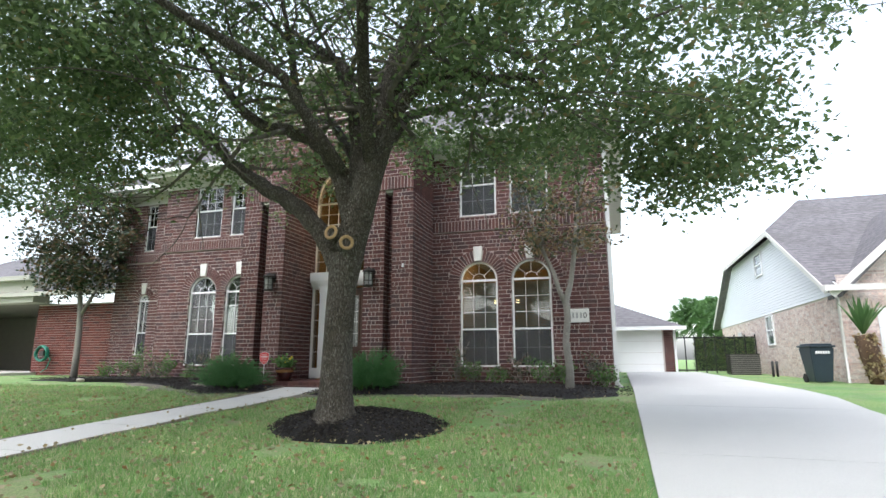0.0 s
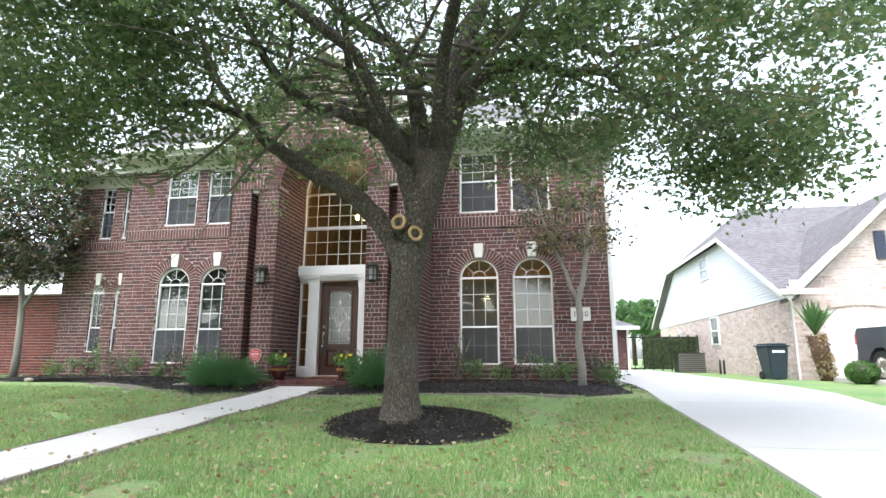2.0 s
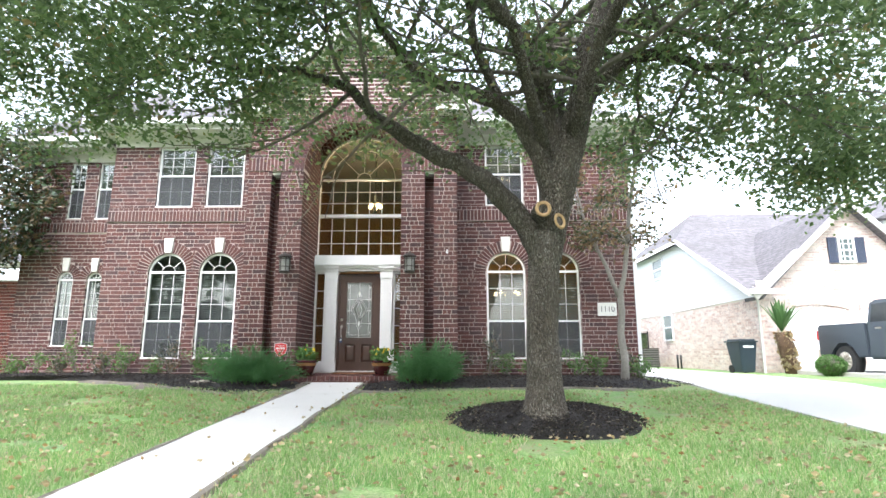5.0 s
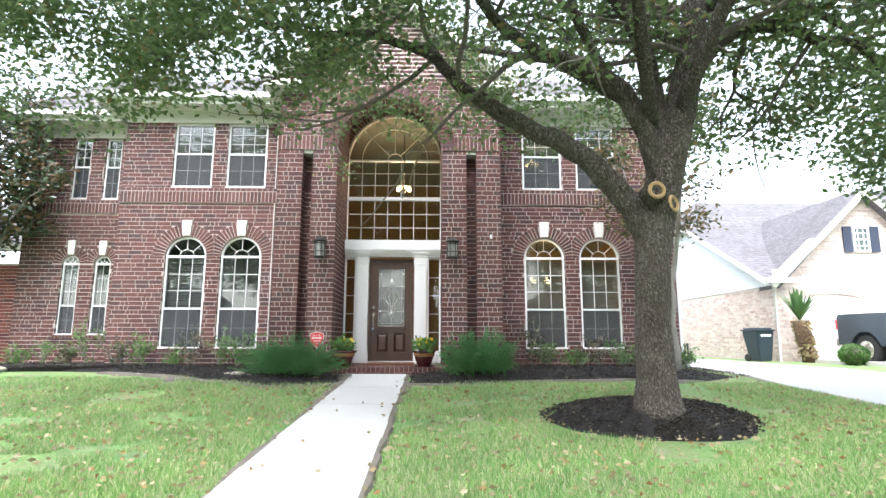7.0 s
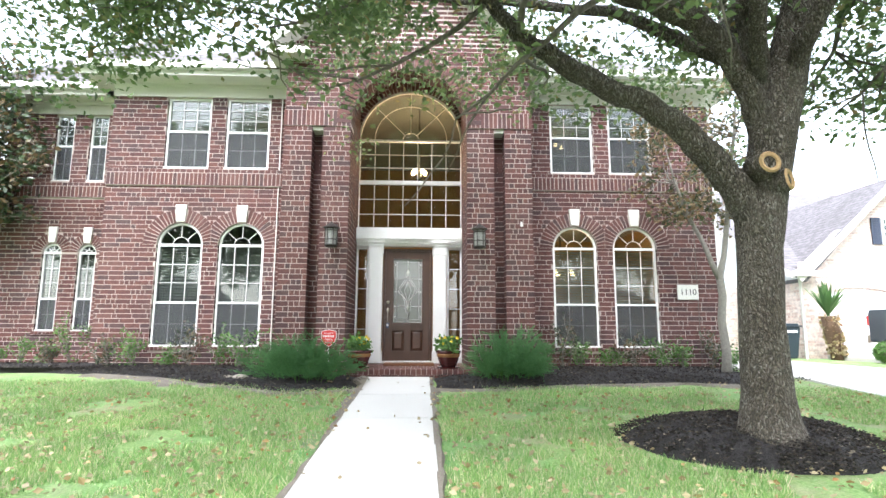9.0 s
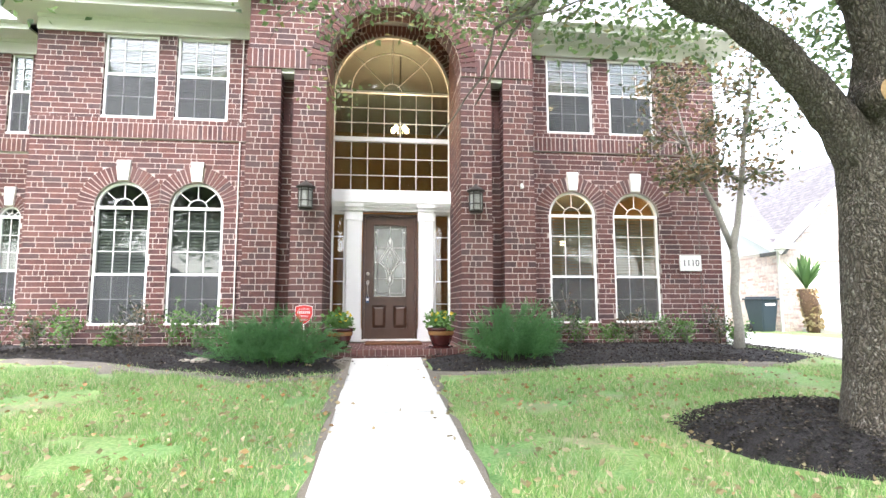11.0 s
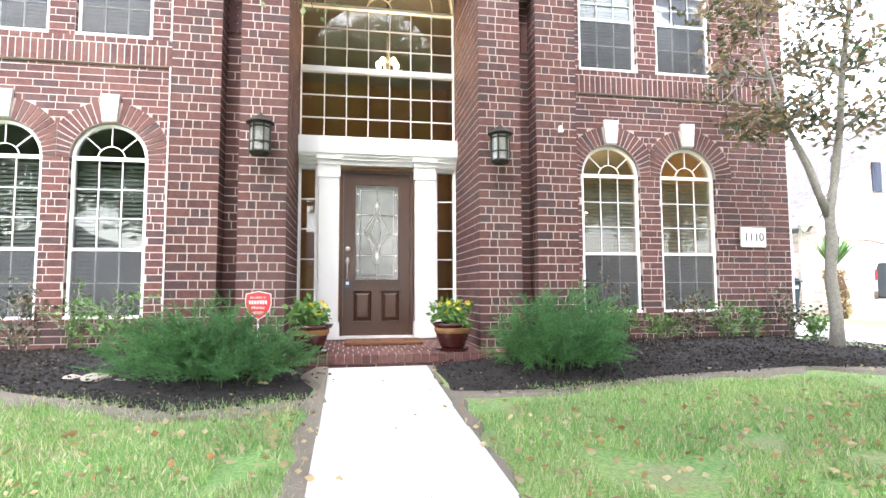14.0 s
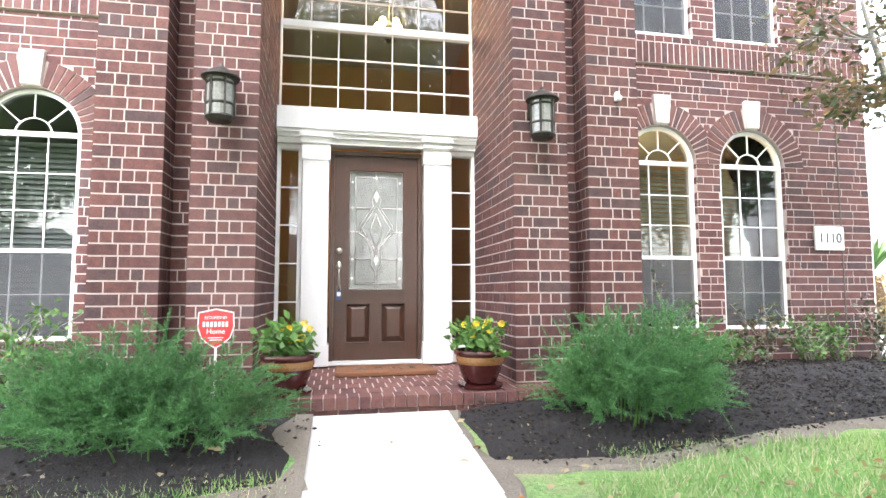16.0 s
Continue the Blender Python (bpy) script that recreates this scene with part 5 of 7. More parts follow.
def oak():
    t = thing("oak_tree", "broad oak with grey trunk and sawn limb scars in mulch", "tree", (0, 0, 0))
    rng = random.Random(4)
    Y = -5.94
    main = [((2.93, Y, -0.12), 0.27), ((2.93, Y, 0.05), 0.215), ((2.93, Y, 0.25), 0.185), ((2.93, Y, 0.8), 0.168), ((2.96, Y, 1.4), 0.165), ((3.0, Y, 1.75), 0.19), ((3.12, Y, 2.17), 0.175), ((3.19, Y, 2.48), 0.175), ((3.37, Y, 3.06), 0.155), ((3.51, Y, 3.56), 0.145), ((3.58, Y, 4.13), 0.12), ((3.86, Y, 4.8), 0.09), ((4.0, Y + 0.3, 5.7), 0.06), ((4.1, Y + 0.4, 6.7), 0.025)]
    limbs = [
        [((2.93, Y, 1.62), 0.13), ((2.82, Y - 0.02, 1.86), 0.13), ((2.69, Y, 2.05), 0.12), ((2.42, Y, 2.36), 0.11), ((2.11, Y, 2.6), 0.10), ((1.8, Y + 0.05, 2.75), 0.095), ((1.41, Y + 0.1, 3.02), 0.085), ((1.07, Y + 0.15, 3.27), 0.07), ((0.82, Y + 0.15, 3.6), 0.06), ((0.17, Y + 0.2, 3.89), 0.045), ((-0.6, Y + 0.4, 4.0), 0.035), ((-1.6, Y + 0.5, 4.3), 0.015)],
        [((3.08, Y - 0.03, 2.15), 0.11), ((3.03, Y - 0.06, 2.4), 0.11), ((2.96, Y - 0.08, 2.65), 0.10), ((2.74, Y - 0.1, 3.09), 0.095), ((2.51, Y - 0.1, 3.3), 0.09), ((2.16, Y - 0.1, 3.45), 0.08), ((1.8, Y - 0.12, 3.54), 0.07), ((1.41, Y - 0.15, 3.87), 0.06), ((1.07, Y - 0.2, 4.38), 0.045), ((0.8, Y - 0.5, 5.0), 0.02)],
        [((2.55, Y - 0.1, 3.28), 0.06), ((2.36, Y - 0.1, 3.73), 0.055), ((2.25, Y - 0.1, 3.99), 0.05), ((2.19, Y - 0.15, 4.52), 0.045), ((2.1, Y - 0.3, 5.2), 0.02)],
        [((3.15, Y + 0.03, 2.4), 0.12), ((3.10, Y + 0.05, 2.85), 0.12), ((3.10, Y + 0.05, 3.22), 0.105), ((3.0, Y + 0.05, 3.77), 0.095), ((2.89, Y + 0.1, 4.12), 0.08), ((2.7, Y + 0.15, 4.43), 0.07), ((2.26, Y + 0.2, 4.79), 0.055), ((1.6, Y + 0.4, 5.4), 0.02)],
        [((3.48, Y, 3.3), 0.09), ((3.61, Y - 0.02, 3.52), 0.09), ((3.8, Y - 0.05, 3.73), 0.08), ((4.09, Y - 0.08, 3.88), 0.075), ((4.45, Y - 0.1, 3.86), 0.065), ((4.76, Y - 0.1, 3.72), 0.055), ((5.23, Y - 0.1, 3.68), 0.045), ((5.43, Y - 0.1, 3.35), 0.02)],
        [((3.58, Y, 3.95), 0.07), ((3.74, Y, 4.13), 0.07), ((4.0, Y + 0.05, 4.35), 0.065), ((4.33, Y + 0.1, 4.38), 0.06), ((4.76, Y + 0.1, 4.27), 0.05), ((5.27, Y + 0.1, 4.0), 0.04), ((5.9, Y + 0.1, 4.1), 0.03), ((6.9, Y + 0.2, 4.4), 0.015)],
        [((3.3, Y - 0.05, 2.85), 0.08), ((3.5, Y - 0.7, 3.7), 0.07), ((3.9, Y - 1.6, 4.3), 0.05), ((4.6, Y - 2.8, 4.7), 0.025)],
        [((3.0, Y - 0.1, 2.75), 0.07), ((2.6, Y - 0.9, 3.7), 0.06), ((1.6, Y - 1.9, 4.3), 0.045), ((0.5, Y - 2.8, 4.6), 0.03), ((-0.8, Y - 3.4, 4.8), 0.012)],
        [((3.2, Y + 0.05, 2.8), 0.08), ((3.4, Y + 0.9, 3.9), 0.065), ((4.0, Y + 2.0, 4.6), 0.045), ((4.8, Y + 3.0, 5.2), 0.02)],
        [((3.05, Y + 0.1, 3.0), 0.07), ((2.2, Y + 0.9, 4.0), 0.06), ((1.2, Y + 1.7, 4.6), 0.045), ((0.0, Y + 2.3, 5.0), 0.02)],
    ]
    bm = bmesh.new()
    fine = []
    for (a, ra), (b, rb) in zip(main, main[1:]):
        for k in range(4):
            f = k / 4
            fine.append((tuple(Vector(a).lerp(Vector(b), f)), ra + (rb - ra) * f))
    tube(bm, [p for p, _ in fine], [r for _, r in fine], 28, 0.07)
    part("trunk", bm, BARK_OAK, t, "rough grey oak bark")
    segs, tips = [], []
    for li, l in enumerate(limbs):
        bm = bmesh.new()
        fine = []
        for (a, ra), (b, rb) in zip(l, l[1:]):
            for k in range(3):
                fine.append((tuple(Vector(a).lerp(Vector(b), k / 3) + Vector((0, 0, 0.015 * math.sin(k * 2.1 + li)))), ra + (rb - ra) * k / 3))
        fine.append(l[-1])
        tube(bm, [p for p, _ in fine], [r for _, r in fine], 12, 0.12)
        part("limb", bm, BARK_OAK, t)
        m = len(l)
        for j in range(max(2, m - 5), m):
            for _ in range(2 if j < m - 1 else 4):
                d = Vector((rng.gauss(0, 1), rng.gauss(0, 1), rng.gauss(0.15, 0.5)))
                grow(rng, l[j][0], d, rng.uniform(1.1, 1.9), l[j][1] * 0.45, 1, segs, tips)
    for j in (9, 10, 11, 12):
        for _ in range(4):
            d = Vector((rng.gauss(0, 1), rng.gauss(0, 1), rng.gauss(0.1, 0.5)))
            grow(rng, main[j][0], d, rng.uniform(1.2, 2.2), 0.04, 1, segs, tips)
    bm = bmesh.new()
    for pts, rad in segs:
        tube(bm, pts, rad, 5)
    part("twig", bm, BARK, t)["kind"] = "stuff"
    # leaf clumps: on the twigs and through the crown
    cl = [p for p in tips if p[2] > 2.9 and rng.random() < 0.24]
    extra = 0
    while extra < OAK_CLUMPS:
        x, y, z = rng.uniform(-1, 1), rng.uniform(-1, 1), rng.uniform(-1, 1)
        q = x * x + y * y + z * z
        if q > 1 or q < 0.38:
            continue
        p = (2.4 + 6.9 * x, -6.2 + 4.0 * y, 5.0 + 2.1 * z)
        if noise.noise(Vector(p) * 1.1) < 0.08 or p[2] < (3.2 if p[0] < 4 else 2.85) + 0.5 * noise.noise(Vector(p) * 0.6):
            continue
        if p[2] < 4.4 and p[1] < -6.1 and 0.8 < p[0] < 5.5 and rng.random() < 0.8:
            continue
        if 0.0 < p[0] < 5.5 and rng.random() < 0.45:
            extra += 1
            continue
        if p[0] > 4.0 and p[2] > 3.6 and rng.random() < 0.42:
            extra += 1
            continue
        cl.append(p)
        extra += 1
    for c, r, k in (((6.2, -7.6, 3.9), (1.6, 1.4, 0.9), 70), ((5.9, -6.0, 3.5), (1.9, 1.5, 0.95), 90), ((7.1, -5.0, 3.05), (1.1, 1.1, 0.8), 130), ((-0.6, -7.0, 5.2), (2.4, 1.6, 1.0), 160), ((-3.2, -5.8, 4.7), (1.8, 1.6, 1.1), 110), ((-5.6, -5.0, 4.3), (1.5, 1.3, 1.1), 110), ((0.3, -8.2, 6.4), (2.7, 1.6, 1.3), 300), ((-0.8, -7.2, 3.95), (1.9, 1.2, 0.7), 100), ((-3.6, -5.2, 4.0), (1.8, 1.4, 0.9), 110)):
        while k:
            q = Vector((rng.uniform(-1, 1), rng.uniform(-1, 1), rng.uniform(-1, 1)))
            p = (c[0] + q.x * r[0], c[1] + q.y * r[1], c[2] + q.z * r[2])
            if q.length < 1 and noise.noise(Vector(p) * 1.3) > -0.05:
                cl.append(p)
                k -= 1
    leaves("crown", cl, 52, (0.2, 0.2, 0.12), 0.085, OAK_LEAF, t, "dense small dark green leaves", 3, 0.1, 0.28)
    for n, (x, z, ax, tilt) in enumerate(KNOTS):
        dx, dy = math.sin(radians(ax)), -math.cos(radians(ax))
        bm = bmesh.new()
        c = Vector((2.95, Y, z))
        out = Vector((dx, dy, 0.12)).normalized()
        tube(bm, [c + out * 0.08, c + out * 0.27], [0.12, 0.088], 18, 0.1)
        part("limb_scar", bm, BARK_OAK, t)
        bm = bmesh.new()
        u = out.cross(Vector((0, 0, 1))).normalized()
        w = u.cross(out)
        rows = []
        for r, o in ((0.086, 0.272), (0.072, 0.288), (0.055, 0.282), (0.045, 0.265), (0.001, 0.26)):
            rows.append([bm.verts.new(c + out * o + u * (r * math.cos(2 * PI * k / 18)) + w * (r * 1.05 * math.sin(2 * PI * k / 18))) for k in range(18)])
        for a, b in zip(rows, rows[1:]):
            for k in range(18):
                bm.faces.new((a[k], a[(k + 1) % 18], b[(k + 1) % 18], b[k]))
        part("cut_face", bm, CUT, t, "pale sawn ring scar")


OAK_CLUMPS = 1000
KNOTS = ((2.9, 2.0, -3, 0.0), (3.1, 1.88, 37, 0.0))


def magnolia(name, x, y, h, trunk, label, seed, spread, n, mat, bark, centre_z, rad, leaf=0.12, fork=()):
    t = thing(name, label, "tree", (x, y, ground_z(x, y)))
    rng = random.Random(seed)
    bm = bmesh.new()
    tube(bm, [(p[0], p[1], p[2]) for p in trunk], [p[3] for p in trunk], 10, 0.2)
    if fork:
        tube(bm, [p[:3] for p in fork], [p[3] for p in fork], 8, 0.2)
    part("trunk", bm, bark, t)
    segs, tips = [], []
    for p in list(trunk[(6 if leaf < 0.1 else 4):]) + list(fork[3:]):
        for _ in range(4):
            a = rng.uniform(0, 2 * PI)
            grow(rng, p[:3], (math.cos(a), math.sin(a), rng.uniform(0.2, 0.9)), rng.uniform(0.7, 1.3) * spread, p[3] * 0.5, 1, segs, tips, 0.3, 0.3)
    bm = bmesh.new()
    for pts, r in segs:
        tube(bm, pts, r, 5)
    part("branch", bm, bark, t)["kind"] = "stuff"
    cl = [p for p in tips if p[2] > centre_z - rad[2] and (leaf > 0.1 or rng.random() < 0.5)]
    while len(cl) < n:
        p = Vector((rng.uniform(-1, 1), rng.uniform(-1, 1), rng.uniform(-1, 1)))
        if p.length > 1 or p.length < 0.3:
            continue
        q = (trunk[-2][0] + p.x * rad[0], trunk[-2][1] + p.y * rad[1], centre_z + p.z * rad[2])
        if noise.noise(Vector(q) * 1.5 + Vector((seed, 0, 0))) < -0.1:
            continue
        cl.append(q)
    leaves("crown", cl, 12, (0.14, 0.14, 0.12), leaf, mat, t, "large glossy leaves, some browned", seed, 0.15, 0.27)


def feather_bush(x, y, r, h, label, seed, lean):
    """Arching stems that carry soft plumes of fine needles."""
    t = thing("feathery_shrub", label, "shrub", (x, y, ground_z(x, y)), "feathery shrubs")
    rng = np.random.default_rng(seed)
    stems = bmesh.new()
    pts, dirs, size = [], [], []
    for k in range(240):
        a, e = rng.uniform(0, 2 * PI), rng.uniform(0.05, 1.0) ** 0.6
        out = np.array((math.cos(a) * r[0] * e, math.sin(a) * r[1] * e, 0))
        top = h * (1.0 - 0.42 * e ** 2) * rng.uniform(0.35, 1.12)
        base = out * 0.5
        tip = out * rng.uniform(0.85, 1.1) + np.array((lean * top * 0.5, 0, top))
        mid = out * 0.62 + np.array((lean * top * 0.2, 0, top * 0.62))
        line = [(1 - f) ** 2 * base + 2 * f * (1 - f) * mid + f * f * tip for f in np.linspace(0, 1, 8)]
        if k % 8 == 0:
            tube(stems, [tuple(p) for p in line], [0.006 - 0.0006 * i for i in range(8)], 4)
        for q in range(8):
            f = rng.uniform(0.35, 0.95)
            i = min(6, int(f * 7))
            start = line[i] + (line[i + 1] - line[i]) * (f * 7 - i)
            d = line[i + 1] - line[i]
            d = d / np.linalg.norm(d) + rng.normal(0, 0.55, 3) * (1, 1, 0.6)
            d /= np.linalg.norm(d)
            L = rng.uniform(0.10, 0.22)
            n = 72
            g = rng.uniform(0, 1, n)
            c = start + np.outer(g * L, d) + np.outer(g * g, (0, 0, -0.035))
            v = d * 0.9 + rng.normal(0, 0.62, (n, 3))
            v /= np.linalg.norm(v, axis=1)[:, None]
            pts.append(c)
            dirs.append(v)
            size.append((1.05 - 0.7 * g) * rng.uniform(0.024, 0.05, n))
    c, v, L = np.concatenate(pts), np.concatenate(dirs), np.concatenate(size)
    c[:, 2] = np.maximum(c[:, 2], 0.03)
    w = np.cross(v, rng.normal(0, 1, (len(c), 3)))
    w *= 0.0021 / np.linalg.norm(w, axis=1)[:, None]
    verts = np.stack([c - w, c + w, c + v * L[:, None]], 1).reshape(-1, 3)
    part("stem", stems, GREEN, t)["kind"] = "stuff"
    f = arrays("foliage", verts.tolist(), np.arange(len(verts)).reshape(-1, 3).tolist(), FEATHER, t, "fine feathery green foliage")
    f["kind"] = "stuff"


def flower_pot(x, y, z):
    p = thing("flower_pot", "oxblood glazed pot of yellow flowers on the brick porch", "flower pot", (x, y, z), "porch pots")
    bm = bmesh.new()
    lathe(bm, [(0.12, 0.0), (0.165, 0.01), (0.17, 0.03), (0.13, 0.03)], 22)
    part("saucer", bm, POT, p)
    bm = bmesh.new()
    lathe(bm, [(0.10, 0.025), (0.125, 0.05), (0.155, 0.13), (0.175, 0.205), (0.18, 0.24), (0.198, 0.25), (0.20, 0.275), (0.185, 0.28), (0.172, 0.262)], 26)
    for f in bm.faces:
        f.smooth = True
    part("pot", bm, POT, p)
    bm = bmesh.new()
    lathe(bm, [(0.172, 0.178), (0.182, 0.20), (0.185, 0.225), (0.178, 0.236)], 26)
    part("band", bm, POT_BAND, p, "ochre band")
    bm = bmesh.new()
    lathe(bm, [(0.17, 0.24), (0.17, 0.255)], 18)
    part("soil", bm, SOIL, p)
    rng = random.Random(int(x * 10))
    cl = [(rng.gauss(0, 0.075), rng.gauss(0, 0.075), 0.34 + rng.uniform(-0.06, 0.10)) for _ in range(45)]
    leaves("foliage", cl, 12, (0.035, 0.035, 0.03), 0.075, GREEN, p, "bright green leaves", 5, -0.3, 0.3)
    for k in range(11):
        bm = bmesh.new()
        a, r = rng.uniform(0, 2 * PI), rng.uniform(0.03, 0.17)
        c = (r * math.cos(a), r * math.sin(a) - 0.03, 0.43 + rng.uniform(-0.05, 0.06))
        for i in range(7):
            b = 2 * PI * i / 7
            v = [bm.verts.new(q) for q in (c, (c[0] + 0.026 * math.cos(b), c[1] + 0.01 * math.sin(b) - 0.006, c[2] + 0.026 * math.sin(b)), (c[0] + 0.026 * math.cos(b + 0.7), c[1] - 0.012, c[2] + 0.026 * math.sin(b + 0.7)))]
            bm.faces.new(v)
        part("flower", bm, YELLOW, p)


def security_sign(x, y):
    z = ground_z(x, y)
    s = thing("security_sign", "red shield-shaped yard sign with white lettering on a stake", "sign", (x, y, z))
    bm = bmesh.new()
    box(bm, -0.008, 0.008, 0.0, 0.008, -0.1, 0.52)
    part("stake", bm, WHITE, s)

    def shield(k, zc):
        pts = [(-0.115, 0.10), (-0.06, 0.112), (0.0, 0.125), (0.06, 0.112), (0.115, 0.10), (0.12, 0.0), (0.095, -0.075), (0.04, -0.125), (0, -0.145), (-0.04, -0.125), (-0.095, -0.075), (-0.12, 0.0)]
        return [(a * k, b * k + zc) for a, b in pts]
    zc = 0.61
    bm = bmesh.new()
    prism(bm, shield(1.0, zc), -0.004, 0.0)
    part("rim", bm, WHITE, s, "white border")
    bm = bmesh.new()
    prism(bm, shield(0.93, zc), -0.007, -0.0041)
    part("panel", bm, RED, s)
    text_part("small_words", "SECURED BY", 0.026, WHITE, s, (0, -0.0085, zc + 0.055))
    text_part("word", "Home", 0.048, WHITE, s, (0, -0.0085, zc - 0.045))
    boxes("word_bar", [(-0.085 + i * 0.0245, -0.085 + i * 0.0245 + 0.016, -0.009, -0.0071, zc + 0.002, zc + 0.036) for i in range(7)], WHITE, s, "white letter bars")
    boxes("small_bars", [(-0.05, 0.05, -0.009, -0.0071, zc - 0.075, zc - 0.069), (-0.04, 0.04, -0.009, -0.0071, zc - 0.09, zc - 0.084)], WHITE, s)


def small_things():
    rng = random.Random(9)
    # security light on the pillar
    l = thing("motion_sensor", "small white sensor fixed to a brick pillar", "sensor", (1.88, YA - 0.01, 2.47))
    l.scale = (0.75, 0.75, 0.75)
    bm = bmesh.new()
    bmesh.ops.create_uvsphere(bm, u_segments=10, v_segments=7, radius=0.035, matrix=Matrix.Translation((0, -0.06, 0)))
    box(bm, -0.02, 0.02, -0.05, 0.01, -0.02, 0.08)
    bmesh.ops.bevel(bm, geom=[e for e in bm.edges if e.calc_length() > 0.03], offset=0.004, segments=1, affect="EDGES")
    part("housing", bm, WHITE, l)
    # rocks in the bed
    for x, y, s in ((-2.35, -2.0, 0.13), (-2.55, -1.95, 0.09), (-2.15, -2.1, 0.07), (-7.0, -0.9, 0.10)):
        r = thing("rock", "weathered tan rock lying on the mulch", "rock", (x, y, ground_z(x, y) + 0.05), "bed rocks")
        bm = bmesh.new()
        bmesh.ops.create_icosphere(bm, subdivisions=2, radius=s)
        for v in bm.verts:
            v.co.z *= 0.55
            v.co *= 1 + 0.35 * noise.noise(v.co * 6 + Vector((x, y, 0)))
        part("stone", bm, plain("tan rock", (0.25, 0.22, 0.17), (0.4, 0.36, 0.3), 0.9), r)
    # low thin plants at the foot of the wall
    spots = [(-5.1, -0.5), (-4.7, -0.45), (-4.2, -0.4), (-3.75, -0.45), (-3.3, -0.4), (-2.9, -0.5), (2.75, -0.45), (3.1, -0.4), (3.6, -0.45), (4.1, -0.4), (4.5, -0.5), (4.95, -0.4), (5.45, -0.4), (5.7, -0.6)]
    spots += [(-6.1, 0.2), (-6.6, 0.35), (-7.1, 0.3), (-7.6, 0.3)]
    for i, (x, y) in enumerate(spots):
        h = rng.uniform(0.3, 0.75)
        b = thing("rose_bush", "thin straggly shrub with sparse leaves beside the brick wall", "shrub", (x, y, ground_z(x, y)), "wall shrubs")
        segs, tips = [], []
        for _ in range(6):
            grow(rng, (0, 0, 0), (rng.gauss(0, 0.4), rng.gauss(0, 0.25), 1), h, 0.006, 1, segs, tips, 0.3, 0.3)
        bm = bmesh.new()
        for pts, rad in segs:
            tube(bm, pts, rad, 3)
        part("stem", bm, BARK_PALE, b)["kind"] = "stuff"
        leaves("leaves", tips, 3, (0.03, 0.03, 0.03), 0.045, GREEN if i % 3 else MAGNOLIA, b, "sparse leaves", i)


def turf():
    """Blades of grass near the walk, and dry leaves; one object each."""
    rng = np.random.default_rng(21)
    n = 640000
    y = -1.9 - 10.4 * rng.uniform(0, 1, n) ** 0.8
    x = rng.uniform(-8.5, 6.15, n)
    ok = ~((x > -0.6) & (x < 0.42))
    ok &= ~(((x - 3.0) / 1.1) ** 2 + ((y + 5.55) / 0.9) ** 2 < 1)
    ok &= ~((x > 0.4) & (y > -2.5)) & ~((x < -0.6) & (y > -2.6 + np.clip((-1.5 - x) * 0.42, 0, 1.7)))
    bare = np.array([noise.noise((a * 0.8, b * 0.8, 7)) + 0.5 * noise.noise((a * 2.7, b * 2.7, 2)) for a, b in zip(x, y)])
    ok &= bare < 0.28
    ok &= (np.abs(x + 0.09) > 0.62) | (rng.uniform(0, 1, n) < 0.35)
    x, y = x[ok], y[ok]
    n = len(x)
    z = np.array([ground_z(a, b) + 0.025 * noise.noise((a * 0.9, b * 0.9, 0)) for a, b in zip(x, y)])
    a = rng.uniform(0, 2 * PI, n)
    h = rng.uniform(0.025, 0.07, n)
    lean = rng.normal(0, 0.025, (n, 2))
    w = 0.004
    p0 = np.stack([x - w * np.cos(a), y - w * np.sin(a), z - 0.005], 1)
    p1 = np.stack([x + w * np.cos(a), y + w * np.sin(a), z - 0.005], 1)
    p2 = np.stack([x + lean[:, 0], y + lean[:, 1], z + h], 1)
    verts = np.stack([p0, p1, p2], 1).reshape(-1, 3)
    faces = np.arange(n * 3).reshape(-1, 3)
    g = arrays("grass", verts.tolist(), faces.tolist(), GRASS)
    tagged(g, "short green lawn grass with dry tufts", "grass", kind="stuff")
    pts = []
    r2 = random.Random(5)
    while len(pts) < 9000:
        px, py = r2.uniform(-8, 6.1), r2.uniform(-11.5, -1.8)
        if -0.55 < px < 0.37 and r2.random() > 0.05:
            continue
        if py > -3.0 and r2.random() > 0.2:
            continue
        pts.append((px, py, ground_z(px, py) + 0.045))
    d = leaves("dry_leaves", pts, 1, (0.02, 0.02, 0.004), 0.05, DRY, None, "", 8, 0, 0.33, 0.15)
    tagged(d, "fallen dry brown and yellow leaves on the lawn", "leaves")


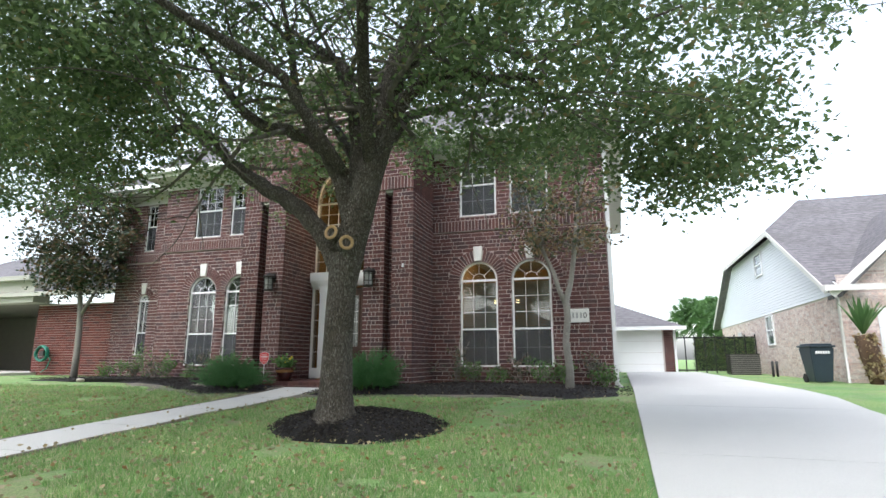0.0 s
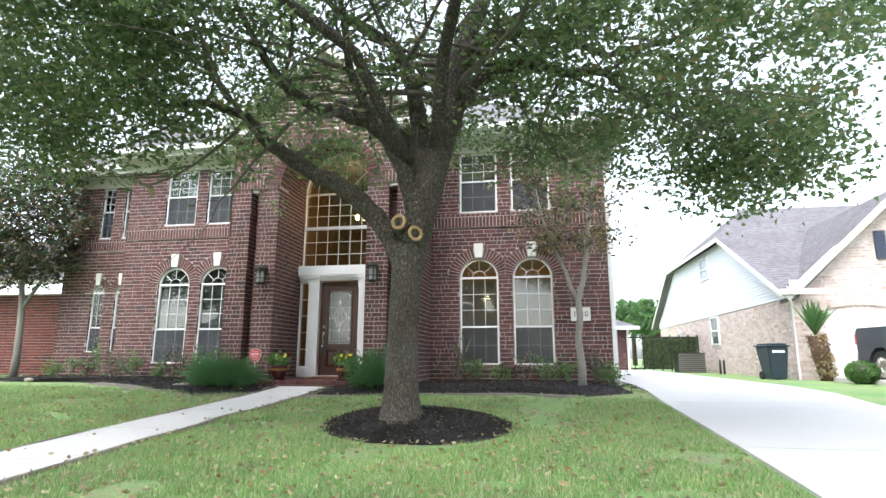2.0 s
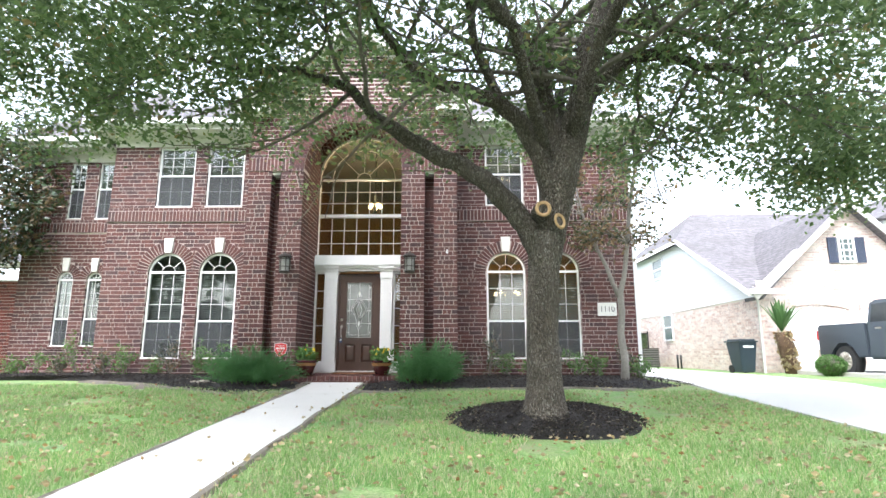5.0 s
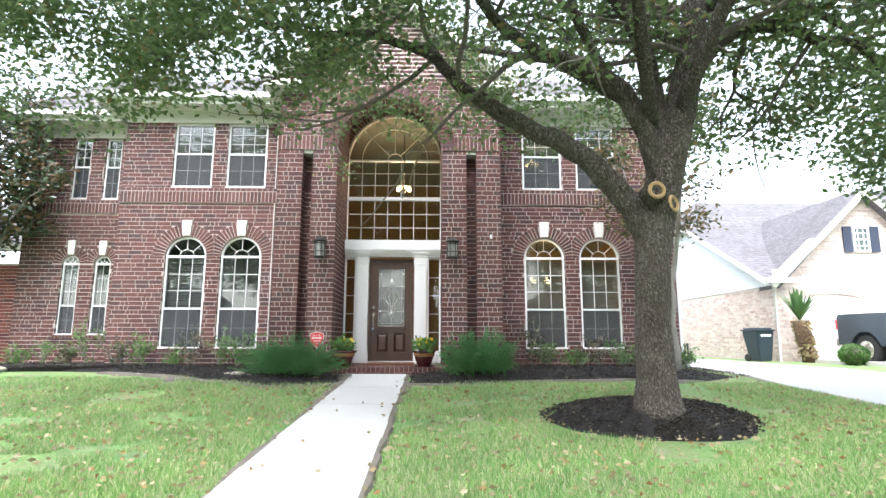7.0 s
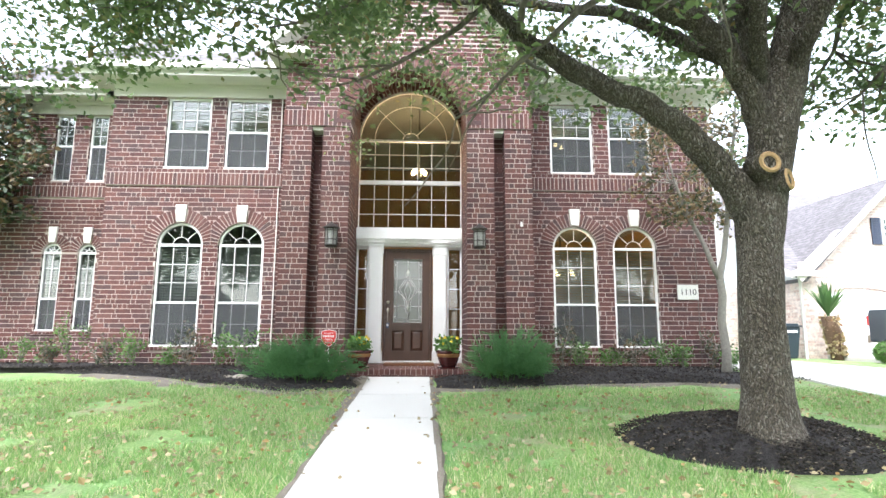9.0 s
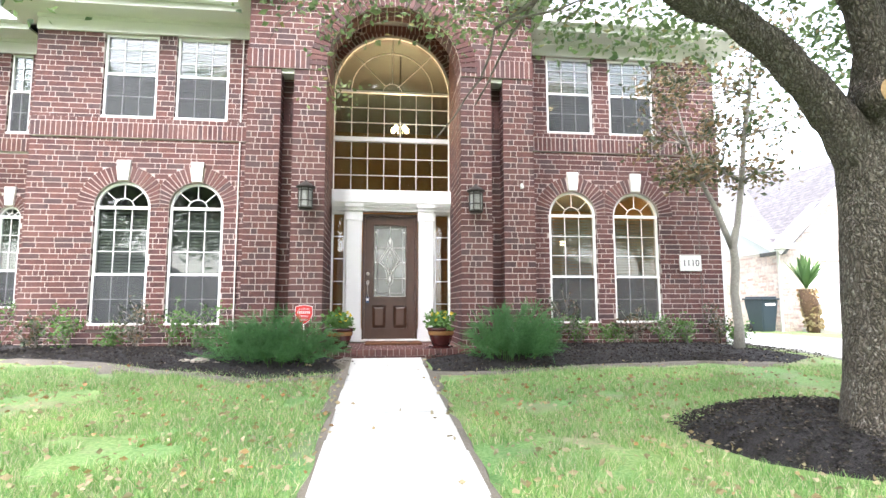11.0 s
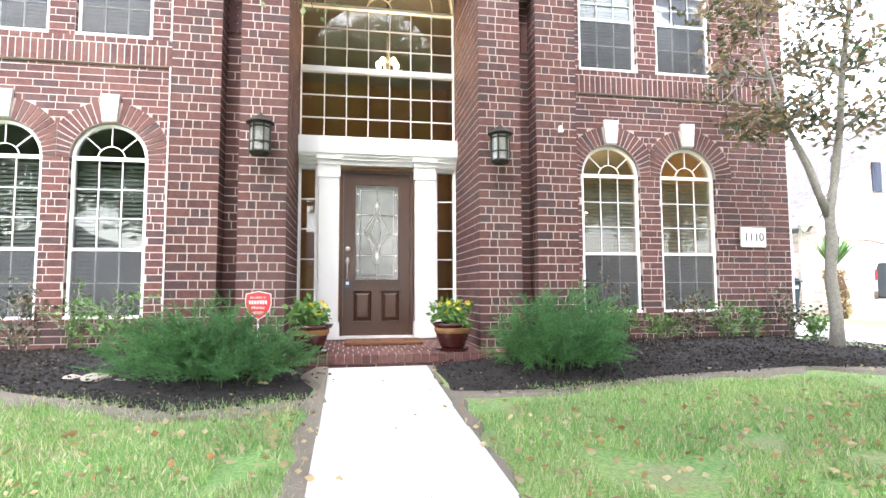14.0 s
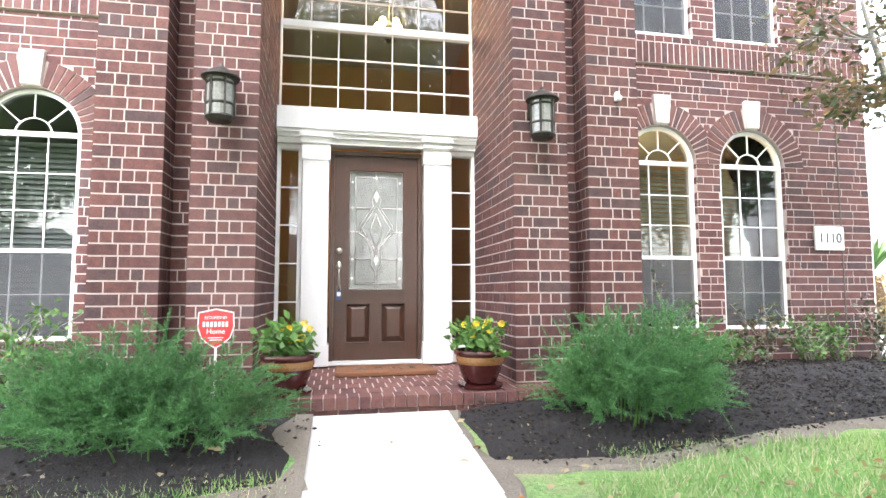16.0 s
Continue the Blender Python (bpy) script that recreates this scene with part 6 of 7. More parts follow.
# ---- the places beside ----
def sago(x, y):
    t = thing("sago_palm", "sago palm with shaggy brown trunk and upright green fronds", "palm", (x, y, ground_z(x, y)))
    bm = bmesh.new()
    rng = random.Random(3)
    tube(bm, [(0.04, 0, -0.1), (0.0, 0, 0.3), (-0.08, 0, 0.8), (-0.14, 0, 1.25)], [0.15, 0.17, 0.22, 0.2], 14, 0.3)
    part("trunk", bm, TRUNK_PALM, t)
    cl = []
    for k in range(260):
        a, z = rng.uniform(0, 2 * PI), rng.uniform(0.1, 1.25)
        r = 0.2
        cl.append((-0.12 * z + 0.05 + r * math.cos(a), r * math.sin(a), z))
    leaves("leaf_base", cl, 3, (0.01, 0.01, 0.02), 0.09, DRY, t, "dry brown leaf bases", 2, -0.6, 0.4)
    bm = bmesh.new()
    for k in range(40):
        a = 2 * PI * k / 20 + rng.uniform(-0.1, 0.1)
        e = rng.uniform(0.1, 0.8)
        L = rng.uniform(0.8, 1.1)
        prev = None
        for i in range(8):
            f = i / 7
            c = Vector((-0.14 + math.cos(a) * L * f * e, math.sin(a) * L * f * e, 1.25 + L * f * (1 - 0.45 * f * e)))
            w = 0.05 * math.sin(PI * min(1, f * 0.9 + 0.1)) + 0.01
            s = Vector((-math.sin(a), math.cos(a), 0)) * w
            row = (bm.verts.new(c - s), bm.verts.new(c + Vector((0, 0, 0.02))), bm.verts.new(c + s))
            if prev:
                bm.faces.new((prev[0], row[0], row[1], prev[1]))
                bm.faces.new((prev[1], row[1], row[2], prev[2]))
            prev = row
    part("fronds", bm, PALM, t, "upright green fronds")["kind"] = "stuff"


def wheelie_bin(x, y, rz):
    b = thing("wheeled_bin", "dark blue wheeled rubbish bin with a closed lid on grass", "bin", (x, y, ground_z(x, y)), "", rz)
    bm = bmesh.new()
    v = [bm.verts.new(q) for q in ((-0.22, -0.26, 0.03), (0.22, -0.26, 0.03), (0.22, 0.2, 0.03), (-0.22, 0.2, 0.03), (-0.30, -0.34, 0.95), (0.30, -0.34, 0.95), (0.30, 0.36, 0.95), (-0.30, 0.36, 0.95))]
    for f in ((3, 2, 1, 0), (4, 5, 6, 7), (0, 1, 5, 4), (1, 2, 6, 5), (2, 3, 7, 6), (3, 0, 4, 7)):
        bm.faces.new([v[i] for i in f])
    bmesh.ops.bevel(bm, geom=bm.edges[:], offset=0.025, segments=2, affect="EDGES")
    part("body", bm, BIN, b)
    bm = bmesh.new()
    box(bm, -0.33, 0.33, -0.37, 0.40, 0.95, 1.0)
    box(bm, -0.27, 0.27, -0.31, 0.33, 1.0, 1.05)
    bmesh.ops.bevel(bm, geom=bm.edges[:], offset=0.015, segments=1, affect="EDGES")
    part("lid", bm, BIN, b)
    for s in (-1, 1):
        bm = bmesh.new()
        tube(bm, [(s * 0.20, 0.24, 0.12), (s * 0.26, 0.24, 0.12)], [0.12, 0.12], 16)
        part("wheel", bm, TYRE, b)
    boxes("label_bars", [(-0.17 + i * 0.06, -0.17 + i * 0.06 + 0.045, -0.341, -0.325, 0.78, 0.85) for i in range(6)], WHITE, b, "white lettering bars")


def pickup(x, y, rz):
    t = thing("pickup_truck", "blue grey pickup truck parked on a driveway", "truck", (x, y, ground_z(x, y)), "", rz)
    # length along +x, tail at x = 0
    bm = bmesh.new()
    prism(bm, [(0.0, 0.55), (0.0, 1.32), (0.06, 1.42), (1.95, 1.40), (1.97, 0.5), (1.53, 0.5), (1.44, 0.78), (1.2, 0.93), (0.86, 0.93), (0.62, 0.78), (0.52, 0.5)], -1.0, 1.0)
    bmesh.ops.bevel(bm, geom=[e for e in bm.edges if abs(e.verts[0].co.y - e.verts[1].co.y) < 0.01], offset=0.04, segments=2, affect="EDGES")
    part("bed", bm, TRUCK, t)
    bm = bmesh.new()
    prism(bm, [(1.98, 0.45), (1.98, 1.36), (2.15, 1.9), (2.35, 1.96), (3.6, 1.95), (4.3, 1.40), (5.6, 1.28), (5.75, 0.9), (5.75, 0.5), (5.35, 0.5), (5.2, 0.85), (4.95, 0.93), (4.65, 0.93), (4.4, 0.8), (4.3, 0.45)], -1.0, 1.0)
    bmesh.ops.bevel(bm, geom=[e for e in bm.edges if abs(e.verts[0].co.y - e.verts[1].co.y) < 0.01], offset=0.05, segments=2, affect="EDGES")
    part("cab", bm, TRUCK, t)
    tint = plain("dark car glass", (0.02, 0.025, 0.03), (0.03, 0.035, 0.04), 0.05)
    for s in (-1, 1):
        for pts in ([(2.15, 1.40), (2.28, 1.85), (2.85, 1.86), (2.85, 1.40)], [(2.92, 1.40), (2.92, 1.86), (3.55, 1.84), (4.05, 1.42)]):
            bm = bmesh.new()
            prism(bm, pts, *sorted((s * 0.985, s * 1.006)))
            part("side_window", bm, tint, t)
        bm = bmesh.new()
        box(bm, 2.3, 2.5, *sorted((s * 1.0, s * 1.02)), 1.22, 1.26)
        box(bm, 3.15, 3.35, *sorted((s * 1.0, s * 1.02)), 1.22, 1.26)
        part("door_handle", bm, CHROME, t)
        for wx in (1.04, 4.83):
            wh = new("wheel")
            wh.parent = t
            wh.matrix_basis = pose(wx, s * 0.86, 0.40)
            bm = bmesh.new()
            tube(bm, [(0, -0.13, 0), (0, 0.13, 0)], [0.40, 0.40], 28)
            me = bpy.data.meshes.new("tyre")
            bm.to_mesh(me)
            bm.free()
            me.materials.append(TYRE)
            bpy.data.objects.remove(wh)
            ty = new("tyre", me)
            ty.parent = t
            ty.matrix_basis = pose(wx, s * 0.86, 0.40)
            bm = bmesh.new()
            tube(bm, [(0, s * 0.10, 0), (0, s * 0.14, 0)], [0.25, 0.25], 24)
            for k in range(12):
                a = 2 * PI * k / 12
                tube(bm, [(0.06 * math.cos(a), s * 0.15, 0.06 * math.sin(a)), (0.23 * math.cos(a), s * 0.15, 0.23 * math.sin(a))], [0.02, 0.02], 5)
            part("rim", bm, CHROME, ty, "chrome rim")
        lamp = boxes("tail_light", [(-0.02, 0.05, *sorted((s * 0.90, s * 1.006)), 0.98, 1.26)], RED, t, "red tail light")
    boxes("bumper", [(-0.12, 0.0, -0.95, 0.95, 0.50, 0.72)], CHROME, t, "chrome bumper")


def far_window(name, x0, x1, y, z0, z1, cols, rows, parent, side=False):
    """A plain window of a neighbouring house; side: on a wall that looks to -x."""
    w = new(name)
    w.parent = parent
    bpy.data.objects.remove(w)

    def put(r):
        a, b, c, d, e, f = r
        return (y + c, y + d, a, b, e, f) if side else (a, b, y + c, y + d, e, f)
    fr = boxes("window_frame", [put(r) for r in ((x0, x0 + 0.06, -0.05, 0.05, z0, z1), (x1 - 0.06, x1, -0.05, 0.05, z0, z1), (x0 + 0.06, x1 - 0.06, -0.05, 0.05, z1 - 0.06, z1), (x0 + 0.06, x1 - 0.06, -0.06, 0.05, z0, z0 + 0.06), (x0 + 0.06, x1 - 0.06, -0.045, 0.04, (z0 + z1) / 2 - 0.025, (z0 + z1) / 2 + 0.025))], WHITE, parent, "white window frame")
    ms = []
    for i in range(1, cols):
        x = x0 + (x1 - x0) * i / cols
        ms.append(put((x - 0.012, x + 0.012, -0.03, 0.0, z0 + 0.06, z1 - 0.06)))
    for j in range(1, rows):
        z = z0 + (z1 - z0) * j / rows
        ms.append(put((x0 + 0.06, x1 - 0.06, -0.031, -0.001, z - 0.012, z + 0.012)))
    if ms:
        boxes("muntins", ms, WHITE, fr)
    boxes("pane", [put((x0 + 0.03, x1 - 0.03, 0.0, 0.01, z0 + 0.03, z1 - 0.03))], DARKGLASS, fr)


DARKGLASS = plain("dark far glass", (0.06, 0.08, 0.08), (0.12, 0.15, 0.14), 0.06)


def neighbour():
    """The pale house across the drive: gabled garage wing, big shingle roof."""
    nx, ny = 11.9, 6.24
    gz = -0.15
    h = thing("neighbour_house", "pale pink brick house with white siding and grey shingles", "house", (0, 0, 0))
    bm = bmesh.new()
    box(bm, nx + 0.01, nx + 6.2, ny + 0.011, 25.0, gz - 0.2, 2.62)
    wall = part("wall", bm, plain("pale mortar", (0.55, 0.48, 0.43), (0.65, 0.58, 0.52), 0.9), h)
    k2 = [dict(x0=-14.4, x1=-13.3, z0=1.15, zs=2.35)]
    lay([(a, b, c, d) for a, b, c, d in courses(-25.0, -ny, gz, 2.35, k2, "run", (), 80)], side_left(nx), wall, (-7.5, 1.0), BRICK_TAN, 200)
    doors = [dict(x0=nx + 0.85, x1=nx + 2.75, z0=gz - 0.1, zs=2.0), dict(x0=nx + 3.25, x1=nx + 5.3, z0=gz - 0.1, zs=2.0)]
    lay(courses(nx, nx + 6.2, gz, 2.95, doors, "run", (), 81), front(ny), wall, (nx + 0.5, 1.0), BRICK_TAN, 300)
    # garage front gable
    cx, zp = nx + 3.1, 5.45
    bm = bmesh.new()
    prism(bm, [(nx - 0.0, 2.6), (nx + 6.2, 2.6), (cx, zp)], ny + 0.012, ny + 0.3)
    g = part("gable", bm, plain("pale mortar 2", (0.55, 0.48, 0.43), (0.65, 0.58, 0.52), 0.9), h)
    rects = []
    k = 0
    z = 2.96
    while z < zp - 0.15:
        f = 1 - (z + COURSE - 2.6) / (zp - 2.6)
        rects += courses(cx - 3.1 * f, cx + 3.1 * f, z, z + COURSE - BED, [dict(x0=nx + 2.75, x1=nx + 3.35, z0=3.5, zs=4.35)], "run", (), 90 + k)
        z += COURSE
        k += 1
    lay(rects, front(ny), g, (cx, 4.2), BRICK_TAN, 1)
    for i, d in enumerate(doors):
        bm = bmesh.new()
        for r in range(4):
            za, zb = gz + r * 0.535, gz + (r + 1) * 0.535 - 0.012
            box(bm, d["x0"], d["x1"], ny - 0.02, ny + 0.05, za, zb)
            for c in range(8):
                xa = d["x0"] + 0.06 + c * (d["x1"] - d["x0"] - 0.1) / 8
                box(bm, xa, xa + 0.19, ny - 0.032, ny - 0.019, za + 0.1, zb - 0.1)
        part("garage_door", bm, WHITE, h, "white panelled garage door")
        c0 = (d["x0"] + d["x1"]) / 2
        for q in range(14):
            bm = bmesh.new()
            f0, f1 = -1 + 2 * q / 14, -1 + 2 * (q + 1) / 14
            hexa(bm, c0 + f0 * 1.05, c0 + f1 * 1.05, ny - 0.05, ny + 0.0, 1.98 + 0.16 * (1 - f0 * f0), 1.98 + 0.16 * (1 - f1 * f1), 2.18 + 0.16 * (1 - f0 * f0), 2.18 + 0.16 * (1 - f1 * f1))
            part("arch_brick", bm, BRICK_TAN, h)
    far_window("window", nx + 2.78, nx + 3.32, ny - 0.02, 3.5, 4.35, 3, 4, h)
    for xa, xb in ((nx + 2.45, nx + 2.74), (nx + 3.36, nx + 3.65)):
        sh = boxes("shutter", [(xa, xb, ny - 0.06, ny - 0.02, 3.5, 4.35)], SHUTTER, h, "dark navy louvred shutter")
        boxes("louvre", [(xa + 0.05, xb - 0.05, ny - 0.075, ny - 0.06, 3.56 + 0.07 * i, 3.60 + 0.07 * i) for i in range(11)], SHUTTER, sh)["kind"] = "stuff"
    # side gable with clapboards, looks to -x
    yp, zg = 13.0, 5.32
    y0, y1 = ny, 25.2
    bm = bmesh.new()
    base = 2.40
    n = 28
    for i in range(n):
        za, zb = base + (zg - base) * i / n, base + (zg - base) * (i + 1) / n

        def span(zq):
            if zq < 2.62:
                return y0, y1
            f = (zq - 2.62) / (zg - 2.62)
            return y0 + (11.5 - y0) * f, y1 - (y1 - 20.5) * f
        a0, a1 = span(za)
        b0, b1 = span(zb)
        if i == n - 1:
            b0, b1 = 11.5, 20.5
        v = [bm.verts.new(q) for q in ((nx - 0.035, a0, za), (nx - 0.035, a1, za), (nx - 0.012, b1, zb), (nx - 0.012, b0, zb), (nx + 0.05, a0, za), (nx + 0.05, a1, za), (nx + 0.05, b1, zb), (nx + 0.05, b0, zb))]
        for f in ((0, 1, 2, 3), (0, 4, 5, 1), (3, 2, 6, 7), (0, 3, 7, 4), (1, 5, 6, 2)):
            bm.faces.new([v[j] for j in f])
    part("siding", bm, SIDING, h, "white lapped siding")
    far_window("window", 13.3, 14.4, nx + 0.0, 1.15, 2.35, 1, 1, h, True)
    far_window("window", 13.9, 15.2, nx - 0.03, 4.05, 5.05, 1, 1, h, True)
    # roofs
    bm = bmesh.new()

    def sheet(*pts):
        a = [bm.verts.new(p) for p in pts]
        b = [bm.verts.new((p[0], p[1], p[2] - 0.14)) for p in pts]
        bm.faces.new(a)
        bm.faces.new(b[::-1])
        for i in range(len(a)):
            bm.faces.new((a[i], b[i], b[(i + 1) % len(a)], a[(i + 1) % len(a)]))
    o = 0.35
    sheet((nx - o, ny + 0.32, 2.82), (nx - o, 11.5, 5.38), (nx + 1.6, 14.2, 7.2), (nx + 14, 14.2, 7.2), (nx + 14, ny + 0.32, 2.82))
    sheet((nx - o, ny - 0.2, 2.55), (nx - o, ny + 0.32, 2.82), (nx - 0.02, ny + 0.32, 2.82), (nx - 0.02, ny - 0.2, 2.55))
    sheet((nx - o, 11.5, 5.36), (nx - o, 20.5, 5.36), (nx + 1.6, 14.2, 7.18))
    sheet((nx - o, 20.5, 5.36), (nx - o, 25.7, 2.5), (nx + 14, 25.7, 2.5), (nx + 14, 14.2, 7.2), (nx + 1.6, 14.2, 7.18))
    part("roof", bm, SHINGLE, h, "weathered grey shingles")
    bm = bmesh.new()
    for s in (-1, 1):
        e = cx + s * 3.12
        sheet((e, ny - 0.35, 2.42), (cx, ny - 0.35, 5.62), (cx, 11.5, 5.62), (e, 7.0, 2.42)) if s < 0 else sheet((cx, ny - 0.35, 5.62), (e, ny - 0.35, 2.42), (e, 7.0, 2.42), (cx, 11.5, 5.62))
    part("gable_roof", bm, SHINGLE, h, "weathered grey shingles")
    bm = bmesh.new()
    for s in (-1, 1):
        pts = [(cx, 5.36), (cx, 5.60), (cx + s * 3.42, 2.38), (cx + s * 3.3, 2.26)]
        prism(bm, pts if s < 0 else pts[::-1], ny - 0.40, ny - 0.352)
    box(bm, nx - o - 0.1, nx + 0.95, ny - 0.5, ny - 0.38, 2.44, 2.60)
    box(bm, nx - o - 0.02, nx - o + 0.02, ny - 0.3, ny - 0.25, 2.4, 2.6)
    for a, b in (((ny - 0.2, 2.55), (11.5, 5.38)), ((20.5, 5.36), (25.7, 2.5)), ((11.5, 5.36), (20.5, 5.36))):
        v = [bm.verts.new(q) for q in ((nx - o - 0.03, a[0], a[1] - 0.16), (nx - o - 0.03, b[0], b[1] - 0.16), (nx - o - 0.03, b[0], b[1] + 0.02), (nx - o - 0.03, a[0], a[1] + 0.02), (nx - o - 0.002, a[0], a[1] - 0.16), (nx - o - 0.002, b[0], b[1] - 0.16), (nx - o - 0.002, b[0], b[1] + 0.02), (nx - o - 0.002, a[0], a[1] + 0.02))]
        for f in ((0, 1, 2, 3), (7, 6, 5, 4), (0, 4, 5, 1), (3, 2, 6, 7), (0, 3, 7, 4), (1, 5, 6, 2)):
            bm.faces.new([v[i] for i in f])
    part("fascia", bm, CREAM, h, "pale roof edge boards and gutter")
    bm = bmesh.new()
    tube(bm, [(nx - 0.3, ny - 0.4, 2.45), (nx - 0.05, ny - 0.08, 2.25), (nx - 0.05, ny - 0.08, gz + 0.1), (nx - 0.05, ny - 0.25, gz + 0.02)], [0.04] * 4, 8)
    part("downpipe", bm, CREAM, h)
    # second storey farther right
    bm = bmesh.new()
    box(bm, nx + 6.6, nx + 14, 9.0, 20, 2.0, 5.6)
    part("upper_wall", bm, SIDING, h)
    bm = bmesh.new()
    prism(bm, [(nx + 6.1, 5.6), (nx + 14.5, 5.6), (nx + 10.5, 7.8)], 8.6, 20)
    part("upper_roof", bm, SHINGLE, h)


def beyond():
    # detached garage at the end of the drive
    g = thing("detached_garage", "low garage with white door and grey hip roof behind driveway", "garage", (0, 0, 0))
    y = 14.0
    bm = bmesh.new()
    box(bm, 3.0, 8.20, y + 0.011, 20, -0.2, 2.0)
    w = part("wall", bm, MORTAR, g)
    lay(courses(7.82, 8.2, -0.1, 1.98, (), "run", (), 70), front(y), w)
    bm = bmesh.new()
    for r in range(4):
        box(bm, 3.5, 7.75, y - 0.03, y + 0.01, -0.1 + r * 0.49, -0.1 + (r + 1) * 0.49 - 0.01)
    box(bm, 3.4, 7.85, y - 0.05, y + 0.01, 1.86, 2.0)
    part("garage_door", bm, WHITE, g, "closed white garage door")
    bm = bmesh.new()
    v = [bm.verts.new(q) for q in ((2.6, y - 0.5, 1.95), (8.65, y - 0.5, 1.95), (8.65, 20.5, 1.95), (2.6, 20.5, 1.95), (5.4, 17, 3.3), (5.8, 17, 3.3))]
    for f in ((0, 1, 5, 4), (1, 2, 5), (2, 3, 4, 5), (3, 0, 4), (3, 2, 1, 0)):
        bm.faces.new([v[i] for i in f])
    part("roof", bm, SHINGLE, g)
    boxes("fascia", [(2.6, 8.7, y - 0.56, y - 0.5, 1.82, 1.97)], WHITE, g)
    boxes("downpipe", [(8.22, 8.30, y - 0.05, y + 0.03, 0.0, 1.9)], WHITE, g)
    # iron fence with wind screen
    f = thing("metal_gate_fence", "black metal fence covered with leafy screening", "fence", (8.45, 16.5, -0.05))
    for i in range(9):
        boxes("post", [(i * 0.42, i * 0.42 + 0.05, -0.03, 0.03, 0, 1.75)], BLACK, f)
    boxes("rail", [(0, 3.4, -0.015, 0.015, 1.60, 1.66), (0, 3.4, -0.015, 0.015, 0.12, 0.18)], BLACK, f)
    boxes("screen_cloth", [(0.85, 3.35, 0.05, 0.06, 0.15, 1.62)], plain("dark green cloth", (0.02, 0.035, 0.02), (0.05, 0.07, 0.04), 0.9), f, "dark green cloth")
    cl = [(0.8 + 2.55 * random.random(), -0.01, 0.15 + 1.45 * random.random()) for _ in range(1300)]
    leaves("screen", cl, 3, (0.03, 0.01, 0.03), 0.06, OAK_LEAF, f, "dark leafy screening", 4)
    # far palms and hedges behind
    for x, y2, hh, s in ((13.4, 33.0, 3.9, 1), (12.0, 36.0, 4.2, 2), (14.9, 35.0, 3.6, 3)):
        p = thing("fan_palm", "green fan palm behind a fence", "palm", (x, y2, 0), "far palms")
        bm = bmesh.new()
        tube(bm, [(0, 0, 0), (0, 0, hh - 0.8)], [0.2, 0.16], 8)
        part("trunk", bm, TRUNK_PALM, p)
        rng = random.Random(s)
        bm = bmesh.new()
        for k in range(330):
            a, e = rng.uniform(0, 2 * PI), rng.uniform(-0.5, 1.2)
            d = Vector((math.cos(a) * math.cos(e), math.sin(a) * math.cos(e), math.sin(e)))
            c = Vector((0, 0, hh - 0.8)) + d * rng.uniform(0.6, 2.0)
            u = d.orthogonal().normalized()
            v3 = d.cross(u)
            for q in range(9):
                t = -1.2 + 2.4 * q / 8
                dd = (d * math.cos(t) + u * math.sin(t)).normalized()
                sd = v3 * 0.05
                bm.faces.new([bm.verts.new(z) for z in (c - sd, c + sd, c + dd * 0.7 + Vector((0, 0, -0.08)))])
        part("fronds", bm, PALM, p, "fan shaped fronds")["kind"] = "stuff"
    # air conditioner and pipes
    a = thing("air_conditioner", "grey louvred air conditioner unit beside a brick wall", "air conditioner", (10.95, 14.4, -0.12))
    boxes("case", [(-0.62, 0.45, -0.45, 0.45, 0.05, 0.90)], plain("grey metal case", (0.22, 0.21, 0.19), (0.3, 0.29, 0.27), 0.6), a)
    boxes("louvre", [(-0.64, 0.47, -0.47, -0.45, 0.1 + i * 0.08, 0.14 + i * 0.08) for i in range(10)] + [(-0.64, -0.62, -0.45, 0.45, 0.1 + i * 0.08, 0.14 + i * 0.08) for i in range(10)], BLACK, a)
    boxes("lid", [(-0.66, 0.48, -0.48, 0.48, 0.90, 0.94)], BLACK, a)
    p = thing("pipe_stub", "two short black pipes standing in the grass", "pipe", (11.3, 11.6, -0.1))
    for dx in (0, 0.14):
        bm = bmesh.new()
        tube(bm, [(dx, 0, 0), (dx, 0, 0.62)], [0.045, 0.045], 8)
        part("pipe", bm, BLACK, p)
    m = thing("electric_meter", "grey electric meter box on a wall", "meter", (11.84, 19.5, 1.2))
    boxes("case", [(-0.08, 0.03, -0.25, 0.25, 0, 0.7)], plain("meter grey", (0.4, 0.4, 0.4), (0.5, 0.5, 0.5), 0.5), m)
    boxes("conduit", [(-0.03, 0.03, -0.03, 0.03, -1.2, 0.0)], BLACK, m)
    wheelie_bin(11.15, 6.1, 8)
    sago(12.2, 5.4)
    sh = thing("clipped_shrub", "round clipped green shrub", "shrub", (12.15, 3.5, ground_z(12, 3.5)))
    rng = random.Random(2)
    cl = []
    for _ in range(900):
        d = Vector((rng.gauss(0, 1), rng.gauss(0, 1), rng.gauss(0, 1))).normalized()
        cl.append((d.x * 0.33, d.y * 0.33, 0.28 + d.z * 0.26))
    leaves("foliage", cl, 6, (0.02, 0.02, 0.02), 0.035, GREEN, sh, "dense clipped leaves", 2)
    bm = bmesh.new()
    bmesh.ops.create_icosphere(bm, subdivisions=3, radius=0.3)
    for v in bm.verts:
        v.co.z = v.co.z * 0.85 + 0.28
    part("core", bm, BARK, sh)
    pickup(13.8, 4.9, -90)
    # the red brick garage on the other side
    h = thing("neighbour_garage", "orange red brick garage wing with cream eave and grey roof", "house", (0, 0, 0))
    bm = bmesh.new()
    box(bm, -14.2, -8.9, 3.01, 12.0, -0.2, 2.55)
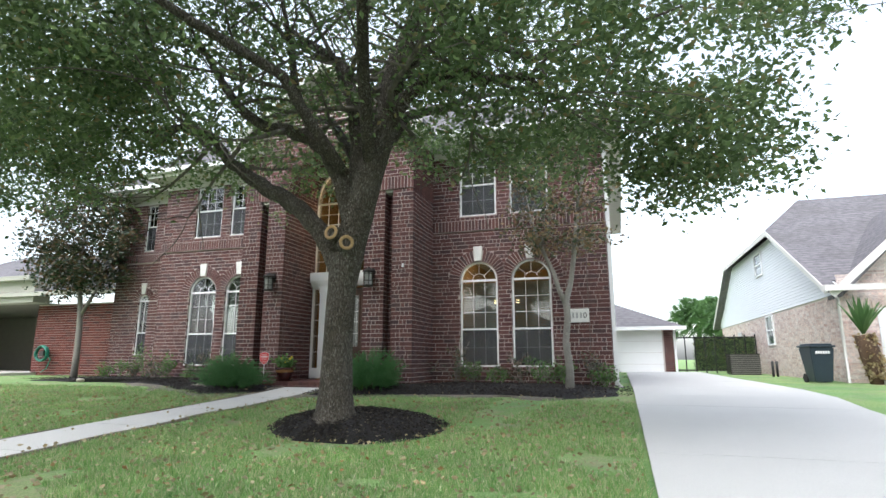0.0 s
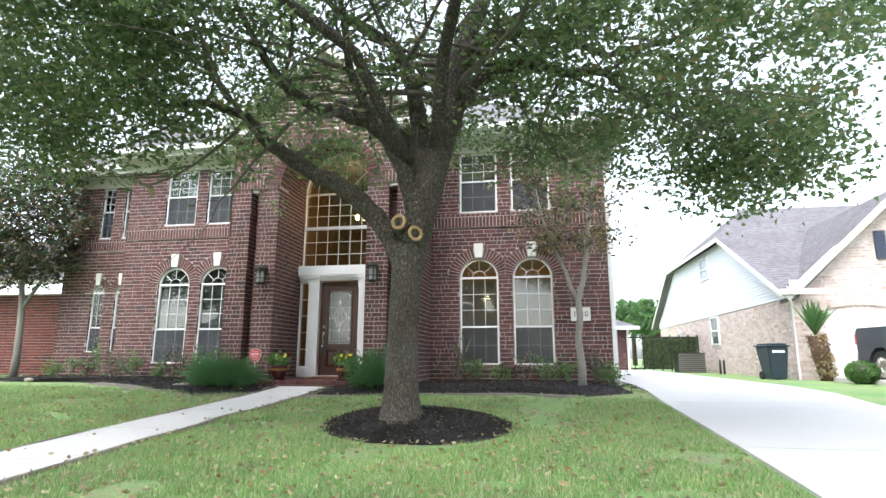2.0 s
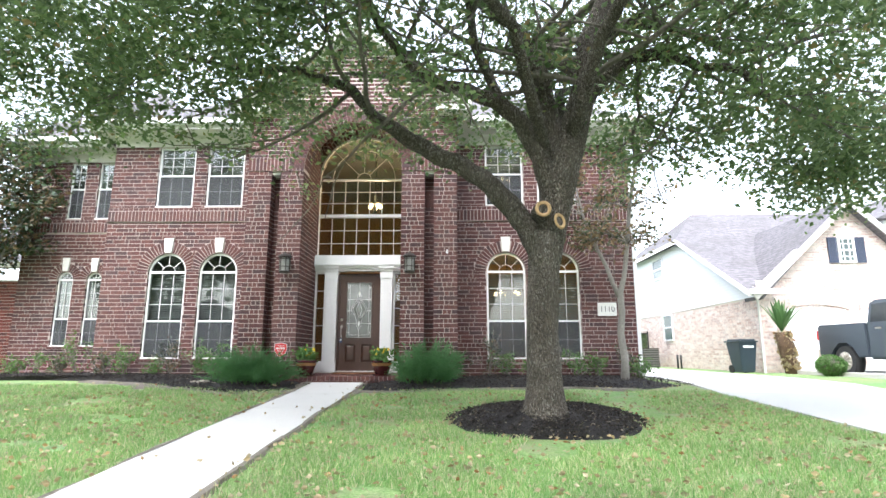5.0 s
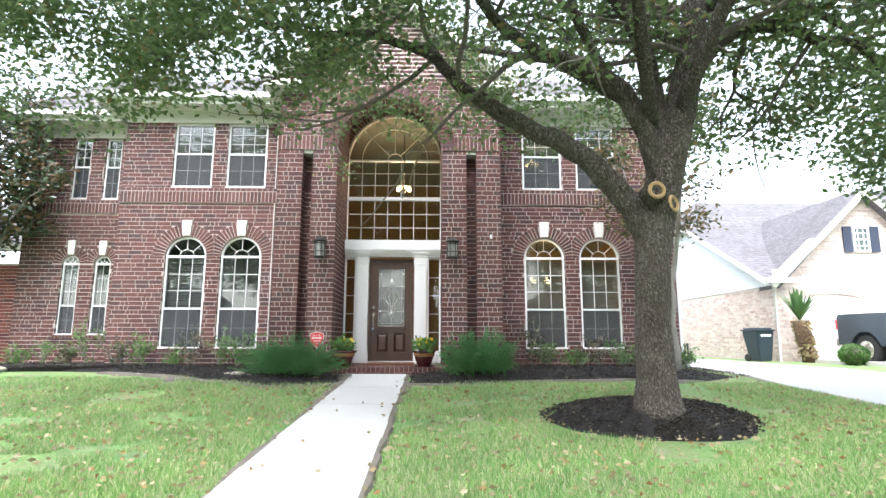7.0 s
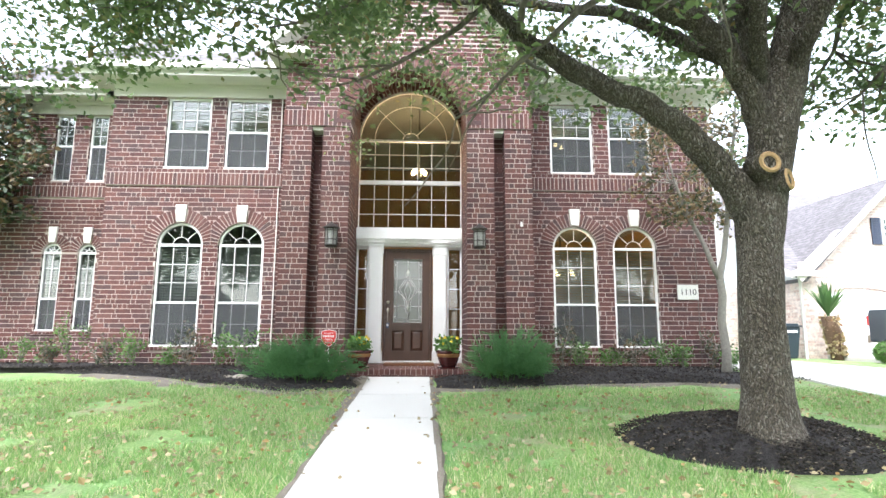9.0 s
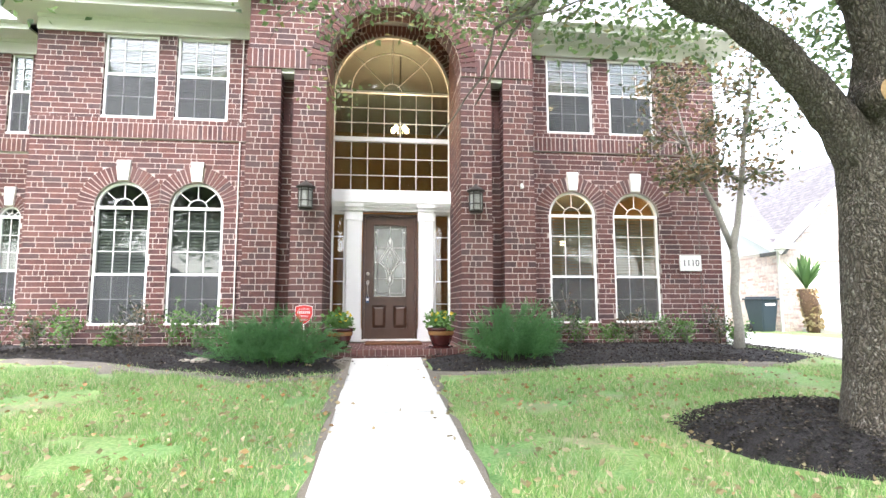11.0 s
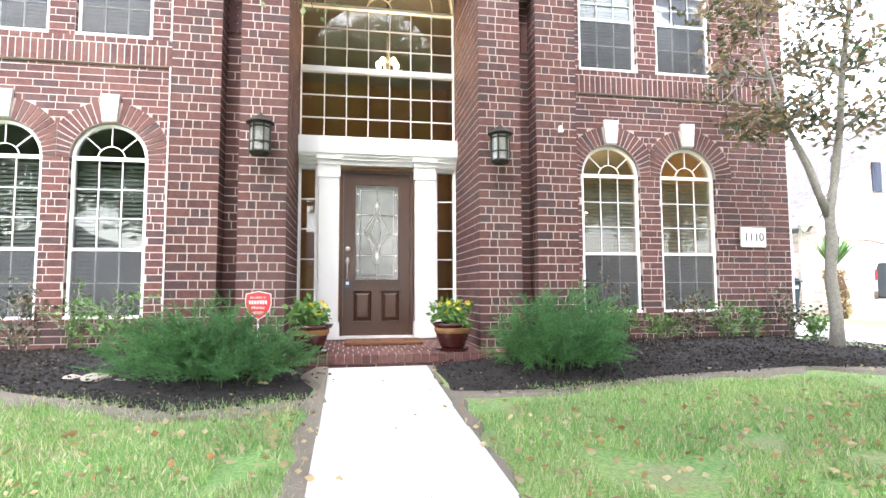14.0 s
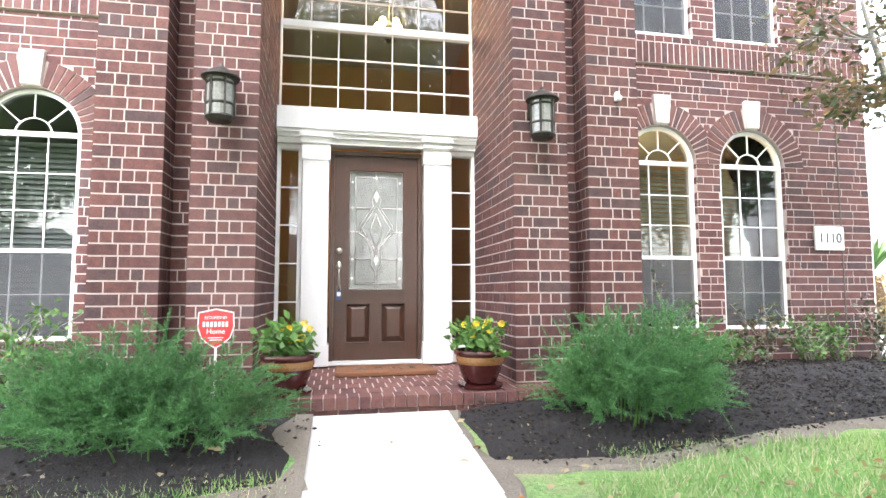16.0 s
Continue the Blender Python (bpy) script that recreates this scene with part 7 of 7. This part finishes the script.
    w = part("wall", bm, MORTAR, h)
    lay(courses(-14.2, -8.9, 0.0, 2.5, (), "run", (), 71), front(3.0), w, (-10.5, 1.2), BRICK_RED)
    lay(courses(-12.0, -3.0, 0.0, 2.5, (), "run", (), 72), side_left(-14.2), w, None, BRICK_RED)
    # added slab and end wall that keep sky light out of the porch
    boxes("porch_sky_block", [(-24, -14.25, 2.96, 8.0, 2.6, 2.66), (-24.1, -24, 2.4, 8.2, -0.1, 3.2)], SHADE, h, "added ceiling and end wall that block sky light")
    # back wall, its porch shade put into the colour
    boxes("porte_wall", [(-24, -14.3, 8.0, 8.2, -0.2, 3.2)], SHADE, h, "porch back wall, coloured dark for the shade under the roof")
    boxes("beam", [(-24, -13.65, 2.35, 2.95, 2.58, 3.35)], BEAM, h, "cream painted beam")
    boxes("eave", [(-24, -8.7, 2.2, 2.34, 2.78, 2.92), (-24, -13.65, 2.1, 2.34, 3.35, 3.5)], BEAM, h, "cream eave")
    boxes("porch_slab", [(-24, -13.9, 1.6, 5.0, -0.1, 0.14)], CONCRETE, h)
    bm = bmesh.new()
    v = [bm.verts.new(q) for q in ((-24, 2.3, 3.0), (-8.75, 2.3, 2.9), (-8.75, 9, 5.4), (-24, 9, 5.9), (-24, 2.3, 2.8), (-8.75, 2.3, 2.75), (-8.75, 9, 5.25), (-24, 9, 5.7))]
    for f in ((0, 1, 2, 3), (7, 6, 5, 4), (0, 4, 5, 1), (1, 5, 6, 2), (2, 6, 7, 3), (3, 7, 4, 0)):
        bm.faces.new([v[i] for i in f])
    part("roof", bm, SHINGLE, h)
    hs = thing("garden_hose", "green garden hose coiled on a wall reel", "hose", (-13.5, 2.9, 0.8))
    bm = bmesh.new()
    pts = []
    for k in range(90):
        a = 2 * PI * k / 15
        r = 0.27 + 0.02 * math.sin(k)
        pts.append((r * math.cos(a), -0.02 - 0.02 * (k % 7), r * math.sin(a) * 0.95))
    tube(bm, pts, [0.02] * len(pts), 6)
    tube(bm, [(0.25, -0.05, -0.1), (0.45, -0.08, -0.2), (0.35, -0.1, -0.5), (0.1, -0.1, -0.65)], [0.018] * 4, 6)
    part("coil", bm, HOSE, hs)
    bm = bmesh.new()
    box(bm, -0.1, 0.1, -0.1, 0.1, -0.1, 0.1)
    part("bracket", bm, BLACK, hs)
    # unseen houses added across the street, for reflections
    for i, x in enumerate((-22, -4, 14)):
        o = thing("reflection_house", "unseen plain house added for window reflections", "house", (x, -38, -0.8), "houses across the street")
        boxes("wall", [(-6.5, 6.5, -5, 5, 0, 3.2)], BRICK_TAN, o)
        bm = bmesh.new()
        v = [bm.verts.new(q) for q in ((-7, -5.5, 3.2), (7, -5.5, 3.2), (7, 5.5, 3.2), (-7, 5.5, 3.2), (-2, 0, 6.2), (2, 0, 6.2))]
        for f in ((0, 1, 5, 4), (1, 2, 5), (2, 3, 4, 5), (3, 0, 4), (3, 2, 1, 0)):
            bm.faces.new([v[j] for j in f])
        part("roof", bm, SHINGLE, o)


def street_tree(x, y, r, h, seed):
    t = thing("street_tree", "broad leafy tree standing across the street", "tree", (x, y, -0.8), "trees across the street")
    bm = bmesh.new()
    tube(bm, [(0, 0, -0.2), (0, 0, 1.2), (0.2, 0, 2.6), (0.3, 0.1, h * 0.7)], [0.35, 0.26, 0.22, 0.08], 10, 0.1)
    part("trunk", bm, BARK, t)
    rng = random.Random(seed)
    cl = []
    while len(cl) < 560:
        p = Vector((rng.uniform(-1, 1), rng.uniform(-1, 1), rng.uniform(-1, 1)))
        q = (p.x * r, p.y * r, h * 0.68 + p.z * h * 0.36)
        if p.length < 1 and noise.noise(Vector(q) * 0.6 + Vector((seed, 0, 0))) > -0.22:
            cl.append(q)
    leaves("crown", cl, 34, (0.45, 0.45, 0.4), 0.26, OAK_LEAF, t, "dark green leaves", seed, 0.1, 0.35)


for sx, sy, sr, shh in ((-17, -22, 6.0, 13.5), (-8.5, -20.5, 5.6, 13), (0.5, -21.5, 6.0, 14.5), (9.5, -20.5, 5.6, 13), (18, -22, 6.0, 13.5)):
    street_tree(sx, sy, sr, shh, int(sx + 40))
build_ground()
build_paving()
build_beds()
build_house()
neighbour()
beyond()
oak()
magnolia("magnolia_tree", 5.12, -1.45, 4.5, [(0, 0, -0.1, 0.09), (0.02, 0, 0.4, 0.07), (-0.03, 0, 0.9, 0.06), (0.02, 0, 1.3, 0.062), (0.0, 0.0, 1.62, 0.06), (0.10, 0.02, 1.95, 0.048), (0.2, 0.0, 2.6, 0.042), (0.28, 0.0, 3.3, 0.035), (0.42, 0.0, 4.0, 0.028), (0.5, 0.0, 4.7, 0.015)], "slender magnolia with mottled grey bark and browning leaves", 12, 0.62, 75, MAGNOLIA_DRY, BARK_PALE, 3.8, (0.95, 0.9, 1.3), 0.098, [(0.0, 0, 1.55, 0.05), (-0.12, 0.02, 1.85, 0.045), (-0.2, 0.05, 2.15, 0.04), (-0.42, 0.1, 2.65, 0.032), (-0.6, 0.1, 3.2, 0.022), (-0.7, 0.15, 3.8, 0.01)])
magnolia("magnolia_tree", -8.8, 0.35, 5, [(0, 0, -0.1, 0.10), (0.0, 0, 0.7, 0.08), (-0.02, 0, 1.4, 0.08), (-0.08, 0, 1.95, 0.07), (-0.2, 0.0, 2.6, 0.06), (-0.25, 0.0, 3.4, 0.05), (-0.3, 0.0, 4.2, 0.03), (-0.3, 0.0, 5.0, 0.015)], "leafy magnolia with forked trunk in a mulch bed", 15, 1.1, 1150, MAGNOLIA, BARK_PALE, 4.1, (1.75, 1.5, 1.9), 0.125, [(-0.02, 0, 1.8, 0.05), (0.15, 0, 2.1, 0.045), (0.5, 0, 2.6, 0.04), (0.8, -0.1, 3.3, 0.02)])
feather_bush(-1.42, -2.15, (0.90, 0.5), 0.66, "low feathery green shrub spreading in the mulch", 1, -0.2)
feather_bush(1.50, -2.1, (0.66, 0.5), 0.80, "dense feathery green shrub in the mulch", 2, 0.25)
flower_pot(-0.73, -1.43, 0.155)
flower_pot(0.67, -1.42, 0.155)
security_sign(-1.2, -1.5)
small_things()
turf()
lay_all()
